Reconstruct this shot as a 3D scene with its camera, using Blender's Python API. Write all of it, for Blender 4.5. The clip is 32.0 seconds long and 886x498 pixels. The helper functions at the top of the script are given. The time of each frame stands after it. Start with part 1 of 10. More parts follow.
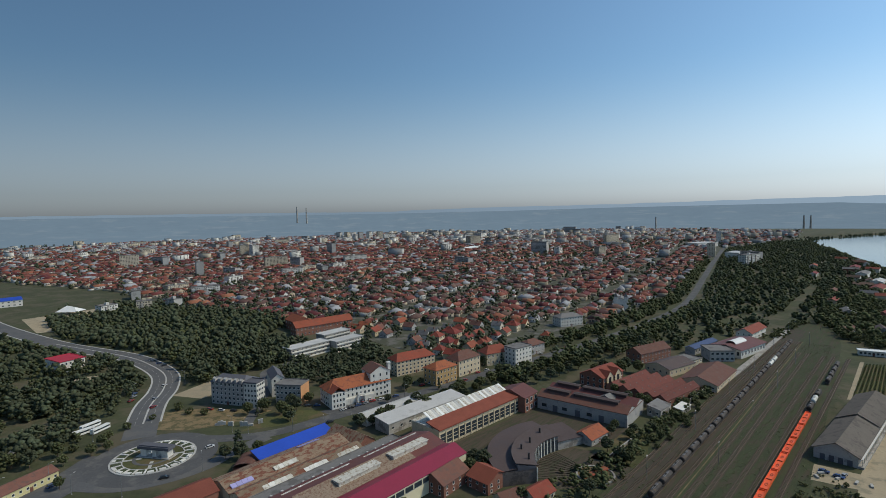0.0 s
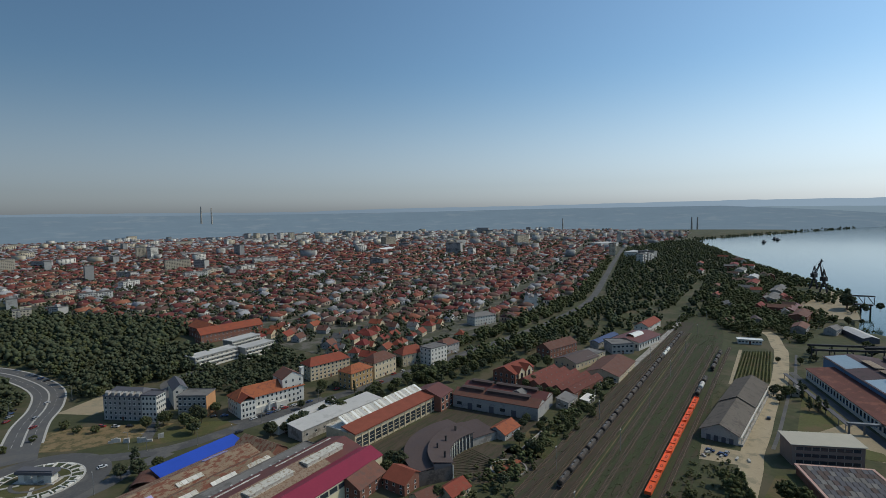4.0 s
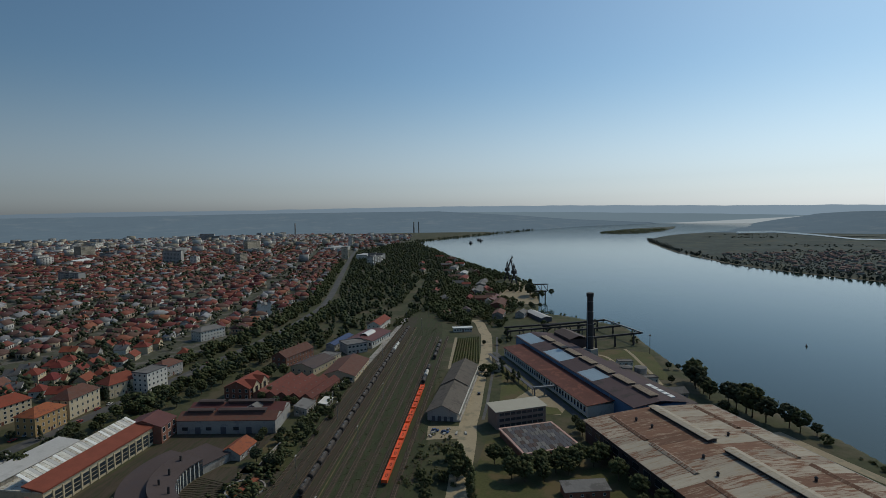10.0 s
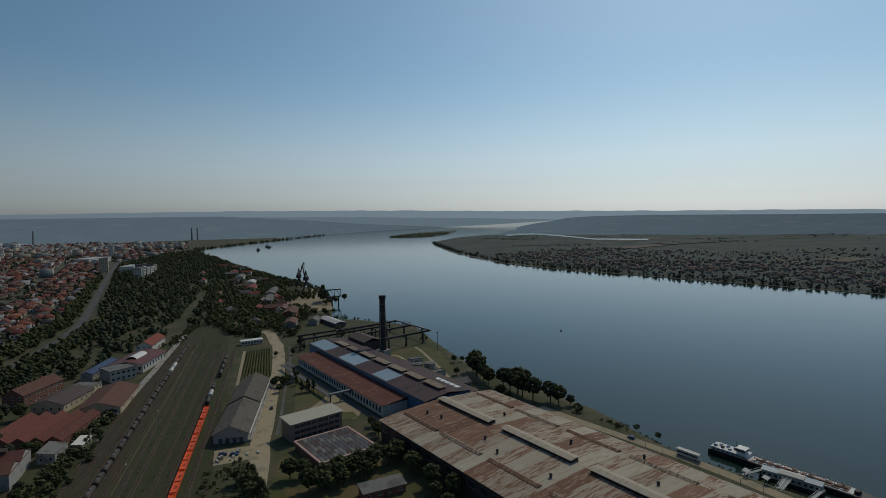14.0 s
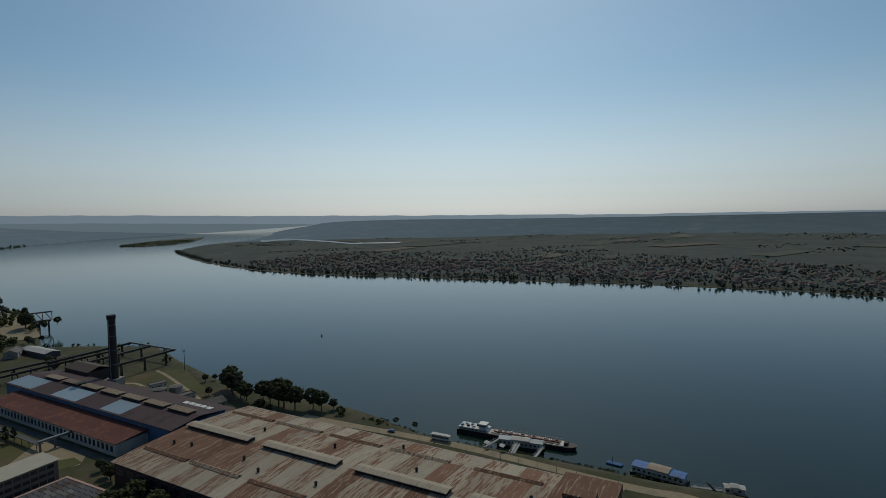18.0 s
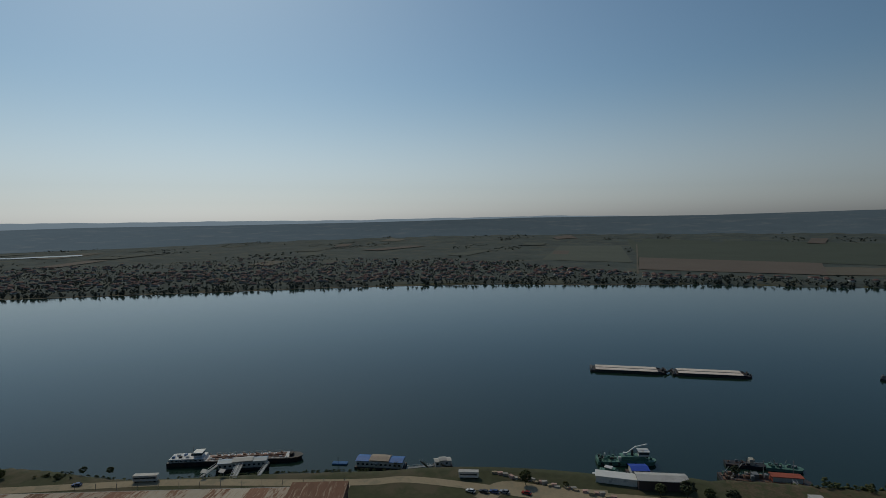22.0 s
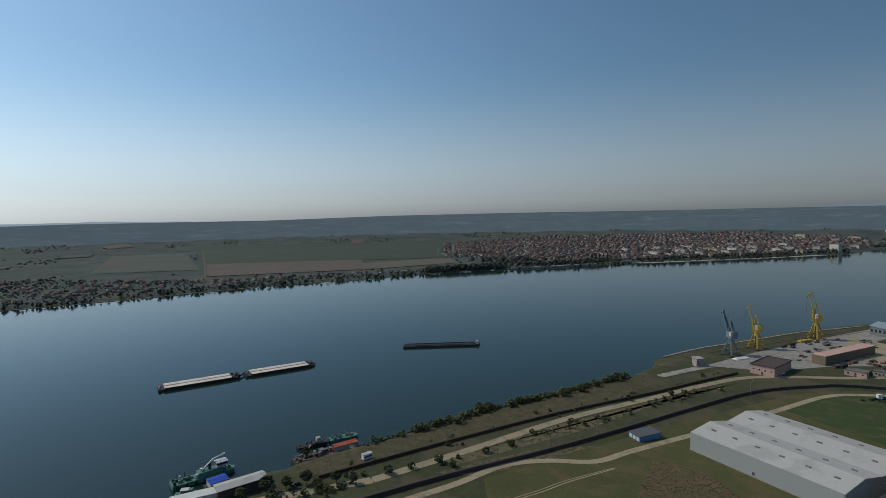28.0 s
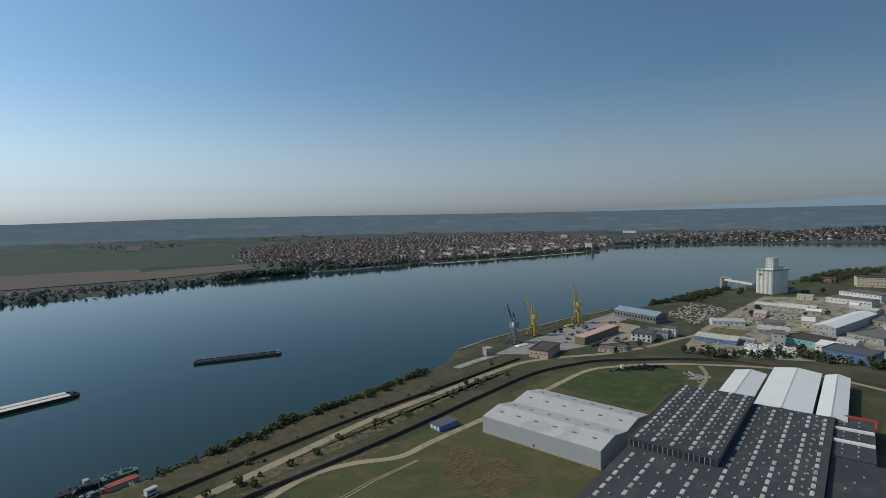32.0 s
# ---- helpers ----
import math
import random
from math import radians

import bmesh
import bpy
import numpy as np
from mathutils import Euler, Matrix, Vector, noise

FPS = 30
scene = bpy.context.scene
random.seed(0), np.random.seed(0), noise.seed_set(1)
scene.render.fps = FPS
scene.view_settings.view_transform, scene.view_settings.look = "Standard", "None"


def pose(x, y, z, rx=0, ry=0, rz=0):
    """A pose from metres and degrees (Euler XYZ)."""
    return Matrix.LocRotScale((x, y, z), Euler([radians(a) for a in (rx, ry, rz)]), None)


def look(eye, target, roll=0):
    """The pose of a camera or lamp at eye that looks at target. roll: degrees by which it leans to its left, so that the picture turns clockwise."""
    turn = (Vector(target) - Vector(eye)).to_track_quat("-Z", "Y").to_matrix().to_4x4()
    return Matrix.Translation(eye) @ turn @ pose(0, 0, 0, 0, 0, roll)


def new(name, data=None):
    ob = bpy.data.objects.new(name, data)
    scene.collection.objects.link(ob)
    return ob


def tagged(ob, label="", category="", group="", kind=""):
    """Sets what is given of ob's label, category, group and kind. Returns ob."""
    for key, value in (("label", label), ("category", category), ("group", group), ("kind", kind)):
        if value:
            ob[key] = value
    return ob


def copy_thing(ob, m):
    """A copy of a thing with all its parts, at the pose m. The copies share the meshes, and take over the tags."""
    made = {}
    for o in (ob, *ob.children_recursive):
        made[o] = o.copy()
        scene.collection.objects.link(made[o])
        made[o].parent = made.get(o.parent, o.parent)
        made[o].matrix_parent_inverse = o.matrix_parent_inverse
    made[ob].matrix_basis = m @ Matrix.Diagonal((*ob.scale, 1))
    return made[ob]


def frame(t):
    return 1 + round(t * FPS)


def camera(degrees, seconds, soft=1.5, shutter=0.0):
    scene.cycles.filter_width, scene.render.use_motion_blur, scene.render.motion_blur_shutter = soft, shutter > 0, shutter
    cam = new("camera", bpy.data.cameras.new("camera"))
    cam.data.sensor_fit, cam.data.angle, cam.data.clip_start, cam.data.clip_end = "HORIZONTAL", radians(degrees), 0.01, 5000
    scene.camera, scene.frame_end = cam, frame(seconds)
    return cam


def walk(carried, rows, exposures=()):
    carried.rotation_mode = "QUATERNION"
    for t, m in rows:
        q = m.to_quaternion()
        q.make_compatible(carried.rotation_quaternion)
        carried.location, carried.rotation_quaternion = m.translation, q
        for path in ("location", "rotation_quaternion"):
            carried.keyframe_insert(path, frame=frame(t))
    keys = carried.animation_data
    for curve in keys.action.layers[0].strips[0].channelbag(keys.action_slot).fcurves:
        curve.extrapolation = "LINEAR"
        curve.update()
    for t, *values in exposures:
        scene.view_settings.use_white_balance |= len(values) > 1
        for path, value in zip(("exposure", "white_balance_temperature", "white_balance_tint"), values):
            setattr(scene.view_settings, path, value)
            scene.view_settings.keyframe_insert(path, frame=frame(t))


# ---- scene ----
# ---------------------------------------------------------------- camera
cam = camera(79.15, 32.0, soft=0.8)
EYE = 120.0
TURN = ((0, 86.28, 1.44, 0.43), (0.5, 86.24, 1.40, -1.62), (1, 86.24, 1.45, -4.07), (1.5, 86.20, 1.38, -5.52),
        (2, 86.19, 1.35, -6.20), (2.5, 86.17, 1.32, -6.61), (4.5, 86.18, 1.13, -10.29), (5, 86.18, 1.07, -12.63),
        (5.5, 86.19, 1.13, -15.07), (6, 86.19, 1.15, -17.48), (6.5, 86.20, 1.19, -19.72), (7, 86.19, 1.23, -22.54),
        (7.5, 86.20, 1.22, -24.88), (8, 86.19, 1.19, -27.11), (8.5, 86.16, 1.17, -29.23), (9, 86.14, 1.10, -31.57),
        (9.5, 86.13, 1.11, -33.94), (10, 86.13, 1.06, -36.61), (10.5, 86.12, 1.01, -39.32), (11, 86.15, 1.13, -42.52),
        (11.5, 86.17, 1.18, -45.28), (12, 86.16, 1.13, -48.04), (12.5, 86.19, 1.07, -50.50), (13, 86.20, 1.10, -53.21),
        (13.5, 86.23, 1.12, -55.88), (15.5, 86.27, 0.99, -67.83), (16, 86.24, 1.07, -71.17), (16.5, 86.25, 1.11, -74.32),
        (17, 86.24, 1.14, -77.58), (17.5, 86.27, 1.11, -80.73), (18, 86.29, 1.14, -84.12), (18.5, 86.28, 1.14, -87.20),
        (19, 86.29, 1.19, -90.81), (19.5, 86.31, 1.22, -94.22), (20, 86.29, 1.08, -97.84), (20.5, 86.35, 1.14, -101.29),
        (21, 86.32, 1.11, -105.02), (21.5, 86.35, 1.18, -108.93), (22, 86.34, 1.24, -113.59), (22.5, 86.33, 1.19, -117.84),
        (23, 86.32, 1.27, -122.39), (23.5, 86.34, 1.33, -126.54), (24, 86.34, 1.27, -130.99), (24.5, 86.31, 1.29, -134.67),
        (25, 86.00, 1.25, -138.81), (25.5, 85.97, 1.23, -141.99), (27.5, 85.98, 1.24, -154.43), (28, 85.98, 1.15, -157.66),
        (28.5, 85.96, 1.07, -160.31), (29, 85.99, 1.06, -162.93), (29.5, 85.99, 0.98, -165.38), (30, 85.97, 0.95, -168.19),
        (30.5, 85.95, 1.03, -170.81), (31, 86.00, 0.93, -173.74), (31.5, 85.96, 0.88, -176.52), (32, 85.96, 0.90, -178.63))
LEVEL = pose(0, 0, 0, 0, -0.1, 0) @ pose(0, 0, 0, -0.35, 0, 0)
walk(cam, [(t, pose(0, 0, EYE) @ LEVEL @ pose(0, 0, 0, a, b, c)) for t, a, b, c in TURN],
     exposures=[(0.0, -0.1, 6480, 10), (2.5, -0.18, 6480, 10), (5.0, -0.28, 6500, 10), (9.0, -0.65, 6550, 9), (13.0, -1.0, 6650, 8), (19.0, -1.18, 6800, 8), (21.0, -1.28, 6800, 9), (23.0, -1.25, 6850, 9), (25.5, -0.85, 6850, 10), (29.0, -0.45, 6480, 10), (32.0, -0.25, 6430, 10)])

# ---------------------------------------------------------------- sky and sun
SUN_AZ, SUN_EL = 87.0, 46.0          # azimuth clockwise from +y
world = bpy.data.worlds.new("sky")
scene.world = world
world.use_nodes = True
wn = world.node_tree.nodes
sky = wn.new("ShaderNodeTexSky")
sky.sky_type = "NISHITA"
sky.sun_disc = False
sky.sun_elevation = radians(SUN_EL)
sky.sun_rotation = radians(SUN_AZ)
sky.altitude = 1400
sky.air_density, sky.dust_density, sky.ozone_density = 1.0, 2.4, 2.8
tint = wn.new("ShaderNodeMix")
tint.data_type, tint.blend_type = "RGBA", "MULTIPLY"
tint.inputs["Factor"].default_value = 1.0
glass = wn.new("ShaderNodeMix")
glass.data_type = "RGBA"
glass.inputs["A"].default_value, glass.inputs["B"].default_value = (0.96, 0.96, 1.0, 1), (0.85, 0.99, 1.0, 1)
world.node_tree.links.new(glass.outputs["Result"], tint.inputs["B"])
wide = wn.new("ShaderNodeTexCoord")                        # the low haze takes the colour out of the sky near the horizon
split = wn.new("ShaderNodeSeparateXYZ")
pale = wn.new("ShaderNodeMapRange")
pale.interpolation_type = "SMOOTHSTEP"
pale.inputs[1].default_value, pale.inputs[2].default_value, pale.inputs[3].default_value, pale.inputs[4].default_value = -0.02, 0.26, 0.32, 1.00
haze = wn.new("ShaderNodeHueSaturation")
world.node_tree.links.new(wide.outputs["Generated"], split.inputs[0])
world.node_tree.links.new(split.outputs["Z"], pale.inputs[0])
world.node_tree.links.new(pale.outputs[0], haze.inputs["Saturation"])
world.node_tree.links.new(pale.outputs[0], glass.inputs["Factor"])
world.node_tree.links.new(sky.outputs[0], haze.inputs["Color"])
world.node_tree.links.new(haze.outputs[0], tint.inputs["A"])
lobe = wn.new("ShaderNodeVectorMath")                      # haze scatters forward: brighter round the sun, deeper away from it
lobe.operation = "DOT_PRODUCT"
lobe.inputs[1].default_value = (math.sin(radians(SUN_AZ)) * math.cos(radians(SUN_EL)), math.cos(radians(SUN_AZ)) * math.cos(radians(SUN_EL)), math.sin(radians(SUN_EL)))
fall = wn.new("ShaderNodeMapRange")
fall.inputs[1].default_value, fall.inputs[2].default_value, fall.inputs[3].default_value, fall.inputs[4].default_value = -0.5, 0.9, 0.061, 0.186
world.node_tree.links.new(wide.outputs["Generated"], lobe.inputs[0])
world.node_tree.links.new(lobe.outputs["Value"], fall.inputs[0])
world.node_tree.links.new(fall.outputs[0], wn["Background"].inputs[1])
low = wn.new("ShaderNodeMapRange")                         # the haze layer dulls the lowest sky
low.interpolation_type = "SMOOTHSTEP"
low.inputs[1].default_value, low.inputs[2].default_value = -0.02, 0.26
veil = wn.new("ShaderNodeMix")
veil.data_type = "RGBA"
veil.inputs["A"].default_value, veil.inputs["B"].default_value = (0.83, 0.87, 0.93, 1), (0.97, 0.99, 0.945, 1)
dull = wn.new("ShaderNodeMix")
dull.data_type, dull.blend_type = "RGBA", "MULTIPLY"
dull.inputs["Factor"].default_value = 1.0
world.node_tree.links.new(split.outputs["Z"], low.inputs[0])
world.node_tree.links.new(low.outputs[0], veil.inputs["Factor"])
world.node_tree.links.new(tint.outputs["Result"], dull.inputs["A"])
world.node_tree.links.new(veil.outputs["Result"], dull.inputs["B"])
world.node_tree.links.new(dull.outputs["Result"], wn["Background"].inputs[0])
sun = new("sun", bpy.data.lights.new("sun", "SUN"))
sun.data.energy, sun.data.angle, sun.data.color = 2.5, radians(0.6), (1.0, 0.89, 0.67)
sd = Vector((math.sin(radians(SUN_AZ)) * math.cos(radians(SUN_EL)), math.cos(radians(SUN_AZ)) * math.cos(radians(SUN_EL)), math.sin(radians(SUN_EL))))
sun.matrix_world = look(sd * 500, (0, 0, 0))

# ---------------------------------------------------------------- materials
MATS = {}


def mat(name, base, var=0.3, scale=0.4, fine=6.0, rough=0.85, metal=0.0, bump=0.0, by="object", second=None, cover=0.5, stretch=(1, 1, 1), hue=0.0, spec=0.3, spin=None):
    """A surface with variation at two scales; second: a colour of stains or wear that covers a share of it; by: what each piece varies with."""
    if name in MATS:
        return MATS[name]
    m = bpy.data.materials.new(name)
    m.use_nodes = True
    n, ln = m.node_tree.nodes, m.node_tree.links
    b = n["Principled BSDF"]
    b.inputs["Roughness"].default_value = rough
    b.inputs["Metallic"].default_value = metal
    b.inputs["Specular IOR Level"].default_value = spec
    tc = n.new("ShaderNodeTexCoord")
    mp = n.new("ShaderNodeMapping")
    mp.inputs["Scale"].default_value = stretch
    if spin is not None:                                   # grain drawn out along a direction
        mp.vector_type = "TEXTURE"
        mp.inputs["Rotation"].default_value[2] = radians(spin)
    ln.new(tc.outputs["Object"], mp.inputs[0])
    n1 = n.new("ShaderNodeTexNoise")
    n1.inputs["Scale"].default_value, n1.inputs["Detail"].default_value = scale, 4
    n2 = n.new("ShaderNodeTexNoise")
    n2.inputs["Scale"].default_value, n2.inputs["Detail"].default_value = fine, 3
    for t in (n1, n2):
        ln.new(mp.outputs[0], t.inputs["Vector"])
    rnd = n.new("ShaderNodeObjectInfo") if by == "object" else n.new("ShaderNodeNewGeometry")
    rout = rnd.outputs["Random"] if by == "object" else rnd.outputs["Random Per Island"]
    add = n.new("ShaderNodeMath")
    add.operation = "ADD"
    ln.new(n1.outputs[0], add.inputs[0])
    ln.new(n2.outputs[0], add.inputs[1])
    add2 = n.new("ShaderNodeMath")
    add2.operation = "MULTIPLY_ADD"
    ln.new(rout, add2.inputs[0])
    add2.inputs[1].default_value = 0.8
    ln.new(add.outputs[0], add2.inputs[2])
    mr = n.new("ShaderNodeMapRange")
    mr.inputs[1].default_value, mr.inputs[2].default_value = 0.7, 2.1
    mr.inputs[3].default_value, mr.inputs[4].default_value = 1 - var, 1 + var
    ln.new(add2.outputs[0], mr.inputs[0])
    hs = n.new("ShaderNodeHueSaturation")
    hs.inputs["Color"].default_value = (*base, 1)
    ln.new(mr.outputs[0], hs.inputs["Value"])
    if hue:
        hm = n.new("ShaderNodeMapRange")
        hm.inputs[3].default_value, hm.inputs[4].default_value = 0.5 - hue, 0.5 + hue
        ln.new(rout, hm.inputs[0])
        ln.new(hm.outputs[0], hs.inputs["Hue"])
    col = hs.outputs[0]
    if second:
        n3 = n.new("ShaderNodeTexNoise")
        n3.inputs["Scale"].default_value, n3.inputs["Detail"].default_value, n3.inputs["Roughness"].default_value = scale * 1.7, 6, 0.65
        ln.new(mp.outputs[0], n3.inputs["Vector"])
        cr = n.new("ShaderNodeMapRange")
        cr.inputs[1].default_value, cr.inputs[2].default_value = 0.62 - cover * 0.3, 0.72 - cover * 0.3
        ln.new(n3.outputs[0], cr.inputs[0])
        mx = n.new("ShaderNodeMix")
        mx.data_type = "RGBA"
        ln.new(cr.outputs[0], mx.inputs["Factor"])
        ln.new(col, mx.inputs["A"])
        mx.inputs["B"].default_value = (*second, 1)
        col = mx.outputs["Result"]
    ln.new(col, b.inputs["Base Color"])
    if bump:
        bp = n.new("ShaderNodeBump")
        bp.inputs["Strength"].default_value, bp.inputs["Distance"].default_value = bump, 0.2
        ln.new(n2.outputs[0], bp.inputs["Height"])
        ln.new(bp.outputs[0], b.inputs["Normal"])
    MATS[name] = m
    return m


# ---------------------------------------------------------------- mesh tools
class Shape:
    """Collects faces of one part in metres; each face has a material slot."""

    def __init__(self):
        self.v, self.f, self.m = [], [], []

    def face(self, pts, m=0):
        k = len(self.v)
        self.v += [tuple(p) for p in pts]
        self.f.append(tuple(range(k, k + len(pts))))
        self.m.append(m)
        return self

    def solid(self, pts, faces, m=0):
        k = len(self.v)
        self.v += [tuple(p) for p in pts]
        for q in faces:
            self.f.append(tuple(k + i for i in q))
            self.m.append(m)
        return self

    def box(self, x0, y0, z0, x1, y1, z1, m=0, turn=0.0):
        p = [(x0, y0, z0), (x1, y0, z0), (x1, y1, z0), (x0, y1, z0), (x0, y0, z1), (x1, y0, z1), (x1, y1, z1), (x0, y1, z1)]
        if turn:
            cx, cy, c, s = (x0 + x1) / 2, (y0 + y1) / 2, math.cos(radians(turn)), math.sin(radians(turn))
            p = [(cx + (a - cx) * c - (b - cy) * s, cy + (a - cx) * s + (b - cy) * c, z) for a, b, z in p]
        return self.solid(p, [(0, 3, 2, 1), (4, 5, 6, 7), (0, 1, 5, 4), (1, 2, 6, 5), (2, 3, 7, 6), (3, 0, 4, 7)], m)

    def beam(self, a, b, w, m=0, h=None):
        """A square bar from a to b."""
        a, b = Vector(a), Vector(b)
        d = (b - a).normalized()
        s = d.cross(Vector((0, 0, 1)))
        s = Vector((1, 0, 0)) if s.length < 1e-4 else s.normalized()
        u = s.cross(d)
        s, u = s * w / 2, u * (h or w) / 2
        p = [a - s - u, a + s - u, a + s + u, a - s + u, b - s - u, b + s - u, b + s + u, b - s + u]
        return self.solid(p, [(0, 3, 2, 1), (4, 5, 6, 7), (0, 1, 5, 4), (1, 2, 6, 5), (2, 3, 7, 6), (3, 0, 4, 7)], m)

    def gable(self, x0, y0, z0, x1, y1, rise, m=0, over=0.4, thick=0.25, hip=0.0, wall=None):
        """A roof of two slopes with its ridge along x; hip pulls the ridge's ends in; wall: slot of the gable ends."""
        ym = (y0 + y1) / 2
        if wall is not None and not hip:
            for x in (x0, x1):
                self.solid([(x, y0, z0), (x, y1, z0), (x, ym, z0 + rise)], [(0, 1, 2)], wall)
        X0, X1, Y0, Y1 = x0 - over, x1 + over, y0 - over, y1 + over
        zz = z0 - over * rise / max(0.1, (y1 - y0) / 2)
        r0, r1 = (X0 + hip, X1 - hip) if hip else (X0, X1)
        p = [(X0, Y0, zz), (X1, Y0, zz), (X1, Y1, zz), (X0, Y1, zz), (r0, ym, z0 + rise), (r1, ym, z0 + rise)]
        p += [(a, b, c + thick) for a, b, c in p]
        f = [(6, 7, 11, 10), (8, 9, 10, 11), (0, 4, 5, 1), (2, 5, 4, 3), (0, 1, 7, 6), (2, 3, 9, 8)]
        f += [(7, 8, 11), (9, 6, 10), (1, 5, 2), (3, 4, 0), (1, 2, 8, 7), (3, 0, 6, 9)] if hip else [(1, 5, 11, 7), (5, 2, 8, 11), (3, 4, 10, 9), (4, 0, 6, 10)]
        return self.solid(p, f, m)

    def tube(self, a, b, r0, r1=None, n=8, m=0, caps=True):
        a, b = Vector(a), Vector(b)
        r1 = r0 if r1 is None else r1
        q = (b - a).to_track_quat("Z", "Y")
        ring = [q @ Vector((math.cos(2 * math.pi * i / n), math.sin(2 * math.pi * i / n), 0)) for i in range(n)]
        p = [a + v * r0 for v in ring] + [b + v * r1 for v in ring]
        f = [(i, (i + 1) % n, n + (i + 1) % n, n + i) for i in range(n)]
        if caps:
            f += [tuple(range(n - 1, -1, -1)), tuple(range(n, 2 * n))]
        return self.solid(p, f, m)

    def prism(self, outline, z0, z1, m=0, side=None):
        n = len(outline)
        p = [(x, y, z0) for x, y in outline] + [(x, y, z1) for x, y in outline]
        area = sum(outline[i][0] * outline[(i + 1) % n][1] - outline[(i + 1) % n][0] * outline[i][1] for i in range(n))
        if area < 0:
            outline = outline[::-1]
            return self.prism(outline, z0, z1, m, side)
        self.solid(p, [(i, (i + 1) % n, n + (i + 1) % n, n + i) for i in range(n)], m if side is None else side)
        k = len(self.v) - 2 * n
        self.f.append(tuple(k + n + i for i in range(n)))
        self.m.append(m)
        return self

    def mesh(self, name, mats):
        me = bpy.data.meshes.new(name)
        me.from_pydata(self.v, [], self.f)
        me.polygons.foreach_set("material_index", self.m)
        for t in (mats if isinstance(mats, (list, tuple)) else [mats]):
            me.materials.append(t)
        me.update()
        return me


def thing(name, x=0, y=0, z=0, turn=0, label="", category="", group="", kind=""):
    ob = new(name)
    ob.matrix_basis = pose(x, y, z, 0, 0, turn)
    return tagged(ob, label, category, group, kind)


def part(name, shape, mats, parent=None, label="", at=None):
    data = shape.mesh(name, mats) if isinstance(shape, Shape) else shape
    ob = new(name, data)
    if parent:
        ob.parent = parent
    if at is not None:
        ob.matrix_basis = at
    return tagged(ob, label)


def array_mesh(name, V, counts, loops, mats, slots=None, smooth=False):
    """A mesh from whole arrays: vertices, corners of each face, corner indices."""
    me = bpy.data.meshes.new(name)
    me.vertices.add(len(V))
    me.vertices.foreach_set("co", np.asarray(V, np.float32).ravel())
    me.loops.add(len(loops))
    me.loops.foreach_set("vertex_index", np.asarray(loops, np.int32))
    me.polygons.add(len(counts))
    starts = np.concatenate(([0], np.cumsum(counts)[:-1])).astype(np.int32)
    me.polygons.foreach_set("loop_start", starts)
    if slots is not None:
        me.polygons.foreach_set("material_index", np.asarray(slots, np.int32))
    if smooth:
        me.polygons.foreach_set("use_smooth", np.ones(len(counts), bool))
    for t in (mats if isinstance(mats, (list, tuple)) else [mats]):
        me.materials.append(t)
    me.update(calc_edges=True)
    return me


def scatter(name, shapes, spots, mats, smooth=False):
    """One mesh of many copies: spots are rows x, y, z, turn, sx, sy, sz; the shapes are dealt out in turn."""
    V, C, L, S, base = [], [], [], [], 0
    spots = np.asarray(spots, float)
    for k, sh in enumerate(shapes):
        sp = spots[k::len(shapes)]
        if not len(sp):
            continue
        pv = np.array(sh.v)
        c, s = np.cos(sp[:, 3]), np.sin(sp[:, 3])
        x, y = pv[None, :, 0] * sp[:, 4:5], pv[None, :, 1] * sp[:, 5:6]
        P = np.stack((x * c[:, None] - y * s[:, None] + sp[:, 0:1], x * s[:, None] + y * c[:, None] + sp[:, 1:2], pv[None, :, 2] * sp[:, 6:7] + sp[:, 2:3]), -1)
        lp = np.concatenate([np.array(q) for q in sh.f])
        V.append(P.reshape(-1, 3))
        L.append((lp[None, :] + base + len(pv) * np.arange(len(sp))[:, None]).ravel())
        C.append(np.tile([len(q) for q in sh.f], len(sp)))
        S.append(np.tile(sh.m, len(sp)))
        base += len(pv) * len(sp)
    return array_mesh(name, np.concatenate(V), np.concatenate(C), np.concatenate(L), mats, np.concatenate(S), smooth)


def inside(poly, X, Y):
    """Which of the points lie in the outline."""
    r = np.zeros(np.shape(X), bool)
    for (x0, y0), (x1, y1) in zip(poly, poly[1:] + poly[:1]):
        if y0 != y1:
            r ^= ((y0 > Y) != (y1 > Y)) & (X < (x1 - x0) * (Y - y0) / (y1 - y0) + x0)
    return r


def away(line, X, Y):
    """Distance to a line of points."""
    d = np.full(np.shape(X), 1e9)
    for (x0, y0), (x1, y1) in zip(line, line[1:]):
        q = (x1 - x0) ** 2 + (y1 - y0) ** 2
        t = np.clip(((X - x0) * (x1 - x0) + (Y - y0) * (y1 - y0)) / max(q, 1e-9), 0, 1)
        d = np.minimum(d, np.hypot(X - x0 - t * (x1 - x0), Y - y0 - t * (y1 - y0)))
    return d


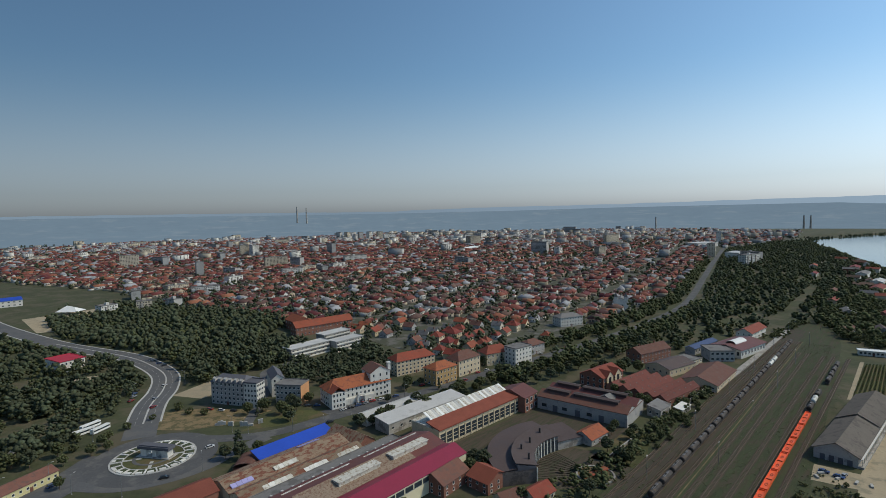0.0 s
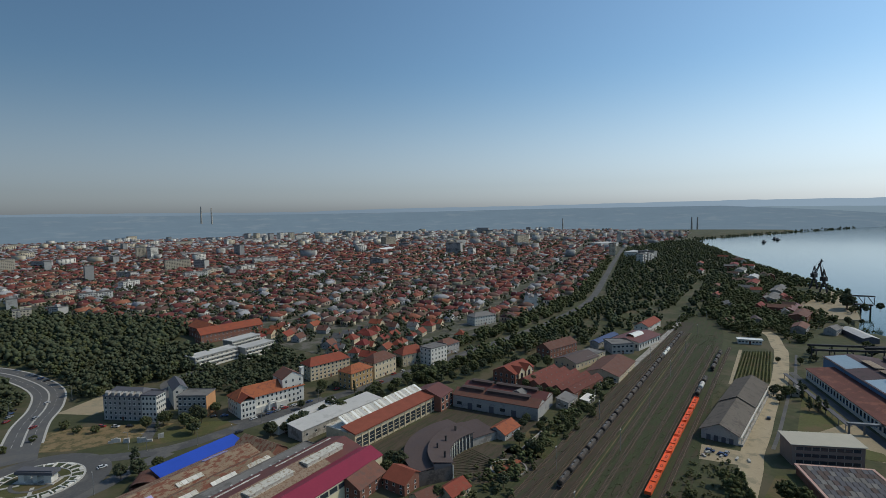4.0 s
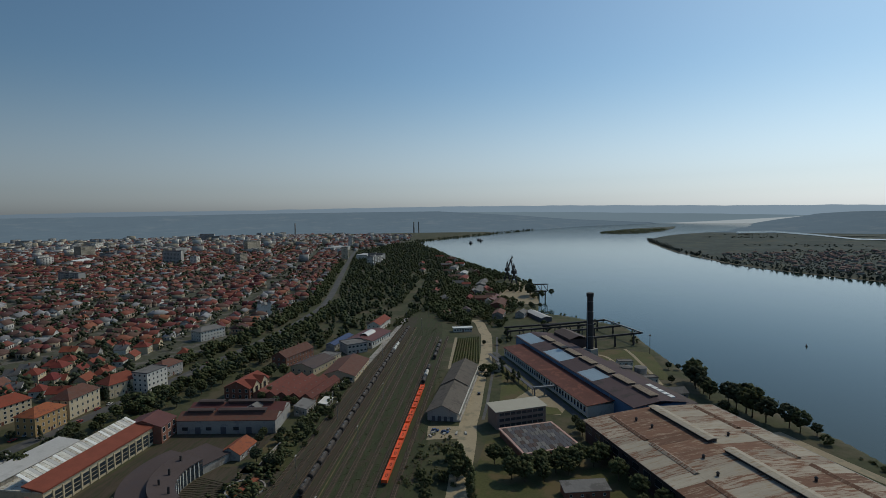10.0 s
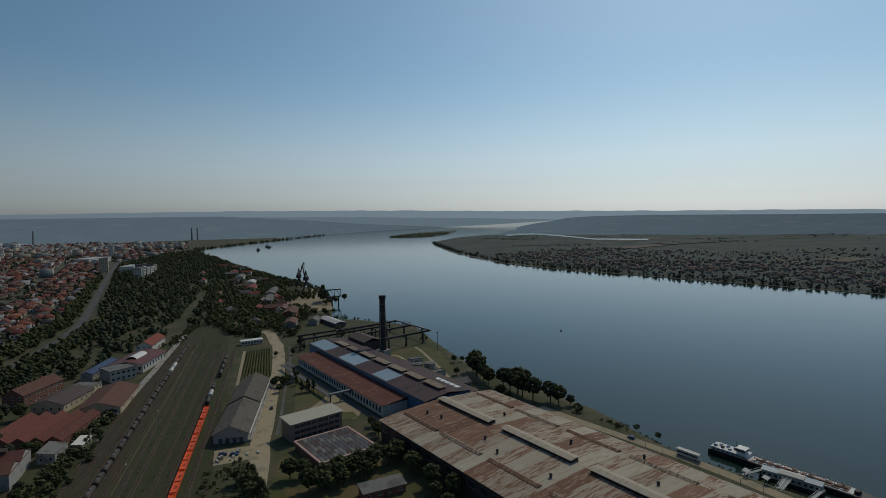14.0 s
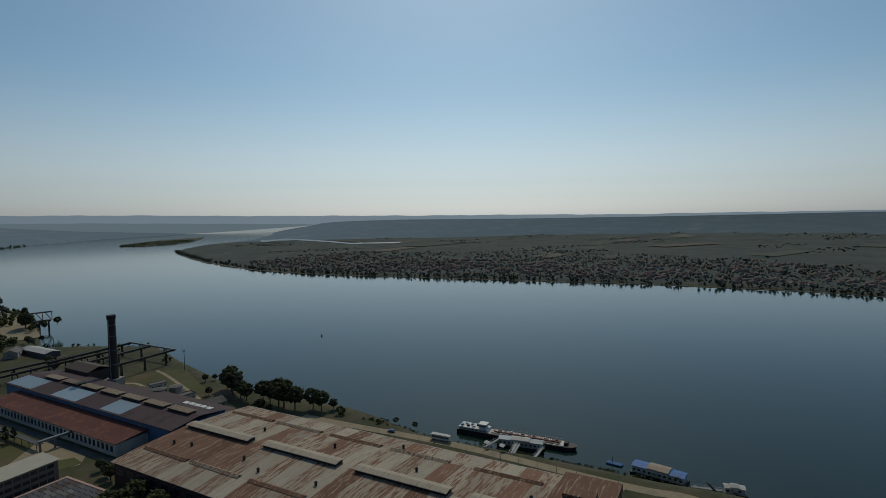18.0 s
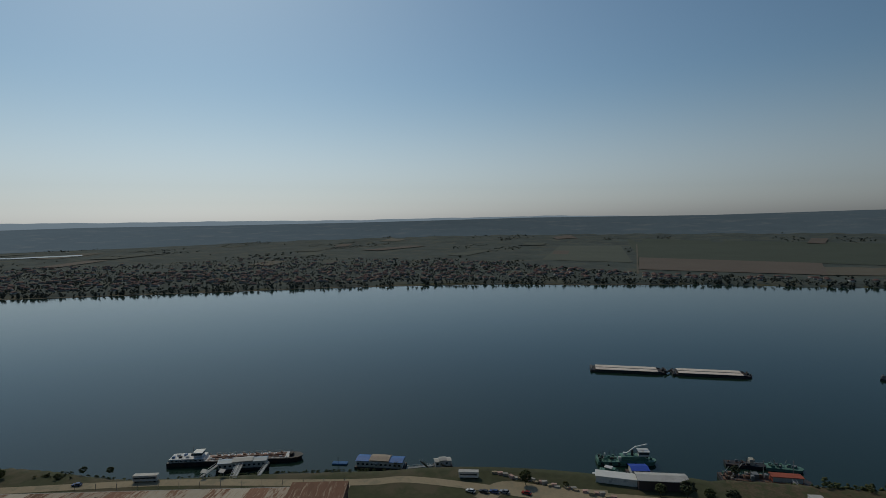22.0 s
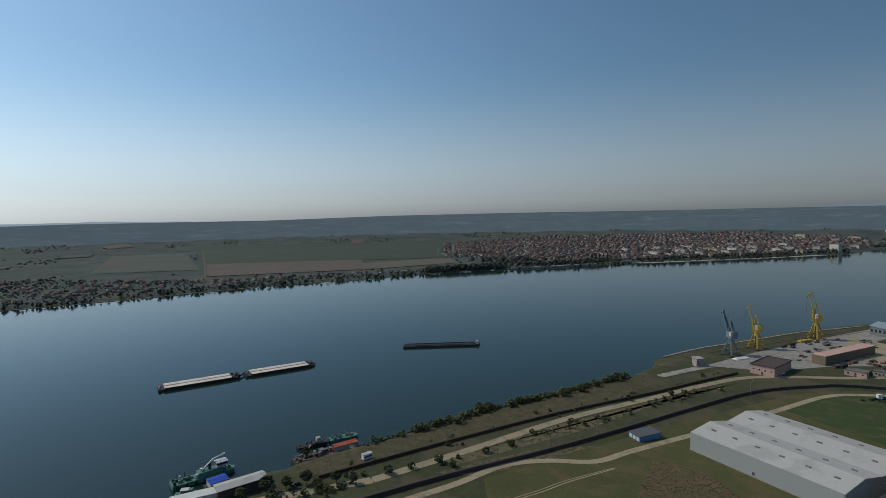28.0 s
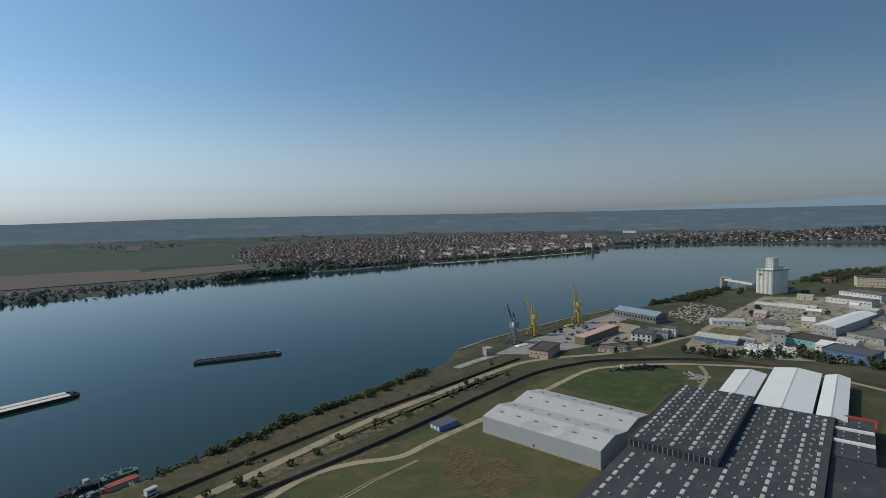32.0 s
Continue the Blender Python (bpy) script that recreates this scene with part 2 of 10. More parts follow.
def ribbon(line, width, z=0.0, lift=0.0, ends=None):
    """A flat strip along a line, as a shape with a small thickness."""
    sh = Shape()
    P = [Vector((x, y, 0)) for x, y in line]
    L, R = [], []
    for i, p in enumerate(P):
        d = (P[min(i + 1, len(P) - 1)] - P[max(i - 1, 0)]).normalized()
        s = Vector((-d.y, d.x, 0))
        w = width[i] if isinstance(width, (list, tuple)) else width
        L.append(p + s * w / 2), R.append(p - s * w / 2)
    for i in range(len(P) - 1):
        zt, zb = z + lift, z - 0.3
        sh.solid([(*q.xy, zt) for q in (R[i], R[i + 1], L[i + 1], L[i])] + [(*q.xy, zb) for q in (R[i], R[i + 1], L[i + 1], L[i])],
                 [(0, 1, 2, 3), (0, 4, 5, 1), (2, 6, 7, 3)])
    return sh


def smooth_line(line, n=6):
    """The line rounded through its points."""
    P = [Vector((x, y, 0)) for x, y in line]
    out = []
    for i in range(len(P) - 1):
        p0, p1, p2, p3 = P[max(i - 1, 0)], P[i], P[i + 1], P[min(i + 2, len(P) - 1)]
        for k in range(n):
            t = k / n
            q = 0.5 * (2 * p1 + (p2 - p0) * t + (2 * p0 - 5 * p1 + 4 * p2 - p3) * t * t + (3 * p1 - p0 - 3 * p2 + p3) * t ** 3)
            out.append((q.x, q.y))
    return out + [line[-1]]


rng = np.random.default_rng(7)

# ---------------------------------------------------------------- the river and its banks, in plan
WATER = -9.0
NEAR = [(4750, 2500), (4428, 2504), (3813, 2545), (3363, 2590), (3111, 2560), (2487, 2383), (1760, 2084), (1285, 1885), (1180, 1740), (1050, 1500), (892, 1170), (766, 904), (706, 760), (655, 640), (598, 560), (540, 505), (500, 470), (470, 440),
        (480, 400), (482, 320), (440, 275), (409, 237), (372, 191), (350, 140), (330, 90), (320, 70), (304, 42), (296, 20), (288, -5), (281, -25), (267, -59), (247, -98), (217, -142), (185, -190), (162, -225),
        (140, -255), (102, -312), (74, -348), (28, -414), (-3, -480), (-50, -540), (-117, -608), (-182, -660), (-264, -714), (-360, -800), (-432, -857), (-480, -900), (-584, -950), (-740, -1059), (-960, -1210), (-1500, -1500), (-3000, -2200)]
FAR = [(-3000, -2700), (-1528, -1970), (-1041, -2029), (-603, -1968), (-466, -1760), (-336, -1663), (-148, -1528), (71, -1390), (209, -1270), (363, -1180), (478, -1070), (549, -965), (705, -790),
       (816, -600), (889, -490), (960, -320), (1000, -200), (1042, -31), (1101, 200), (1166, 430), (1250, 590), (1298, 644), (1480, 850), (1830, 1160), (1990, 1275), (2376, 1400), (2700, 1395), (2981, 1411), (3400, 1570), (3671, 1690), (4230, 1872), (4560, 1975)]
RIVER = NEAR[::-1] + FAR[::-1]


def shore_height(X, Y):
    """Height of the ground: flat land, a bank, and the river bed."""
    d = np.minimum(away(NEAR, X, Y), away(FAR, X, Y))
    wet = inside(RIVER, X, Y)
    s = np.where(wet, -d, d)
    r = np.hypot(X, Y)
    soft = np.clip(r / 300, 1, 8)
    quay = 16.0 * np.exp(-((Y + 15) / 85) ** 4) * (X > 0) * (r < 480)           # a wide grassy slope below the quay road
    port = (X < 30) & (X > -215) & (Y < -455) & (Y > -665)
    k = np.clip((s + 1.5 * soft) / np.where(port, 4.0, 9.0 * soft + quay), 0, 1)
    z = -11 + 11 * k * k * (3 - 2 * k)
    far_side = away(FAR, X, Y) < away(NEAR, X, Y)
    land = np.where(far_side & ~wet, np.clip(k, 0, 1) * -5.0, 0)      # the far bank lies lower
    return z + land * k + np.where(wet, -4 * np.clip(-s / 60, 0, 1), 0)


def hills(az):
    """Height in degrees of the skyline over the eye's level, by azimuth."""
    return np.interp(az, [-180, -168, -158, -140, -60, -40, -27, -20, -6, 6, 18, 36, 44, 50, 56, 64, 66.1, 67.3, 68.7, 70.4, 71.5, 74, 80, 92, 105, 112, 123, 140, 152, 165, 180],
                     [0.04, 0.08, 0.1, 0.2, 0.0, 0.1, 0.0, -0.1, -0.2, -0.2, -0.1, -0.1, -0.6, -1.1, -1.4, -1.75, -1.6, -1.4, -1.15, -0.9, -0.66, -0.5, -0.42, -0.48, -0.42, -0.35, -0.2, -0.22, 0.02, 0.08, 0.04])


def far_hills(az):
    """Height in degrees of the palest hills behind all others."""
    return np.interp(az, [-180, -168, -158, -150, -144, -120, -60, -40, -27, -20, -6, 0, 6, 18, 28, 40, 48, 60, 75, 90, 105, 125, 140, 155, 180],
                     [-0.3, 0.1, 0.45, 0.6, 0.95, 0.8, 0.3, 0.33, 0.27, 0.18, 0.06, 0.18, 0.28, 0.26, 0.40, 0.42, 0.40, 0.22, 0.02, -0.08, -0.18, -0.05, -0.4, -0.5, -0.3])


def land_height(X, Y):
    r = np.hypot(X, Y)
    az = np.degrees(np.arctan2(X, Y))
    z = shore_height(X, Y)
    start = np.interp(az, [-122, -118, 62, 68, 72, 84, 95, 110], [2300, 3400, 3400, 3600, 3200, 2950, 2600, 2300])
    k = np.clip((r - start) / (4800.0 - start), 0, 1)
    crest = EYE + 4800 * np.tan(np.radians(hills(az)))
    rough = 8 * np.sin(az * 0.9) * np.sin(r / 340) + 5 * np.sin(az * 2.7 + r / 500)
    wet = inside(RIVER, X, Y)
    return np.where(wet, z, z + (crest + 3) * k ** 1.25 + rough * k * (1 - k) * 2)


def polar(r, az):
    RR, AA = np.meshgrid(r, np.radians(az), indexing="ij")
    X, Y = RR * np.sin(AA), RR * np.cos(AA)
    return X, Y


def sheet(name, r, az, mats, closed=True):
    X, Y = polar(r, az)
    Zz = land_height(X, Y)
    nr, na = X.shape
    i, j = np.meshgrid(np.arange(nr - 1), np.arange(na if closed else na - 1), indexing="ij")
    j2 = (j + 1) % na
    q = np.stack((i * na + j, i * na + j2, (i + 1) * na + j2, (i + 1) * na + j), -1).reshape(-1)
    return array_mesh(name, np.stack((X, Y, Zz), -1).reshape(-1, 3), np.full((nr - 1) * (na if closed else na - 1), 4), q, mats, smooth=True)


M_LAND = mat("dry grass and earth", (0.062, 0.068, 0.032), 0.55, 0.02, 0.25, 0.95, by="island", second=(0.095, 0.082, 0.05), cover=0.45, bump=0.2)
M_FAR = mat("plain and wooded hills with haze as glow", (0.046, 0.062, 0.068), 0.4, 0.003, 0.02, 1.0, by="island", second=(0.085, 0.092, 0.088), cover=0.25, spec=0.0)
M_PALE = mat("pale blue distance with haze as glow", (0.06, 0.09, 0.12), 0.04, 0.002, 0.01, 1.0, by="island", spec=0.0)
for far_mat, glow in ((M_PALE, (0.205, 0.270, 0.330, 1)), (M_FAR, (0.126, 0.178, 0.232, 1))):      # the distance; its blue glow is painted haze
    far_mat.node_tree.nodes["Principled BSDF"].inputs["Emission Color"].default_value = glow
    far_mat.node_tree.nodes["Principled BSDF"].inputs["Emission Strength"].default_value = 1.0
n, ln = M_FAR.node_tree.nodes, M_FAR.node_tree.links          # the painted haze glow weakens to the south
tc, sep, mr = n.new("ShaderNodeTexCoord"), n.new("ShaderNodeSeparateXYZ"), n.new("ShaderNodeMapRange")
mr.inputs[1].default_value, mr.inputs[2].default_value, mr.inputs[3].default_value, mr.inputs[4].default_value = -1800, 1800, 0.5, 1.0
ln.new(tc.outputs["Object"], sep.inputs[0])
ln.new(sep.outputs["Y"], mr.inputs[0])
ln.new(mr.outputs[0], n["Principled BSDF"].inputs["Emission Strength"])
n, ln = M_PALE.node_tree.nodes, M_PALE.node_tree.links        # and this painted haze glow grows towards the sun
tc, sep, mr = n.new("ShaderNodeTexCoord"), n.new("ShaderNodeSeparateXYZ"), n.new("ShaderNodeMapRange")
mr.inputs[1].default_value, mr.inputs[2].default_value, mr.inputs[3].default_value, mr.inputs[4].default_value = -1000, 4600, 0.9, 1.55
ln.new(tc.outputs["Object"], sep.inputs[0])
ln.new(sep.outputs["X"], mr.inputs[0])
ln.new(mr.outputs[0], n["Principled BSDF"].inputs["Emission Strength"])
# far ground greyed and blued, haze put into its base colour
M_PLAIN = mat("grey green far plain with haze tint", (0.080, 0.096, 0.088), 0.6, 0.008, 0.08, 0.95, by="island", second=(0.108, 0.112, 0.088), cover=0.35, spec=0.1)
R_IN = np.concatenate(([0.01], np.linspace(2, 120, 16), np.arange(126, 720, 5.0), 720 * 1.022 ** np.arange(0, 72)))
R_IN = R_IN[R_IN < 3000]
R_OUT = np.concatenate((R_IN[-1:], np.linspace(3050, 4850, 46)))
AZ = np.arange(0, 360, 0.6)
ground = part("ground", sheet("ground", R_IN, AZ, M_LAND), None)
me = ground.data
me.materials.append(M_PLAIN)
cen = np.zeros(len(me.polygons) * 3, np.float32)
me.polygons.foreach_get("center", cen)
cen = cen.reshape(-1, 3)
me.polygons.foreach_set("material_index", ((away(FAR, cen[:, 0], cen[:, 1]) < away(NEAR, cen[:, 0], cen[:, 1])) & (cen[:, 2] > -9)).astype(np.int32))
tagged(ground, "dry grass and bare earth reaching down to the river bank", "ground", kind="structure")
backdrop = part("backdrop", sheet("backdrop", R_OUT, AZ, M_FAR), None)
tagged(backdrop, "distant plains and low wooded hills, haze painted as blue glow", "hills", kind="structure")

# an upright wall at the edge of sight, haze painted as its glow
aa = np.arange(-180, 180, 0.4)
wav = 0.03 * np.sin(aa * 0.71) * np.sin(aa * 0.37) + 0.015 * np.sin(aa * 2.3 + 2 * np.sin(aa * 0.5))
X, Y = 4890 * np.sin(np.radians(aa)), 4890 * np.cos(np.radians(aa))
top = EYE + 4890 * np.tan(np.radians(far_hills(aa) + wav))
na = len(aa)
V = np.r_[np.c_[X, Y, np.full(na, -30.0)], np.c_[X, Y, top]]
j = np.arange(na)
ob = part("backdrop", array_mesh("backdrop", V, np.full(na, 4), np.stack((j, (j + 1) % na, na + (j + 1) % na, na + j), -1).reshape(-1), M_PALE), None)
tagged(ob, "glowing wall painted as palest blue mountains in haze", "hills", kind="structure")

# the hazed blue hills, and before them the river's bright reach, painted as glow
M_MID = mat("blue hills with haze as glow", (0.055, 0.078, 0.095), 0.2, 0.002, 0.01, 1.0, by="island", spec=0.0)
M_REACH = mat("glow painted as far water", (0.02, 0.04, 0.05), 0.1, 0.002, 0.01, 1.0, by="island", spec=0.0)
# glow stands in for haze on the hills and sky reflected in the water
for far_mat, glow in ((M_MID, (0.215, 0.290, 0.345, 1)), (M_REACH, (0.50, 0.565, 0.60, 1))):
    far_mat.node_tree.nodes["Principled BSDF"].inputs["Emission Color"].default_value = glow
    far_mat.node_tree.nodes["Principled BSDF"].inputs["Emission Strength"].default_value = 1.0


def curtain(r, az, low, high, mt, label):
    """A far backdrop between two heights in degrees."""
    a = np.radians(az)
    n = len(a)
    V = np.r_[np.c_[r * np.sin(a), r * np.cos(a), EYE + r * np.tan(np.radians(low))], np.c_[r * np.sin(a), r * np.cos(a), EYE + r * np.tan(np.radians(high))]]
    j = np.arange(n - 1)
    ob = part("backdrop", array_mesh("backdrop", V, np.full(n - 1, 4), np.stack((j, j + 1, n + j + 1, n + j), -1).reshape(-1), mt), None)
    return tagged(ob, label, "hills", kind="structure")


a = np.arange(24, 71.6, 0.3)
curtain(4878, a, np.full(len(a), -1.8), np.interp(a, [24, 30, 40, 50, 58, 66, 71.5], [-0.5, -0.2, -0.2, -0.32, -0.5, -0.68, -0.84]) + 0.02 * np.sin(a * 1.7) * np.sin(a * 0.6), M_MID, "glowing curtain painted as hazed blue hills along the far reach")
# an upright wedge fitted to the camera's view, glowing for the sky's reflection
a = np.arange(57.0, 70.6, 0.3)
curtain(4870, a, np.full(len(a), -1.9), np.interp(a, [57, 60.5, 64.1, 67.6, 70.5], [-1.58, -1.45, -1.28, -1.08, -0.9]), M_REACH, "glowing curtain painted as the last bright reach of the river")

# the river
m = bpy.data.materials.new("calm river water")
m.use_nodes = True
b = m.node_tree.nodes["Principled BSDF"]
b.inputs["Base Color"].default_value = (0.013, 0.031, 0.023, 1)
b.inputs["Roughness"].default_value = 0.10
b.inputs["IOR"].default_value = 1.33
tc = m.node_tree.nodes.new("ShaderNodeTexCoord")
nz = m.node_tree.nodes.new("ShaderNodeTexNoise")
nz.inputs["Scale"].default_value, nz.inputs["Detail"].default_value = 0.35, 3
bp = m.node_tree.nodes.new("ShaderNodeBump")
bp.inputs["Strength"].default_value, bp.inputs["Distance"].default_value = 0.12, 0.12
m.node_tree.links.new(tc.outputs["Object"], nz.inputs["Vector"])
m.node_tree.links.new(nz.outputs[0], bp.inputs["Height"])
m.node_tree.links.new(bp.outputs[0], b.inputs["Normal"])
MATS["water"] = m
X, Y = polar(np.array([150.0, 1000, 2500, 4840]), np.arange(0, 360, 4))
nr, na = X.shape
i, j = np.meshgrid(np.arange(nr - 1), np.arange(na), indexing="ij")
q = np.stack((i * na + j, i * na + (j + 1) % na, (i + 1) * na + (j + 1) % na, (i + 1) * na + j), -1).reshape(-1)
water = part("water", array_mesh("water", np.stack((X, Y, np.full_like(X, WATER)), -1).reshape(-1, 3), np.full((nr - 1) * na, 4), q, m), None)
tagged(water, "wide calm blue-green river reflecting the sky", "river", kind="structure")

# ---------------------------------------------------------------- surfaces in use
M_GLASS = mat("dark window glass", (0.03, 0.04, 0.05), 0.4, 0.3, 2.0, 0.12, spec=0.6)
M_FRAME = mat("white window frame", (0.62, 0.62, 0.60), 0.15, 0.5, 4.0, 0.6)
M_WHITE = mat("white painted plaster", (0.62, 0.60, 0.55), 0.2, 0.15, 1.2, 0.8, second=(0.45, 0.44, 0.41), cover=0.15)
M_CREAM = mat("cream plaster", (0.56, 0.47, 0.33), 0.2, 0.15, 1.2, 0.85, second=(0.40, 0.34, 0.25), cover=0.2)
M_GREYP = mat("grey plaster", (0.36, 0.35, 0.335), 0.2, 0.15, 1.2, 0.85, second=(0.25, 0.25, 0.26), cover=0.3)
M_OCHRE = mat("orange plaster", (0.52, 0.27, 0.13), 0.2, 0.2, 1.5, 0.85)
M_CONC = mat("weathered concrete", (0.36, 0.34, 0.31), 0.25, 0.12, 1.5, 0.9, second=(0.22, 0.20, 0.18), cover=0.4)
M_BRICK = mat("red brick wall", (0.235, 0.105, 0.075), 0.3, 0.3, 4.0, 0.9, second=(0.22, 0.13, 0.10), cover=0.3)
M_ASPH = mat("worn asphalt", (0.098, 0.098, 0.100), 0.25, 0.05, 0.8, 0.9, second=(0.125, 0.12, 0.115), cover=0.4)
M_DIRT = mat("pale dirt road", (0.335, 0.275, 0.185), 0.22, 0.08, 0.9, 0.95, second=(0.25, 0.22, 0.15), cover=0.35, bump=0.2)
M_KERB = mat("pale kerb stone", (0.40, 0.39, 0.365), 0.2, 0.3, 3.0, 0.85)
M_LAWN = mat("mown grass", (0.078, 0.082, 0.030), 0.5, 0.04, 0.9, 0.95, second=(0.118, 0.092, 0.046), cover=0.42, bump=0.3)
M_DRY = mat("dry brown weeds", (0.165, 0.120, 0.064), 0.45, 0.12, 0.9, 0.95, second=(0.098, 0.088, 0.042), cover=0.5, bump=0.3)
M_BALL = mat("oily brown ballast", (0.066, 0.052, 0.038), 0.45, 0.3, 2.0, 0.95, second=(0.050, 0.052, 0.028), cover=0.45, stretch=(6.0, 1.0, 1), spin=48.9)
M_YARD = mat("weedy rail yard", (0.041, 0.050, 0.021), 0.6, 0.22, 1.6, 0.95, second=(0.062, 0.050, 0.031), cover=0.42, bump=0.4, stretch=(5.0, 1.0, 1), spin=48.9)
M_RAIL = mat("rusty rail", (0.16, 0.11, 0.08), 0.3, 0.5, 4.0, 0.55, 0.5)
M_RED = mat("red roof tiles", (0.20, 0.048, 0.034), 0.35, 0.25, 3.0, 0.85, hue=0.012)
M_ORANGE = mat("orange roof tiles", (0.27, 0.072, 0.038), 0.3, 0.25, 3.0, 0.85, hue=0.01, second=(0.20, 0.07, 0.045), cover=0.35)
M_BROWN = mat("old brown roof tiles", (0.15, 0.068, 0.05), 0.35, 0.25, 3.0, 0.85, second=(0.13, 0.075, 0.06), cover=0.4)
M_MAROON = mat("maroon sheet roof", (0.135, 0.05, 0.043), 0.3, 0.12, 1.5, 0.6, second=(0.12, 0.05, 0.045), cover=0.3)
M_CRIM = mat("crimson sheet roof", (0.24, 0.02, 0.05), 0.15, 0.1, 1.0, 0.5)
M_RUST = mat("patched rusty roof", (0.205, 0.150, 0.102), 0.55, 0.35, 5.0, 0.9, second=(0.165, 0.062, 0.040), cover=0.5, stretch=(0.5, 1, 1))
M_GREYR = mat("grey felt roof", (0.175, 0.168, 0.162), 0.25, 0.08, 0.9, 0.85, second=(0.125, 0.118, 0.112), cover=0.35, spec=0.15)
M_DARKR = mat("dark grey roof", (0.10, 0.10, 0.115), 0.2, 0.1, 1.2, 0.8)
M_SLATE = mat("dark purple brown roofing", (0.088, 0.064, 0.060), 0.25, 0.06, 1.0, 0.8, second=(0.085, 0.065, 0.065), cover=0.3)
M_LIGHTR = mat("pale sheet roof", (0.46, 0.45, 0.43), 0.15, 0.1, 1.0, 0.6, second=(0.42, 0.41, 0.39), cover=0.3)
M_WHITER = mat("bright white sheet roof", (0.74, 0.74, 0.71), 0.1, 0.05, 0.5, 0.5)
M_BLUE = mat("bright blue sheet roof", (0.025, 0.075, 0.44), 0.15, 0.1, 1.0, 0.5)
M_BLUEW = mat("faded blue sheet", (0.10, 0.20, 0.36), 0.2, 0.1, 1.0, 0.6)
M_STEEL = mat("grey painted steel", (0.22, 0.23, 0.24), 0.3, 0.2, 2.0, 0.6, 0.3)
M_DARKS = mat("dark sooty steel", (0.055, 0.05, 0.05), 0.35, 0.15, 1.5, 0.7, 0.2)
M_CYAN = mat("turquoise painted wall", (0.20, 0.48, 0.45), 0.15, 0.2, 1.5, 0.8)
M_PINK = mat("faded pink plaster", (0.52, 0.34, 0.29), 0.2, 0.2, 1.5, 0.85)
M_BARK = mat("grey brown bark", (0.12, 0.09, 0.065), 0.3, 1.0, 8.0, 0.95)
M_LEAF = mat("green foliage", (0.130, 0.145, 0.070), 0.5, 0.07, 1.6, 0.9, by="island", hue=0.02, spec=0.15)
M_LEAF2 = mat("dark green foliage", (0.112, 0.130, 0.078), 0.5, 0.07, 1.6, 0.9, by="island", hue=0.015, spec=0.15)
M_LEAF3 = mat("pale willow foliage", (0.150, 0.164, 0.078), 0.5, 0.08, 1.6, 0.9, by="island", hue=0.02, spec=0.15)
def leafy(m, share=0.45):
    """Lets light through the leaves."""
    n, ln = m.node_tree.nodes, m.node_tree.links
    b, out = n["Principled BSDF"], n["Material Output"]
    tr, mx = n.new("ShaderNodeBsdfTranslucent"), n.new("ShaderNodeMixShader")
    ln.new(b.inputs["Base Color"].links[0].from_socket, tr.inputs["Color"])
    mx.inputs[0].default_value = share
    ln.new(b.outputs[0], mx.inputs[1])
    ln.new(tr.outputs[0], mx.inputs[2])
    ln.new(mx.outputs[0], out.inputs["Surface"])


for leaf_mat in (M_LEAF, M_LEAF2, M_LEAF3):
    leafy(leaf_mat)
M_RUBBER = mat("black rubber", (0.02, 0.02, 0.022), 0.3, 1.0, 5.0, 0.8)

OCT_F = [(0, 2, 4), (2, 1, 4), (1, 3, 4), (3, 0, 4), (2, 0, 5), (1, 2, 5), (3, 1, 5), (0, 3, 5)]


def spray(sh, c, r):
    """A small angular bunch of leaves."""
    k = len(sh.v)
    a, b = rng.uniform(0, 6.28), rng.uniform(-0.6, 0.6)
    ca, sa, cb, sb = math.cos(a), math.sin(a), math.cos(b), math.sin(b)
    for x, y, z in ((1, 0, 0), (-1, 0, 0), (0, 1, 0), (0, -1, 0), (0, 0, 0.8), (0, 0, -0.8)):
        s = r * rng.uniform(0.7, 1.35)
        x, z = x * cb - z * sb, x * sb + z * cb
        sh.v.append((c[0] + (x * ca - y * sa) * s, c[1] + (x * sa + y * ca) * s, c[2] + z * s))
    for q in OCT_F:
        sh.f.append(tuple(k + i for i in q))
        sh.m.append(0)


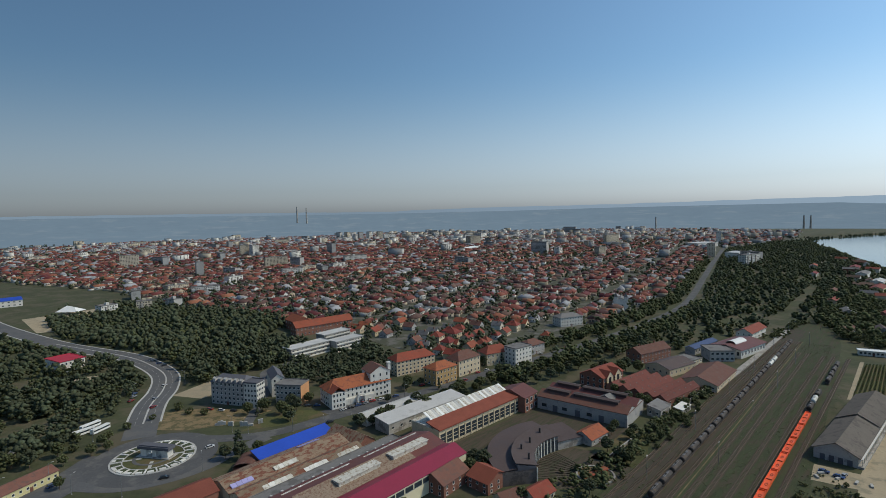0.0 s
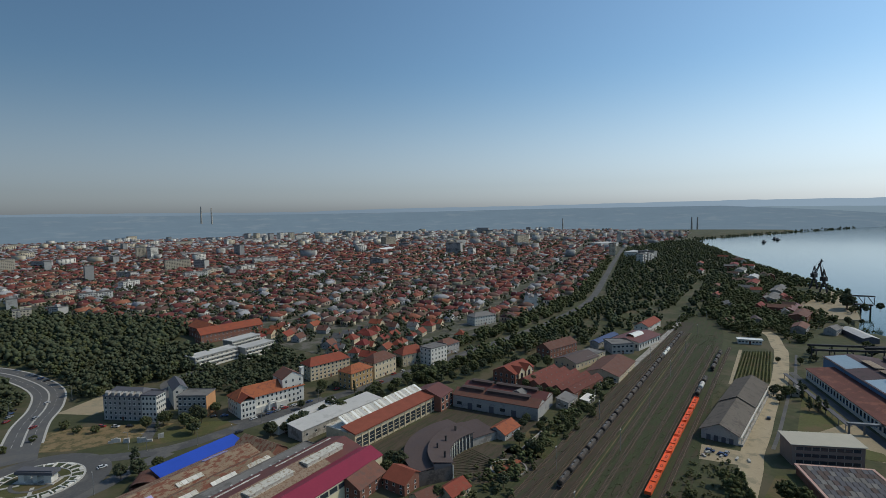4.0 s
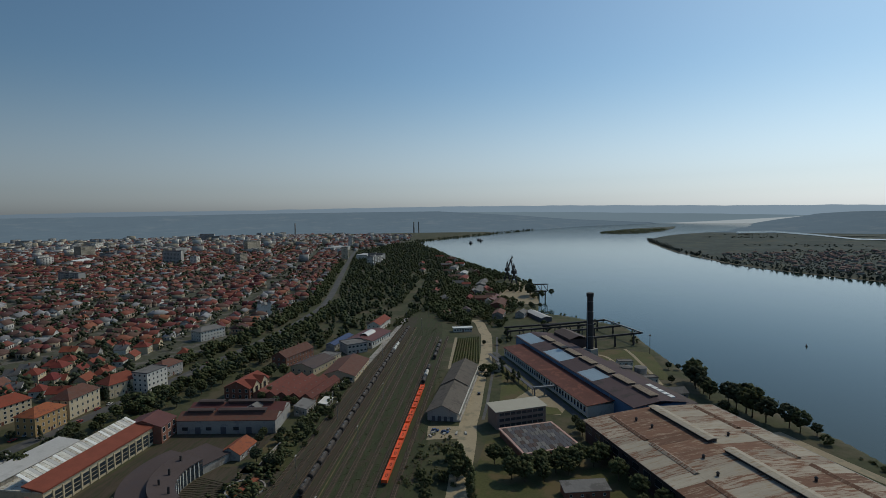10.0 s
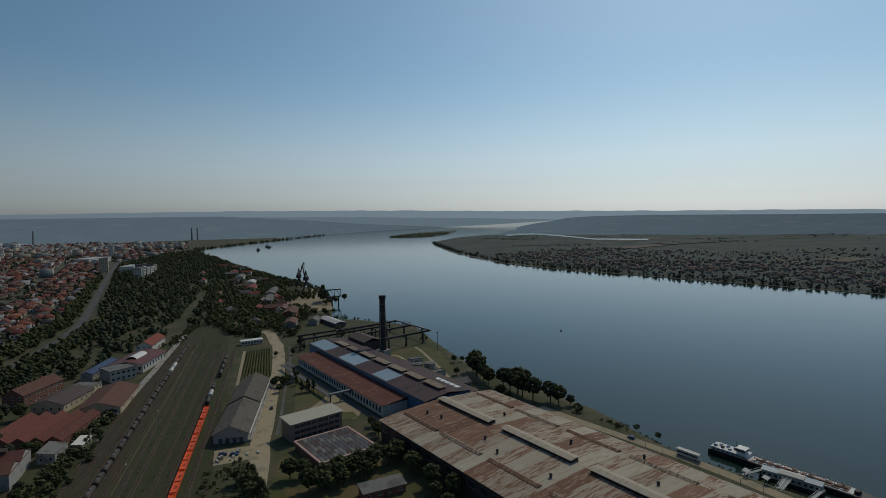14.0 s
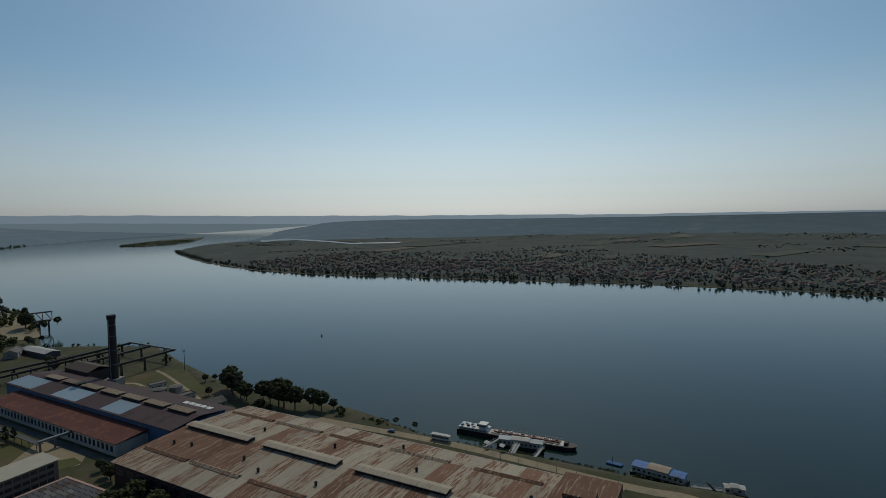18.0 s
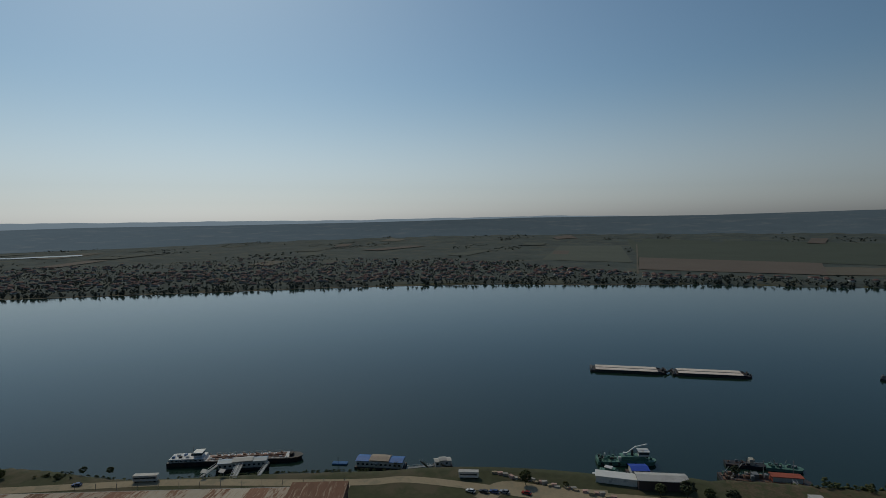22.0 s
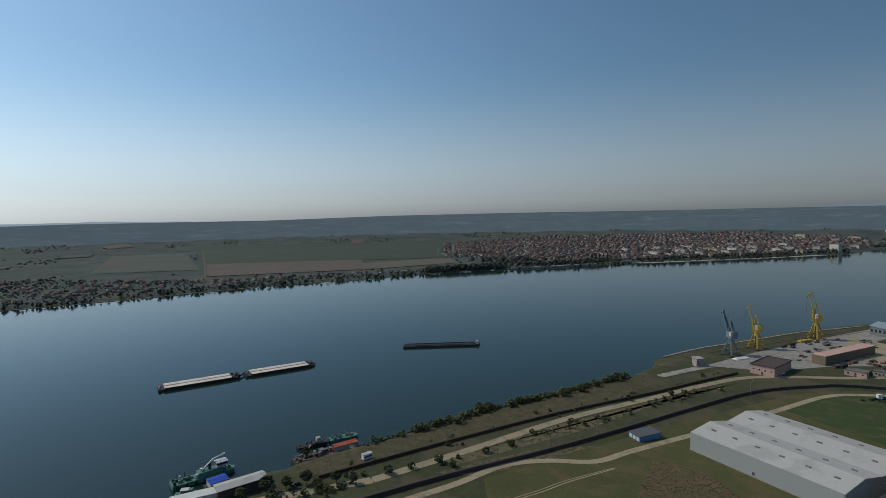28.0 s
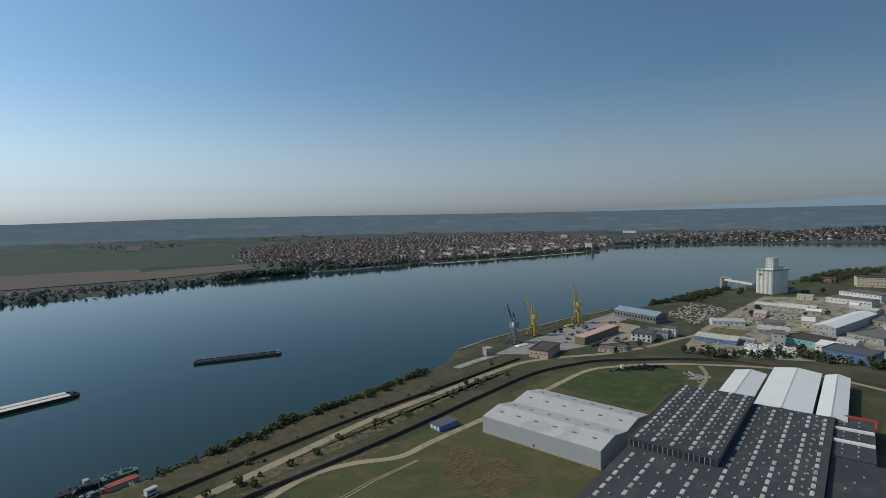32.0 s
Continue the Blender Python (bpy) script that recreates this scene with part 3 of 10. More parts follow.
def crown(kind, n, leaves):
    """A crown for a tree one metre high and about as wide: clumps in the shape of its kind, with loose leaf sprays round it."""
    sh = Shape()
    pts = []
    for i in range(n):
        while True:
            p = rng.uniform(-1, 1, 3)
            q = np.linalg.norm(p)
            if q <= 1:
                break
        p = p / max(q, 0.05) * q ** 0.5
        if kind == "round":
            c = (p[0] * 0.36, p[1] * 0.36, 0.62 + p[2] * 0.30)
        elif kind == "tall":
            c = (p[0] * 0.14 * (1.1 - 0.5 * p[2]), p[1] * 0.14 * (1.1 - 0.5 * p[2]), 0.56 + p[2] * 0.42)
        elif kind == "cone":
            t = rng.uniform(0, 1) ** 1.3
            w = 0.24 * (1.02 - t)
            c = (p[0] * w, p[1] * w, 0.14 + 0.82 * t)
        else:
            c = (p[0] * 0.48, p[1] * 0.48, 0.44 + p[2] * 0.36)
        r = rng.uniform(0.05, 0.105) * {"round": 1.05, "tall": 0.66, "cone": 0.64, "bush": 1.3}[kind]
        spray(sh, c, r * 1.15)
        pts.append((c, r))
    for i in range(leaves):
        c, r = pts[rng.integers(len(pts))]
        d = rng.normal(size=3)
        d /= np.linalg.norm(d)
        o = Vector(c) + Vector(d) * r * rng.uniform(0.9, 1.35)
        e = rng.normal(size=3) * 0.022
        g = rng.normal(size=3) * 0.022
        sh.face([o - Vector(e), o + Vector(g), o + Vector(e), o - Vector(g)])
    return sh


def trunk(h=0.5, r=0.022):
    sh = Shape()
    sh.tube((0, 0, -0.03), (0.005, 0.005, h * 0.6), r * 1.3, r * 0.9, 7)
    sh.tube((0.005, 0.005, h * 0.6), (0, 0, h * 1.25), r * 0.9, r * 0.45, 6)
    for k in range(5):
        a = k * 1.26 + 0.4
        sh.tube((0, 0, h * (0.5 + 0.1 * k)), (0.19 * math.cos(a), 0.19 * math.sin(a), h * (0.85 + 0.1 * k)), r * 0.5, r * 0.18, 5)
    return sh


def soft(me):
    me.polygons.foreach_set("use_smooth", np.ones(len(me.polygons), bool))
    return me


TREES = {}
for key, kind, n, lv, mt, lab in (("a", "round", 90, 315, M_LEAF, "broad leafy green tree with an uneven crown"), ("b", "round", 80, 292, M_LEAF2, "dark green broad-leaved tree standing by the buildings"),
                                  ("c", "tall", 60, 189, M_LEAF2, "tall narrow dark green poplar tree"), ("d", "cone", 56, 180, M_LEAF2, "dark green conical conifer tree"),
                                  ("e", "bush", 60, 234, M_LEAF3, "pale green willow bush on the river bank"), ("f", "bush", 54, 216, M_LEAF, "low wild green bush in dry grass"), ("g", "round", 84, 360, M_LEAF3, "pale green leafy tree with a loose crown"), ("w", "tall", 84, 300, M_LEAF3, "tall feathery pale green willow by the dirt road")):
    nm = "bush" if kind == "bush" else "tree"
    TREES[key] = (nm, trunk(0.30 if kind == "bush" else 0.5).mesh("trunk", M_BARK), soft(crown(kind, n, lv).mesh("crown", mt)), lab)


def tree(key, x, y, h, z=0.0, wide=1.0):
    nm, tm, cm, lab = TREES[key]
    ob = new(nm)
    tagged(ob, lab, nm, "trees" if nm == "tree" else "bushes")
    ob.matrix_basis = pose(x, y, z, 0, 0, rng.uniform(0, 360)) @ Matrix.Diagonal((h * wide, h * wide, h, 1))
    part("trunk", tm, None, ob)
    part("crown", cm, None, ob)
    return ob


def far_tree(n=12, low=0.28, r=0.17):
    """A cheap leafy tree one metre high, for woods: a crown of leaf bunches on a trunk."""
    sh = Shape()
    sh.tube((0, 0, -0.05), (0, 0, 0.4), 0.03, 0.02, 3, caps=False)
    for i in range(n):
        a = rng.uniform(0, 6.28)
        z = low + (0.9 - low) * ((i + rng.uniform(0, 1)) / n)
        w = 0.42 * math.sqrt(max(0.05, 1 - ((z - 0.52) / 0.45) ** 2)) * rng.uniform(0.35, 1.0)
        spray(sh, (w * math.cos(a), w * math.sin(a), z), rng.uniform(0.65, 1.35) * r)
    return sh


FAR_TREES = [far_tree(15 + i % 4, 0.20, 0.155) for i in range(10)]
FAR_BUSH = [far_tree(8, 0.14, 0.21) for i in range(8)]


def tuft():
    """The cheapest tree, three bunches of leaves."""
    sh = Shape()
    for z, r in ((0.3, 0.36), (0.5, 0.3), (0.72, 0.24)):
        spray(sh, (rng.uniform(-0.22, 0.22), rng.uniform(-0.22, 0.22), z), r)
    return sh


TUFTS = [tuft() for i in range(6)]


def woods(name, label, spots, mats=None, shapes=None, hh=(7, 14), wide=1.0, group=""):
    """Trees too many to count, one object; spots: rows of x, y."""
    far = np.hypot(spots[:, 0], spots[:, 1]) > 520
    if shapes is None and far.any() and not far.all():
        woods(name, label + ", in the distance", spots[far], mats, TUFTS, hh, wide, group)
        spots = spots[~far]
    elif shapes is None and far.all():
        shapes = TUFTS
    n = len(spots)
    h = rng.uniform(*hh, n)
    z = land_height(spots[:, 0], spots[:, 1])
    rows = np.c_[spots, z, rng.uniform(0, 6.28, n), h * rng.uniform(0.8, 1.15, n) * wide, h * rng.uniform(0.8, 1.15, n) * wide, h]
    ob = part(name, scatter(name, shapes or FAR_TREES, rows, mats or M_LEAF2, True), None)
    return tagged(ob, label, "woods", group, "stuff")


def fill(poly, n, avoid=(), gap=0.0):
    """n points strewn in an outline, thinned by lines to keep clear of."""
    P = np.array(poly, float)
    out = np.zeros((0, 2))
    while len(out) < n:
        q = rng.uniform(P.min(0), P.max(0), (max(n, 64) * 2, 2))
        q = q[inside(poly, q[:, 0], q[:, 1])]
        for line in avoid:
            q = q[away(line, q[:, 0], q[:, 1]) > gap]
        if not len(q):
            break
        out = np.r_[out, q]
    return out[:n]


def along(line, n, spread):
    """n points strewn beside a line."""
    P = np.array(line, float)
    d = np.hypot(*np.diff(P, axis=0).T)
    s = np.concatenate(([0], np.cumsum(d)))
    t = rng.uniform(0, s[-1], n)
    return np.c_[np.interp(t, s, P[:, 0]), np.interp(t, s, P[:, 1])] + rng.normal(0, spread, (n, 2))


def patch(name, poly, mt, z, label, category="ground", lift=0.0):
    ob = part(name, Shape().prism(poly, -0.6, z), mt, None)
    return tagged(ob, label, category, kind="structure")


def strip(name, line, width, mt, z, label, category="road", rounded=True):
    ob = part(name, ribbon(smooth_line(line) if rounded else line, width, 0.0, z), mt, None)
    return tagged(ob, label, category, kind="structure")


# ---------------------------------------------------------------- buildings
WINS = {}


def win_mesh(w, h, fm=None):
    key = (round(w, 2), round(h, 2), fm.name if fm else "")
    if key not in WINS:
        sh = Shape()
        f = 0.09
        sh.box(-w / 2, -0.06, 0, -w / 2 + f, 0.1, h, 0).box(w / 2 - f, -0.06, 0, w / 2, 0.1, h, 0).box(-w / 2 + f, -0.06, 0, w / 2 - f, 0.1, f, 0).box(-w / 2 + f, -0.06, h - f, w / 2 - f, 0.1, h, 0)
        sh.box(-w / 2 - 0.08, -0.16, -0.1, w / 2 + 0.08, 0.1, -0.004, 0)
        sh.face([(-w / 2 + f, -0.015, f), (w / 2 - f, -0.015, f), (w / 2 - f, -0.015, h - f), (-w / 2 + f, -0.015, h - f)], 1)
        WINS[key] = sh.mesh("window", [fm or M_FRAME, M_GLASS])
    return WINS[key]


def windows(parent, L, D, h, storeys, bays, size=(1.3, 1.5), faces="frl", side=None, fm=None, z0=0.0, skip=()):
    """Rows of windows on the faces: f front, r right, l left, b back."""
    me = win_mesh(size[0], size[1], fm)
    st = h / storeys
    for fc in faces:
        n = bays if fc in "fb" else (side or max(1, round(bays * D / max(L, 0.1))))
        length = L if fc in "fb" else D
        for s in range(storeys):
            for k in range(n):
                if (fc, s, k) in skip:
                    continue
                u = (k + 0.5) * length / n
                z = z0 + s * st + (st - size[1]) * 0.55
                m = {"f": pose(u, -0.012, z), "b": pose(L - u, D + 0.012, z, 0, 0, 180), "r": pose(L + 0.012, u, z, 0, 0, 90), "l": pose(-0.012, D - u, z, 0, 0, -90)}[fc]
                part("window", me, None, parent, at=m)


def roof_shape(L, D, h, rise, kind="gable", over=0.5, hip=0.0):
    """A roof over a plan L by D. kinds: gable (ridge along x), gabley (ridge along y), hip, flat, mono (rises to the back)."""
    sh = Shape()
    if kind in ("gable", "hip"):
        sh.gable(0, 0, h, L, D, rise, 0, over, 0.22, (hip or D / 2) if kind == "hip" else 0.0)
    elif kind == "gabley":
        sh.gable(0, 0, h, D, L, rise, 0, over, 0.22)
        sh.v = [(L - y, x, z) for x, y, z in sh.v]
    elif kind == "flat":
        sh.box(-over, -over, h, L + over, D + over, h + 0.25, 0)
        sh.box(-over, -over, h + 0.25, L + over, -over + 0.3, h + 0.25 + rise, 0).box(-over, D + over - 0.3, h + 0.25, L + over, D + over, h + 0.25 + rise, 0)
        sh.box(-over, -over + 0.3, h + 0.25, -over + 0.3, D + over - 0.3, h + 0.25 + rise, 0).box(L + over - 0.3, -over + 0.3, h + 0.25, L + over, D + over - 0.3, h + 0.25 + rise, 0)
    elif kind == "mono":
        a, b = -over, D + over
        za, zb = h - over * rise / D, h + rise + over * rise / D
        p = [(-over, a, za), (L + over, a, za), (L + over, b, zb), (-over, b, zb)]
        sh.solid(p + [(x, y, z + 0.25) for x, y, z in p], [(3, 2, 1, 0), (4, 5, 6, 7), (0, 1, 5, 4), (1, 2, 6, 5), (2, 3, 7, 6), (3, 0, 4, 7)])
    return sh


def wall_shape(L, D, h, rise, kind):
    sh = Shape().box(0, 0, -0.4, L, D, h, 0)
    if kind == "gable":
        for x0, x1 in ((0, 0.3), (L - 0.3, L)):
            sh.solid([(x0, 0, h), (x0, D, h), (x0, D / 2, h + rise), (x1, 0, h), (x1, D, h), (x1, D / 2, h + rise)], [(0, 2, 1), (3, 4, 5), (0, 3, 5, 2), (1, 2, 5, 4)])
    elif kind == "gabley":
        for y0, y1 in ((0, 0.3), (D - 0.3, D)):
            sh.solid([(0, y0, h), (L, y0, h), (L / 2, y0, h + rise), (0, y1, h), (L, y1, h), (L / 2, y1, h + rise)], [(0, 1, 2), (3, 5, 4), (0, 2, 5, 3), (1, 4, 5, 2)])
    elif kind == "mono":
        sh.solid([(0, 0, h), (L, 0, h), (L, D, h), (0, D, h), (L, D, h + rise), (0, D, h + rise)], [(0, 5, 3), (1, 2, 4), (2, 3, 5, 4)])
    return sh


def building(name, x, y, turn, L, D, h, label, category, wall, roof, kind="gable", rise=3.0, over=0.5, storeys=2, bays=4, win=(1.3, 1.5), faces="frl", side=None,
             chimneys=0, hip=0.0, group="", fm=None, door=True, z=0.0, wall_label="", roof_label=""):
    ob = thing(name, x, y, z, turn, label, category, group)
    part("wall", wall_shape(L, D, h, rise, kind), wall, ob, wall_label)
    part("roof", roof_shape(L, D, h, rise, kind, over, hip), roof, ob, roof_label)
    if bays:
        windows(ob, L, D, h, storeys, bays, win, faces, side, fm)
    if door:
        part("door", Shape().box(L * 0.5 - 0.7, -0.09, 0, L * 0.5 + 0.7, 0.05, 2.2), M_BROWN, ob)
    for k in range(chimneys):
        cx, cy = L * (0.25 + 0.5 * k / max(1, chimneys - 1)) if chimneys > 1 else L * 0.35, D * (0.5 + 0.12)
        top = h + (0.25 if kind == "flat" else rise) + 0.9
        part("chimney", Shape().box(cx - 0.4, cy - 0.4, h, cx + 0.4, cy + 0.4, top).box(cx - 0.5, cy - 0.5, top, cx + 0.5, cy + 0.5, top + 0.15), M_BRICK, ob)
    return ob


def car_parts(body, label):
    ob = thing("car", 0, 0, -200, 0, label, "car", "parked cars")
    sh = Shape().prism([(-2.1, -0.85), (2.1, -0.85), (2.1, 0.85), (-2.1, 0.85)], 0.35, 0.85)
    sh.solid([(-1.9, -0.8, 0.85), (1.1, -0.8, 0.85), (1.1, 0.8, 0.85), (-1.9, 0.8, 0.85), (-1.4, -0.65, 1.42), (0.4, -0.65, 1.42), (0.4, 0.65, 1.42), (-1.4, 0.65, 1.42)], [(4, 5, 6, 7)])
    part("body", sh, body, ob)
    part("cabin_glass", Shape().solid([(-1.9, -0.8, 0.85), (1.1, -0.8, 0.85), (1.1, 0.8, 0.85), (-1.9, 0.8, 0.85), (-1.4, -0.65, 1.41), (0.4, -0.65, 1.41), (0.4, 0.65, 1.41), (-1.4, 0.65, 1.41)],
                                      [(0, 1, 5, 4), (1, 2, 6, 5), (2, 3, 7, 6), (3, 0, 4, 7)]), M_GLASS, ob)
    for wx in (-1.3, 1.3):
        for wy in (-0.85, 0.85):
            part("wheel", Shape().tube((wx, wy - 0.1, 0.33), (wx, wy + 0.1, 0.33), 0.33, n=10), M_RUBBER, ob)
    return ob


CARS = None


def cars(spots):
    """Cars at rows of x, y, turn."""
    global CARS
    tones = [((0.7, 0.7, 0.7), "white"), ((0.32, 0.33, 0.35), "silver grey"), ((0.03, 0.03, 0.035), "black"), ((0.35, 0.03, 0.03), "red"), ((0.04, 0.08, 0.22), "dark blue")]
    for i, (x, y, a) in enumerate(spots):
        if CARS is None:
            CARS = {}
        c, nm = tones[(i * 7 + len(spots)) % len(tones)]
        lab = "small " + nm + " car standing on the ground"
        if nm not in CARS:
            CARS[nm] = car_parts(mat(nm + " car paint", c, 0.1, 0.5, 4, 0.3, 0.2, spec=0.5), lab)
            CARS[nm].matrix_basis = pose(x, y, 0.07, 0, 0, a)
        else:
            copy_thing(CARS[nm], pose(x, y, 0.07, 0, 0, a))


LAMP = None


def lamp_post(x, y, turn=0, h=9.0):
    global LAMP
    if LAMP is None:
        LAMP = thing("street_lamp", x, y, 0, turn, "slender grey steel street lamp post beside the road", "street lamp", "street lamps")
        part("pole", Shape().tube((0, 0, -0.2), (0, 0, h), 0.13, 0.08, 8), M_STEEL, LAMP)
        part("arm", Shape().tube((0, 0, h - 0.1), (1.6, 0, h + 0.4), 0.06, 0.05, 6), M_STEEL, LAMP)
        part("lamp_head", Shape().box(1.3, -0.15, h + 0.32, 2.2, 0.15, h + 0.48), M_LIGHTR, LAMP)
        part("base", Shape().tube((0, 0, -0.2), (0, 0, 0.5), 0.25, 0.2, 8), M_CONC, LAMP)
        return LAMP
    return copy_thing(LAMP, pose(x, y, 0, 0, 0, turn))

# ---------------------------------------------------------------- roads of the town side
BOULEVARD = [(-134, 281), (-124, 281), (-106, 284), (-91, 292), (-76, 304), (-35, 336), (44, 402), (128, 474), (208, 551), (295, 661), (420, 880), (549, 1110), (760, 1480)]
HILL_ROAD = [(-171, 283), (-180, 303), (-193, 335), (-201, 365), (-217, 398), (-245, 428), (-285, 458), (-380, 507), (-509, 595), (-640, 700)]
LOW_ROAD = [(-176, 262), (-177, 243), (-180, 222), (-203, 190), (-238, 150)]
BYPASS = [(-172, 232), (-150, 230), (-133, 236), (-119, 249), (-111, 266), (-100, 282)]
SIDE_LANE = [(-118, 300), (-128, 365), (-142, 400), (-134, 420), (-120, 436)]
strip("road", BOULEVARD, 9, M_ASPH, 0.06, "worn grey asphalt boulevard leading into the town")
strip("road", HILL_ROAD, 17, M_ASPH, 0.07, "curving grey dual carriageway road with a median")
strip("road", BYPASS, 8, M_ASPH, 0.075, "grey asphalt slip road round the roundabout")
strip("road", LOW_ROAD, 19, M_ASPH, 0.065, "grey asphalt road running out of the roundabout")
strip("road", SIDE_LANE, 6, M_ASPH, 0.055, "narrow asphalt lane between trees")
strip("median", HILL_ROAD[1:8], 1.0, M_KERB, 0.22, "raised pale median strip between carriageways", "median")
for off, w in ((-9.2, 1.2), (9.2, 1.2)):
    L = smooth_line(HILL_ROAD[1:])
    side = []
    for i in range(len(L)):
        a, b = Vector(L[max(0, i - 1)]), Vector(L[min(len(L) - 1, i + 1)])
        d = (b - a).normalized()
        side.append((L[i][0] - d.y * off, L[i][1] + d.x * off))
    strip("pavement", side, w, M_KERB, 0.16, "pale pavement along the curving road", "pavement", False)
for k in range(34):                                   # lane marks
    L = smooth_line(HILL_ROAD[1:8], 10)
    i = 1 + k * (len(L) - 3) // 34
    d = (Vector(L[i + 1]) - Vector(L[i])).normalized()
    for off in (-4.3, 4.3):
        x, y = L[i][0] - d.y * off, L[i][1] + d.x * off
        ob = part("lane_mark", Shape().box(-1.5, -0.1, 0.06, 1.5, 0.1, 0.085), M_KERB, None, at=pose(x, y, 0, 0, 0, math.degrees(math.atan2(d.y, d.x))))
        tagged(ob, "white painted lane mark on asphalt", "road marking", "lane marks", "structure")

# the roundabout with its garden and monument
RX, RY = -150.0, 260.0


def weld(ob):
    """Joins the touching pieces of one mesh."""
    bm = bmesh.new()
    bm.from_mesh(ob.data)
    bmesh.ops.remove_doubles(bm, verts=bm.verts, dist=0.001)
    bm.to_mesh(ob.data)
    bm.free()
    return ob


def ring(r0, r1, z0, z1, n=64, a0=0.0, a1=360.0, cx=0.0, cy=0.0):
    sh = Shape()
    full = abs(a1 - a0) >= 360
    A = [radians(a0 + (a1 - a0) * i / n) for i in range(n + 1)]
    for i in range(n):
        c0, s0, c1, s1 = math.cos(A[i]), math.sin(A[i]), math.cos(A[i + 1]), math.sin(A[i + 1])
        p = [(cx + r * c, cy + r * s, z) for z in (z0, z1) for r, c, s in ((r0, c0, s0), (r1, c0, s0), (r1, c1, s1), (r0, c1, s1))]
        f = [(4, 5, 6, 7), (1, 2, 6, 5), (3, 0, 4, 7)]
        if not full and i == 0:
            f.append((0, 1, 5, 4))
        if not full and i == n - 1:
            f.append((2, 3, 7, 6))
        sh.solid(p, f)
    return sh


ob = part("road", ring(19.5, 30, -0.2, 0.09), M_ASPH, None, at=pose(RX, RY, 0))
tagged(ob, "grey asphalt ring road of the roundabout", "road", kind="structure")
isl = thing("traffic_island", RX, RY, 0, 0, "round traffic island with white kerbs, lawns and flower beds", "traffic island")
part("lawn", Shape().tube((0, 0, -0.2), (0, 0, 0.28), 19.4, n=64), M_LAWN, isl)
weld(part("kerb", ring(18.7, 19.6, -0.2, 0.42), M_KERB, isl))
weld(part("inner_kerb", ring(13.6, 14.1, 0.2, 0.5), M_KERB, isl))
part("path", ring(8.0, 9.6, 0.2, 0.36), M_ASPH, isl)
bed = ring(14.6, 18.2, 0.2, 0.55, 4, -5.6, 5.6).mesh("flower_bed", M_LEAF2)
edge = Shape().box(14.2, -0.35, 0.2, 18.7, 0.35, 0.75).mesh("white_divider", M_WHITE)
wedge = ring(17.0, 18.6, 0.2, 0.8, 4, -4.6, 4.6).mesh("white_block", M_WHITE)
for k in range(22):
    at = pose(0, 0, 0, 0, 0, k * 360 / 22)
    part("flower_bed", bed, None, isl, at=at)
    part("white_divider", edge, None, isl, at=pose(0, 0, 0, 0, 0, (k + 0.5) * 360 / 22))
    if k % 2 == 0 or k > 13:
        part("white_block", wedge, None, isl, at=at)
for a in (20, 110, 200, 290):
    part("garden_path", Shape().box(5.5, -0.8, 0.25, 14, 0.8, 0.345), M_KERB, isl, at=pose(0, 0, 0, 0, 0, a))
mon = thing("monument", RX + 1, RY + 1, 0.28, -12, "dark flat slab monument on white stone piers", "monument")
part("slab", Shape().box(-9, -2.6, 4.0, 9, 2.6, 5.4).box(-8.4, -2.0, 5.4, 8.4, 2.0, 5.9), M_DARKR, mon)
for px, w in ((-6.2, 3.0), (0.2, 2.2), (6.2, 3.6)):
    part("pier", Shape().box(px - w / 2, -2.0, 0, px + w / 2, 2.0, 4.0), M_WHITE, mon)
part("plinth", Shape().box(-9.5, -3.2, -0.1, 9.5, 3.2, 0.35), M_CONC, mon)

for x, y, a in ((-185, 236, 30), (-196, 222, 30), (-167, 225, 60), (-143, 222, 90), (-118, 244, 120), (-112, 286, 200), (-122, 289, 180), (-194, 280, -20), (-213, 350, 0), (-192, 378, 180),
                (-88, 288, -50), (-60, 312, -50), (-30, 338, -50), (0, 365, -50), (30, 392, -50), (-70, 287, 120)):
    lamp_post(x, y, a)
cars([(-126, 270, 40), (-133, 238, 20), (-181, 232, 60), (-196, 345, 80), (-189, 330, 75), (-204, 372, 70), (-218, 362, 72), (-216, 356, 72), (-213, 350, 72), (-210, 342, 72),
      (-116, 266, 40), (-70, 300, 41), (-48, 316, 41), (-22, 344, 41), (10, 371, 42), (-66, 319, 40), (-62, 322, 40), (-58, 326, 40), (-54, 329, 40), (-50, 333, 40), (-45, 336, 40), (-41, 338, 40),
      (-36, 341, 40), (-60, 330, 125), (-57, 333, 125), (-53, 337, 125), (-90, 327, 10), (-84, 327, 10), (-105, 324, -10), (-20, 362, 40), (-14, 366, 40), (-27, 368, 130), (-22, 372, 130), (-16, 377, 130),
      (20, 388, 42), (27, 394, 42), (-232, 425, 45), (-240, 432, 45), (-250, 440, 45), (-150, 324, -12), (-142, 322, -12), (-134, 321, -12), (52, 417, 44), (75, 436, 44), (98, 452, 44)])

# ---------------------------------------------------------------- large buildings along the boulevard
g = building("apartment_building", -154, 336, -17, 25, 14, 14.5, "five-storey grey building with white window trims and dark mansard roof", "building", M_GREYP, M_DARKR, "hip", 3.2, 0.6, 5, 8, (1.4, 1.7), "frl", hip=4)
building("apartment_building", -129.6, 327.4, -14, 9, 9, 15.5, "white five-storey corner wing with many windows", "building", M_WHITE, M_DARKR, "flat", 0.6, 0.4, 5, 4, (1.3, 1.6), "fr", 5)
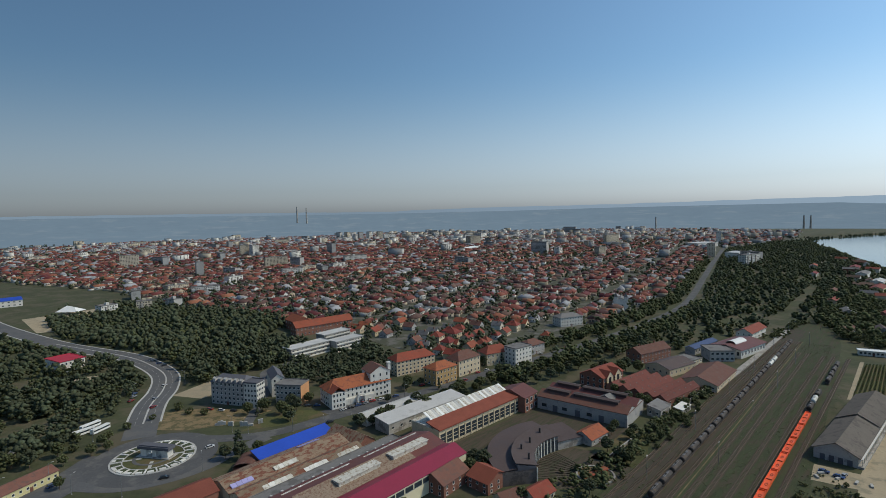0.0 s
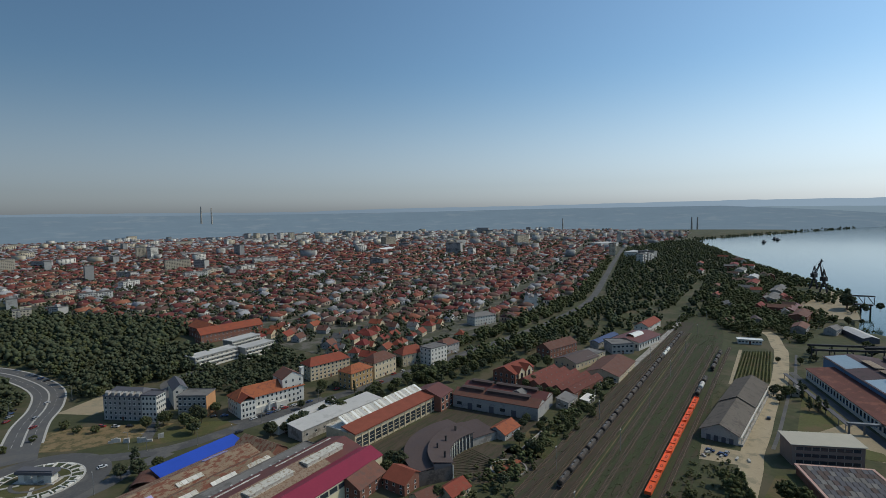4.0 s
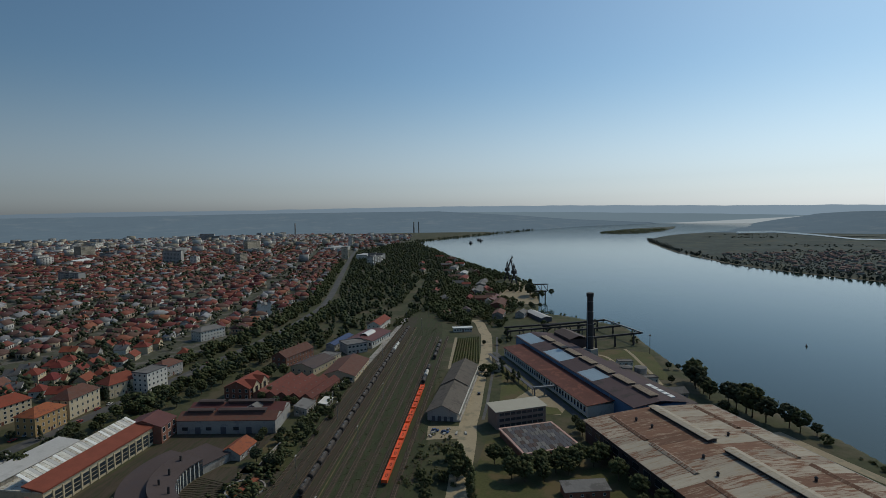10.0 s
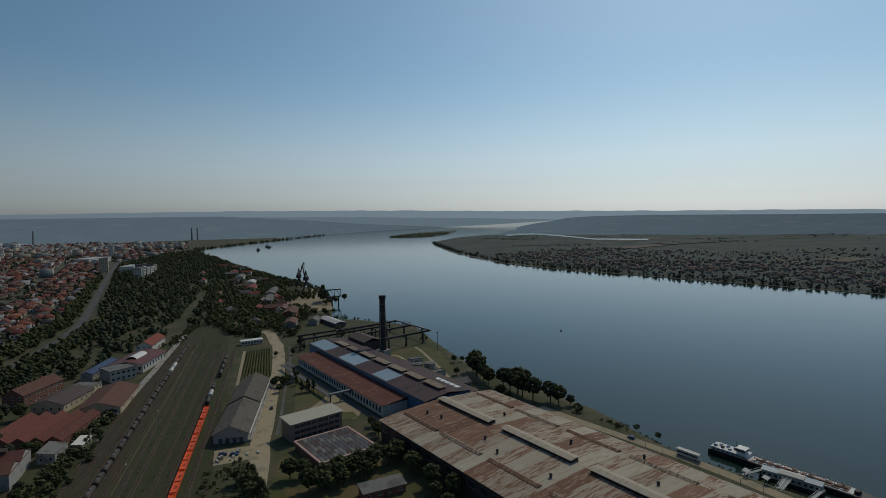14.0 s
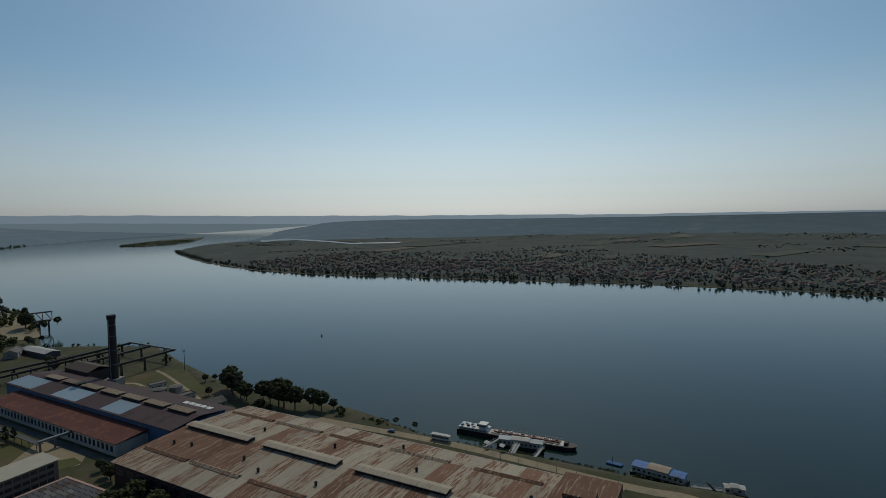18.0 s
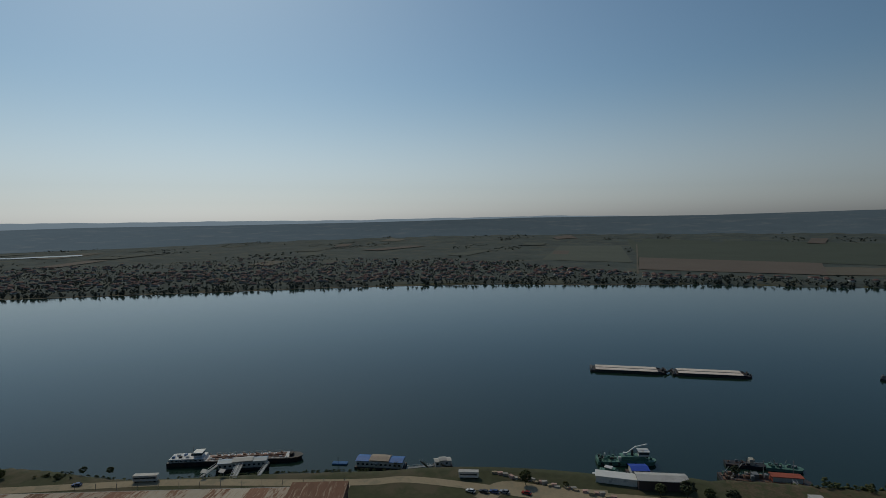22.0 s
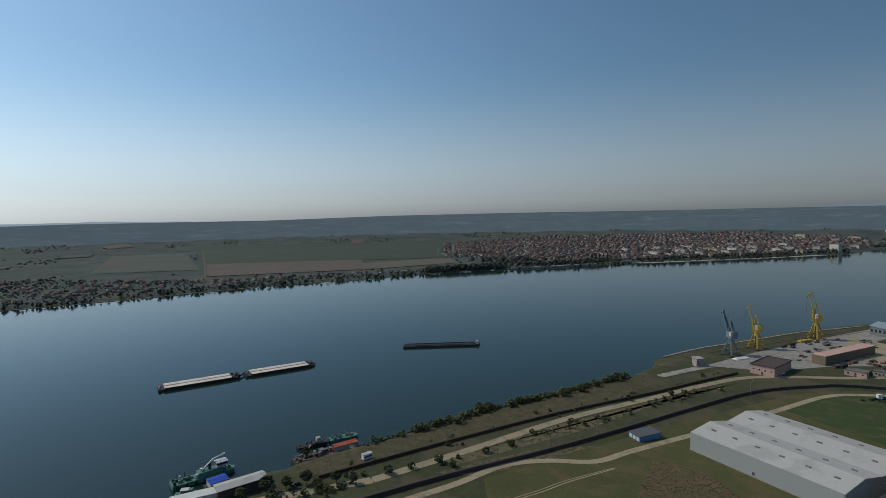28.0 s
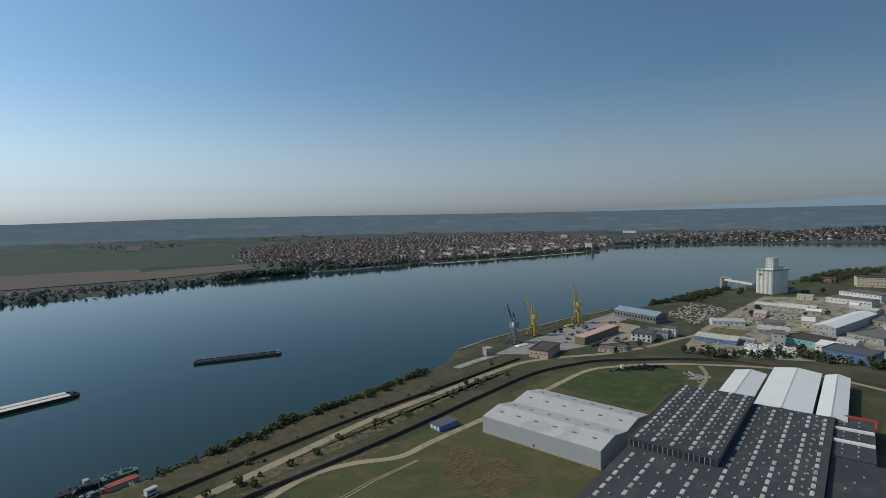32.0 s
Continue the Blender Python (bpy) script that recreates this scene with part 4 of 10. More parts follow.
for k in range(6):
    part("dormer", Shape().box(2 + k * 4, -0.4, 14.6, 3.8 + k * 4, 2.5, 16.6).gable(2 + k * 4, -0.5, 16.6, 3.8 + k * 4, 2.6, 0.7, 0, 0.1, 0.1), M_GREYP, g)
building("apartment_building", -118, 345, 26, 8, 22, 12, "grey roofed white wing with rows of windows", "building", M_WHITE, M_DARKR, "gabley", 3, 0.5, 4, 2, (1.3, 1.5), "fr", 6)
building("apartment_block", -111, 331, -10, 17, 12, 12.6, "four-storey flat-roofed block with orange painted end wall", "apartment block", M_CONC, M_GREYR, "flat", 0.5, 0.3, 4, 6, (1.6, 1.5), "f")
part("end_wall", Shape().box(17.02, -0.05, -0.3, 17.15, 12.05, 12.6), M_OCHRE, bpy.data.objects[[o.name for o in bpy.data.objects if o.name.startswith("apartment_block")][-1]], "orange painted end wall")
s = building("school_building", -75.6, 323.6, 34, 43, 15, 10, "long white three-storey school with orange tiled roof and arched entrance", "school", M_WHITE, M_ORANGE, "hip", 5, 0.7, 3, 15, (1.3, 1.8), "frl", 5, hip=7)
part("pavilion", Shape().box(0, -5, -0.3, 9, 0, 10), M_WHITE, s)
part("pavilion_roof", Shape().gable(-5, 0, 10, 4, 9, 3.2, 0, 0.5, 0.2), M_ORANGE, s, at=pose(9, 0, 0, 0, 0, 90))
for st in range(3):
    for k in range(4):
        part("window", win_mesh(1.2, 1.8), None, s, at=pose(1.4 + 2.1 * k, -5.012, 1.0 + 3.3 * st))
arch = Shape()
for i in range(12):
    a0, a1 = math.pi * i / 12, math.pi * (i + 1) / 12
    q = [(2.2 * math.cos(a0), 2.2 * math.sin(a0)), (3.0 * math.cos(a0), 3.0 * math.sin(a0)), (3.0 * math.cos(a1), 3.0 * math.sin(a1)), (2.2 * math.cos(a1), 2.2 * math.sin(a1))]
    p = [(20 + x, yy, 3 + z) for yy in (-4.5, -2.5) for x, z in q]
    arch.solid(p, [(0, 1, 2, 3), (4, 7, 6, 5), (1, 5, 6, 2), (0, 3, 7, 4)])
arch.box(17, -4.5, -0.2, 17.8, -2.5, 3).box(22.2, -4.5, -0.2, 23, -2.5, 3)
part("entrance_arch", arch, M_WHITE, s)
part("porch", Shape().box(10, -2.5, -0.2, 30, 0, 3.6), M_WHITE, s)
t2 = building("school_tower", -52, 340, 32, 14, 14, 16, "tall white gabled wing of the school with narrow windows", "school", M_WHITE, M_BROWN, "gabley", 4, 0.4, 4, 3, (1.2, 2.0), "fr", 3)
part("pinnacle", Shape().box(12.4, -0.3, 16, 14.4, 1.7, 21).box(12.1, -0.6, 21, 14.7, 2.0, 21.4), M_WHITE, t2)
building("apartment_block", -39, 383.5, 35, 33, 14, 11, "beige four-storey block with orange tiled roof", "apartment block", M_CREAM, M_ORANGE, "hip", 4, 0.6, 4, 10, (1.5, 1.5), "frl", 3, hip=5)
building("town_house", -10, 360, 44, 20, 13, 11, "ochre three-storey corner house with tiled roof", "house", mat("yellow ochre plaster", (0.48, 0.32, 0.15), 0.2, 0.2, 1.5), M_ORANGE, "hip", 3.5, 0.6, 3, 6, (1.2, 1.8), "frl", 3)
building("town_house", 6, 379, 45, 23, 13, 12, "cream three-storey house with dark hipped roof", "house", M_CREAM, M_BROWN, "hip", 4.5, 0.6, 3, 6, (1.2, 1.8), "frl", 3)
building("town_house", 28, 405, 29, 23, 13, 9.5, "cream two-storey villa with red hipped roof", "house", M_CREAM, M_RED, "hip", 4.5, 0.6, 2, 6, (1.2, 1.8), "frl", 3, 2)
building("town_house", 50, 404, 39, 18, 12, 13, "white four-storey house with flat roof and balconies", "house", M_WHITE, M_GREYR, "flat", 0.5, 0.4, 4, 5, (1.4, 1.5), "frl", 3)
building("villa", 112, 534, 24, 27, 14, 9.5, "white two-storey villa with grey hipped roof", "house", M_WHITE, M_GREYR, "hip", 3, 0.6, 3, 8, (1.2, 1.5), "frl", 4)
building("villa", 64, 431, 40, 20, 13, 8, "grey two-storey house with brown tiled roof", "house", M_GREYP, M_BROWN, "hip", 3.5, 0.6, 2, 5, (1.2, 1.5), "frl", 3)
building("public_building", -150, 516, 39, 62, 14, 9, "long brick building with orange tiled roof", "building", M_BRICK, M_ORANGE, "gable", 5, 0.6, 2, 16, (1.3, 1.8), "frl", 3)
building("public_building", -152, 532, 39, 16, 34, 10, "orange roofed brick cross wing", "building", M_BRICK, M_ORANGE, "gabley", 5, 0.6, 2, 4, (1.3, 1.8), "frl", 6)
for (x, y, tn, ll, hh) in ((-130, 430, 50, 39, 9.5), (-115, 484, 52, 31, 8.5), (-98, 455, 50, 30, 9.0)):
    o = building("apartment_block", x, y, tn, ll, 12, hh, "pale three-storey flats with long balconies and flat roof", "apartment block", M_CONC, M_LIGHTR, "flat", 0.4, 0.5, 3, 9, (1.6, 1.4), "fr")
    for st in range(3):
        part("balcony", Shape().box(0.5, -1.1, st * hh / 3 + 0.1, ll - 0.5, -0.02, st * hh / 3 + 1.1), M_WHITE, o)
building("clinic", -325, 420, -30, 24, 18, 9, "white two-storey building with bright red flat roof", "building", M_WHITE, mat("bright red roof sheet", (0.42, 0.03, 0.05), 0.15, 0.1, 1.0, 0.6), "flat", 0.3, 0.5, 2, 7, (1.4, 1.5), "fr", 6)
# church with a white tower
c = building("church", 192, 623, -19, 17, 22, 9, "white church with grey roof and twin towers", "church", M_WHITE, M_GREYR, "gabley", 5, 0.5, 1, 4, (1.2, 3.0), "frl", 4)
for x in (1, 12):
    part("tower", Shape().box(x, -0.6, 0, x + 4, 3.4, 15), M_WHITE, c)
    part("spire", Shape().solid([(x - 0.3, -0.9, 15), (x + 4.3, -0.9, 15), (x + 4.3, 3.7, 15), (x - 0.3, 3.7, 15), (x + 2, 1.4, 20)], [(0, 1, 4), (1, 2, 4), (2, 3, 4), (3, 0, 4)]), M_GREYR, c)
# rooms and sheds on the slope, left of the roundabout
building("workshop", -191, 217, 71, 24, 10, 4, "low pale yellow workshop with brown roof", "shed", mat("pale yellow plaster", (0.58, 0.52, 0.28), 0.2, 0.2, 1.5), M_BROWN, "gable", 2, 0.4, 1, 8, (1.2, 1.2), "f")
building("workshop", -215, 196, 71, 22, 9, 3.6, "low white workshop with maroon roof", "shed", M_WHITE, M_MAROON, "gable", 1.6, 0.4, 1, 6, (1.2, 1.2), "f")
building("shed", -226, 262, 20, 8, 7, 4, "small pale shed with flat roof among trees", "shed", M_WHITE, M_LIGHTR, "mono", 1, 0.3, 1, 2)
for k, (x, y) in enumerate(((-206, 290), (-208, 299), (-199, 294))):
    o = thing("bus", x, y, 0, 60 + 8 * k, "long white parked bus on a dirt lot", "bus", "parked buses")
    part("body", Shape().box(-5.5, -1.25, 0.5, 5.5, 1.25, 3.0), M_WHITER, o)
    part("window_band", Shape().box(-5.3, -1.27, 1.6, 5.3, 1.27, 2.4), M_GLASS, o)
    for wx in (-3.6, 3.6):
        part("wheel", Shape().tube((wx, -1.2, 0.5), (wx, 1.2, 0.5), 0.5, n=10), M_RUBBER, o)
tent = thing("tent_roof", -482, 672, 0, 0, "white pointed tent roof on a paved square", "tent")
part("canopy", Shape().solid([(-14, -9, 4), (14, -9, 4), (14, 9, 4), (-14, 9, 4), (-4, 0, 11), (5, 0, 9)], [(0, 1, 5, 4), (1, 2, 5), (2, 3, 4, 5), (3, 0, 4)]), M_WHITER, tent)
for px, py in ((-13, -8), (13, -8), (13, 8), (-13, 8)):
    part("mast", Shape().tube((px, py, -0.2), (px, py, 4.2), 0.2, n=6), M_STEEL, tent)
patch("pavement", [(-520, 640), (-440, 560), (-415, 575), (-420, 650), (-470, 710)], M_DIRT, 0.08, "pale paved square with a tent roof", "pavement")
building("sports_hall", -646, 702, 46, 62, 30, 9, "large hall with bright blue metal roof", "hall", M_WHITE, M_BLUE, "gable", 3, 0.6, 2, 10, (2.5, 1.5), "fr")
patch("ground", [(-330, 640), (-300, 655), (-280, 640), (-300, 615)], M_DIRT, 0.05, "bare clearing in the wood")
patch("ground", [(-250, 388), (-275, 375), (-290, 395), (-260, 405)], M_DIRT, 0.05, "bare earth plot with rubble")
patch("ground", [(-150, 372), (-175, 385), (-188, 352), (-165, 345)], M_DIRT, 0.05, "bare pale earth beside the grey building")
patch("lawn", [(-128, 300), (-110, 322), (-160, 326), (-186, 318), (-178, 295), (-150, 293)], M_DRY, 0.045, "rough dry grass by the roundabout", "lawn")
patch("lawn", [(-118, 290), (-90, 300), (-70, 318), (-105, 322)], M_LAWN, 0.05, "green lawn between road and flats", "lawn")
patch("pavement", [(-80, 318), (-30, 350), (-24, 342), (-72, 311)], M_ASPH, 0.075, "grey forecourt of the school", "pavement")

# ---------------------------------------------------------------- the town: streets of houses
TOWN = [(-883, 1042), (-559, 881), (-384, 725), (-232, 630), (-158, 560), (-85, 505), (-52, 470), (0, 420), (40, 440), (106, 490), (189, 590), (285, 700), (430, 950), (560, 1180), (750, 1462), (1108, 1735), (1450, 2200),
        (1185, 2700), (700, 2900), (-339, 2950), (-839, 2715), (-1482, 2577), (-1979, 2350)]
UX, UY = 0.49, 0.872
gu, gv = np.meshgrid(np.arange(0, 3400, 15.5), np.arange(-2600, 2600, 19.0), indexing="ij")
row = np.rint(gv / 19.0).astype(int)
col = np.rint(gu / 15.5).astype(int)
street = (row % 5 == 0) | (col % 10 == 0)
gu = gu + rng.uniform(-2.5, 2.5, gu.shape)
gv = gv + rng.uniform(-4, 4, gv.shape)
bend = 60 * np.sin(gu / 700) + 40 * np.sin(gv / 500)
TX, TY = gu * UX + gv * UY + bend * 0.6, gu * UY - gv * UX + bend * 0.3
ok = inside(TOWN, TX, TY) & ~street
ok &= (away(BOULEVARD, TX, TY) > 13)
TAKEN = [(-150, 516, 48), (-130, 440, 30), (-100, 480, 34), (6, 380, 26), (28, 405, 26), (50, 404, 22), (125, 540, 22), (72, 436, 16), (200, 632, 20), (-10, 365, 22), (-125, 545, 38)]
for x, y, r in TAKEN:
    ok &= np.hypot(TX - x, TY - y) > r
PX, PY = TX[ok], TY[ok]
R = np.hypot(PX, PY)
patches = np.sin(PX / 190 + 1.3) * np.sin(PY / 240 + 0.4)
keep = rng.uniform(0, 1, len(PX)) < 0.94
PX, PY, R, patches = PX[keep], PY[keep], R[keep], patches[keep]
base_turn = math.atan2(UY, UX)
turns = base_turn + rng.normal(0, 0.07, len(PX)) + (rng.integers(0, 2, len(PX)) * math.pi / 2)

WALLS = [mat("warm house plaster", (0.42, 0.35, 0.27), 0.35, 0.2, 2, 0.9, by="island", hue=0.02), mat("pale house plaster", (0.54, 0.53, 0.50), 0.3, 0.2, 2, 0.9, by="island")]
ROOFS = [mat("red tile of town roofs", (0.150, 0.046, 0.038), 0.6, 0.3, 3, 0.9, by="island", hue=0.02), mat("brown tile of town roofs", (0.105, 0.058, 0.050), 0.5, 0.3, 3, 0.9, by="island", hue=0.02),
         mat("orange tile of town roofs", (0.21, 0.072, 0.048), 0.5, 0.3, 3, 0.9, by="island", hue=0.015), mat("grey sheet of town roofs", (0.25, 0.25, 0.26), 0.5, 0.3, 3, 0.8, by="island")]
unit = []
for k in range(4):
    sh = Shape().box(-0.5, -0.5, -0.1, 0.5, 0.5, 0.62, 0)
    if k == 0:
        sh.gable(-0.5, -0.5, 0.62, 0.5, 0.5, 0.38, 1, 0.05, 0.03, wall=0)
    elif k == 1:
        sh.gable(-0.5, -0.5, 0.62, 0.5, 0.5, 0.38, 1, 0.05, 0.03, 0.38)
    elif k == 2:
        sh.gable(-0.5, -0.5, 0.62, 0.5, 0.5, 0.36, 1, 0.05, 0.03, 0.3)
        sh.box(0.1, -0.95, -0.1, 0.5, -0.5, 0.5, 0).gable(0.1, -0.95, 0.5, 0.5, -0.45, 0.3, 1, 0.05, 0.03, 0.15)
    else:
        sh.gable(-0.5, -0.5, 0.62, 0.5, 0.5, 0.34, 1, 0.05, 0.03, wall=0)
        sh.box(-0.95, -0.4, -0.1, -0.5, 0.3, 0.36, 0).box(-0.97, -0.42, 0.36, -0.5, 0.32, 0.4, 1)
    for a, bq in ((-0.28, 0), (0.05, 0), (0.3, 0)):       # windows on two sides
        sh.face([(a - 0.06, -0.503, 0.22), (a + 0.06, -0.503, 0.22), (a + 0.06, -0.503, 0.45), (a - 0.06, -0.503, 0.45)], 2)
        sh.face([(-0.503, a + 0.06, 0.22), (-0.503, a - 0.06, 0.22), (-0.503, a - 0.06, 0.45), (-0.503, a + 0.06, 0.45)], 2)
    sh.box(0.12, 0.08, 0.7, 0.19, 0.15, 1.08, 0)
    unit.append(sh)
patch("ground", TOWN, mat("gardens and yards of the town", (0.060, 0.062, 0.040), 0.5, 0.05, 0.4, 0.95, second=(0.135, 0.125, 0.11), cover=0.42), 0.12, "gardens, yards and streets between the houses")
near = R < 560
far = ~near
pick = rng.integers(0, 20, len(PX))
pick = np.where((R > 1500) & (rng.uniform(0, 1, len(PX)) < np.clip((R - 1500) / 2200, 0, 0.45)), 19, pick)      # more grey roofs with distance, standing in for haze over the far town
plain_unit = []
for k in range(3):
    sh = Shape().box(-0.5, -0.5, -0.1, 0.5, 0.5, 0.62, 0)
    sh.gable(-0.5, -0.5, 0.62, 0.5, 0.5, 0.38, 1, 0.05, 0.03, 0.0 if k == 0 else 0.34, **({"wall": 0} if k == 0 else {}))
    if k == 2:
        sh.box(-0.95, -0.4, -0.1, -0.5, 0.3, 0.36, 0).box(-0.97, -0.42, 0.36, -0.5, 0.32, 0.4, 1)
    plain_unit.append(sh)
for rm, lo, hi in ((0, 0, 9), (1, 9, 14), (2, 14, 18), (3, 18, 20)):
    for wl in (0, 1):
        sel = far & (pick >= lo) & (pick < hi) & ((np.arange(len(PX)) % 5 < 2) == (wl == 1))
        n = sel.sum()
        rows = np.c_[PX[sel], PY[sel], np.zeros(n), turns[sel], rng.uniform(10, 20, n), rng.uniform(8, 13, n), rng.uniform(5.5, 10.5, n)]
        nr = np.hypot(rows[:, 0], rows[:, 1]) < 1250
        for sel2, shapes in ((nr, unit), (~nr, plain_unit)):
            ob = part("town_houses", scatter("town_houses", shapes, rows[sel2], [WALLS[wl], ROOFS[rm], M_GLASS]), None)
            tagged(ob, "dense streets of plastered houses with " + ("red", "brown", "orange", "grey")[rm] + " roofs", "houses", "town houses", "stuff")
# the nearest streets, house by house
protos = []
idx = np.where(near)[0]
labels = ["plastered house with red tiled gable roof", "house with hipped red tiled roof", "house with orange tiled roof and side wing", "old house with brown tiled roof", "white house with grey sheet roof", "cream two-storey house with red roof"]
for q, i in enumerate(idx):
    k = q % 6
    L, D = (12, 9, 13, 11, 10, 12)[k], (9, 9, 10, 9, 8, 10)[k]
    h = (4, 4.5, 5, 4, 4.5, 6.5)[k]
    m = pose(PX[i], PY[i], 0, 0, 0, math.degrees(turns[i]))
    if q < 6:
        wl = (M_CREAM, M_WHITE, M_CREAM, M_GREYP, M_WHITE, M_CREAM)[k]
        rf = (M_RED, M_RED, M_ORANGE, M_BROWN, M_GREYR, M_RED)[k]
        protos.append(building("house", 0, 0, 0, L, D, h, labels[k], "house", wl, rf, "hip" if k in (1, 5) else "gable", 3.4, 0.5, 2 if k == 5 else 1, 3, (1.2, 1.4), "fl", 2, 1, group="town houses", door=False))
        protos[-1].matrix_basis = m
    else:
        copy_thing(protos[k], m)

# apartment blocks and towers among the houses
def flats(x, y, turn, L, D, h, wall, label, group="apartment blocks"):
    ob = thing("apartment_block", x, y, 0, turn, label, "apartment block", group)
    part("wall", Shape().box(0, 0, -0.3, L, D, h), wall, ob)
    part("roof", roof_shape(L, D, h, 0.7, "flat", 0.2), M_GREYR, ob)
    if math.hypot(x, y) < 1400:
        part("lift_house", Shape().box(L * 0.4, D * 0.3, h + 0.2, L * 0.4 + 4, D * 0.3 + 4, h + 3.0), wall, ob)
    st = max(3, int(h / 3))
    sh = Shape()
    for s in range(st):
        z = s * h / st + 1.0
        for k in range(int(L / 3.2)):
            sh.box(k * 3.2 + 0.7, -0.05, z, k * 3.2 + 2.3, 0.05, z + 1.4)
        for k in range(int(D / 3.2)):
            sh.box(-0.05, k * 3.2 + 0.9, z, 0.05, k * 3.2 + 2.2, z + 1.4)
    tagged(part("glazing", sh, M_GLASS, ob, "many small dark windows"), kind="stuff")
    for k in range(1, int(L / 6.4)):
        if k % 2 and math.hypot(x, y) < 1250:
            part("balcony_stack", Shape().box(k * 6.4 - 1.6, -1.0, 3.0, k * 6.4 + 1.4, -0.02, h - 1.5), M_CONC, ob)
    return ob


M_FLAT1 = mat("grey prefabricated panels", (0.40, 0.39, 0.37), 0.2, 0.1, 1.0, 0.9, second=(0.28, 0.27, 0.26), cover=0.3)
M_FLAT2 = mat("cream prefabricated panels", (0.50, 0.44, 0.34), 0.2, 0.1, 1.0, 0.9)
BLOCKS = [(-506, 1064, 15, 14, 30), (-425, 645, 20, 14, 13), (-400, 676, 18, 12, 13), (-370, 690, 18, 12, 14), (-388, 800, 40, 12, 13), (-440, 830, 36, 12, 12), (-480, 800, 30, 12, 13), (-381, 921, 30, 12, 14),
          (-413, 1203, 50, 13, 24), (-360, 1215, 30, 13, 22), (-321, 1030, 40, 12, 14), (-294, 1071, 40, 12, 14), (-277, 1119, 40, 12, 13), (-245, 1134, 40, 12, 13), (78, 1817, 40, 30, 32), (221, 1420, 42, 18, 32),
          (-275, 2319, 50, 14, 26), (-448, 2392, 22, 18, 34), (-400, 2380, 22, 18, 34), (-350, 2400, 22, 18, 34), (-310, 2390, 22, 18, 34), (-500, 2400, 22, 18, 34), (581, 1045, 46, 16, 20), (612, 1230, 24, 16, 30), (629, 1155, 40, 14, 18),
          (275, 1319, 24, 14, 22), (365, 1295, 24, 14, 24), (-94, 2600, 50, 14, 26), (300, 1700, 40, 14, 22), (420, 1600, 40, 14, 20), (-650, 1500, 60, 13, 18), (-560, 1530, 24, 14, 34), (-600, 1540, 24, 14, 34), (-780, 1400, 60, 12, 16)]
for k in range(46):
    while True:
        x, y = rng.uniform(-1500, 900), rng.uniform(1100, 2700)
        if inside(TOWN, np.array(x), np.array(y)):
            break
    BLOCKS.append((x, y, rng.uniform(22, 60), 13, rng.choice([13, 14, 16, 22, 26, 32])))
for k, (x, y, L, D, h) in enumerate(BLOCKS):
    flats(x, y, (61 if k % 3 else -29) - (0 if k % 2 else 30), L, D, h, (M_FLAT1, M_WHITE, M_FLAT2)[k % 3], ("grey panel", "white painted", "cream panel")[k % 3] + " apartment block with rows of dark windows")
# smaller blocks and offices of the far quarters
slab = []
for k in range(3):
    sh = Shape().box(-0.5, -0.5, -0.05, 0.5, 0.5, 0.97, 0).box(-0.51, -0.51, 0.97, 0.51, 0.51, 1.0, 1)
    for zz in np.linspace(0.08, 0.80, 5):
        for a in np.linspace(-0.44, 0.36, 4 + k):
            sh.face([(a, -0.506, zz), (a + 0.09, -0.506, zz), (a + 0.09, -0.506, zz + 0.10), (a, -0.506, zz + 0.10)], 2)
    slab.append(sh)
P = np.r_[fill(TOWN, 420), fill([(-300, 1900), (500, 1500), (1100, 1900), (900, 2500), (-100, 2750)], 170)]
P = P[np.hypot(P[:, 0], P[:, 1]) > rng.uniform(1150, 2500, len(P))]
for k, wl in enumerate((M_FLAT1, M_WHITE, M_FLAT2)):
    Q = P[k::3]
    n = len(Q)
    ob = part("town_blocks", scatter("town_blocks", slab, np.c_[Q, np.zeros(n), base_turn + rng.integers(0, 2, n) * math.pi / 2, rng.uniform(16, 46, n), rng.uniform(11, 15, n), rng.choice([10, 12, 13, 15, 18, 22], n)], [wl, M_GREYR, M_GLASS]), None)
    tagged(ob, ("grey", "white", "cream")[k] + " low blocks and offices in the far town", "blocks", "town blocks", "stuff")
# tall landmarks beyond the town
def stack(x, y, h, r, label, mt, name="chimney_stack"):
    ob = thing(name, x, y, land_height(np.array(x), np.array(y)).item(), 0, label, "chimney")
    part("shaft", Shape().tube((0, 0, -1), (0, 0, h), r, r * 0.6, 14), mt, ob)
    part("rim", Shape().tube((0, 0, h - 2), (0, 0, h + 0.4), r * 0.68, r * 0.68, 14), mt, ob)
    return ob


stack(1085, 2800, 62, 5, "tall slim dark water tower shaft in the town", M_CONC)
stack(1640, 2480, 60, 5, "tall slim industrial stack beyond the town", M_CONC)
stack(1665, 2470, 60, 5, "tall slim industrial stack beyond the town", M_CONC)
stack(-1130, 4040, 120, 7, "tall striped power station chimney far away", M_CONC)
stack(-1045, 3985, 115, 7, "tall striped power station chimney far away", M_CONC)
building("far_hall", 640, 1180, 40, 60, 30, 12, "long pale hall with white roof", "hall", M_WHITE, M_LIGHTR, "flat", 0.5, 0.5, 2, 0, door=False)
building("far_hall", 60, 1560, 60, 70, 30, 9, "long pale market hall with white roof", "hall", M_WHITE, M_WHITER, "gable", 3, 0.5, 1, 0, door=False)
building("far_hall", 700, 1500, 30, 90, 40, 12, "long white hall with pale roof", "hall", M_WHITE, M_LIGHTR, "flat", 0.5, 0.5, 1, 0, door=False)

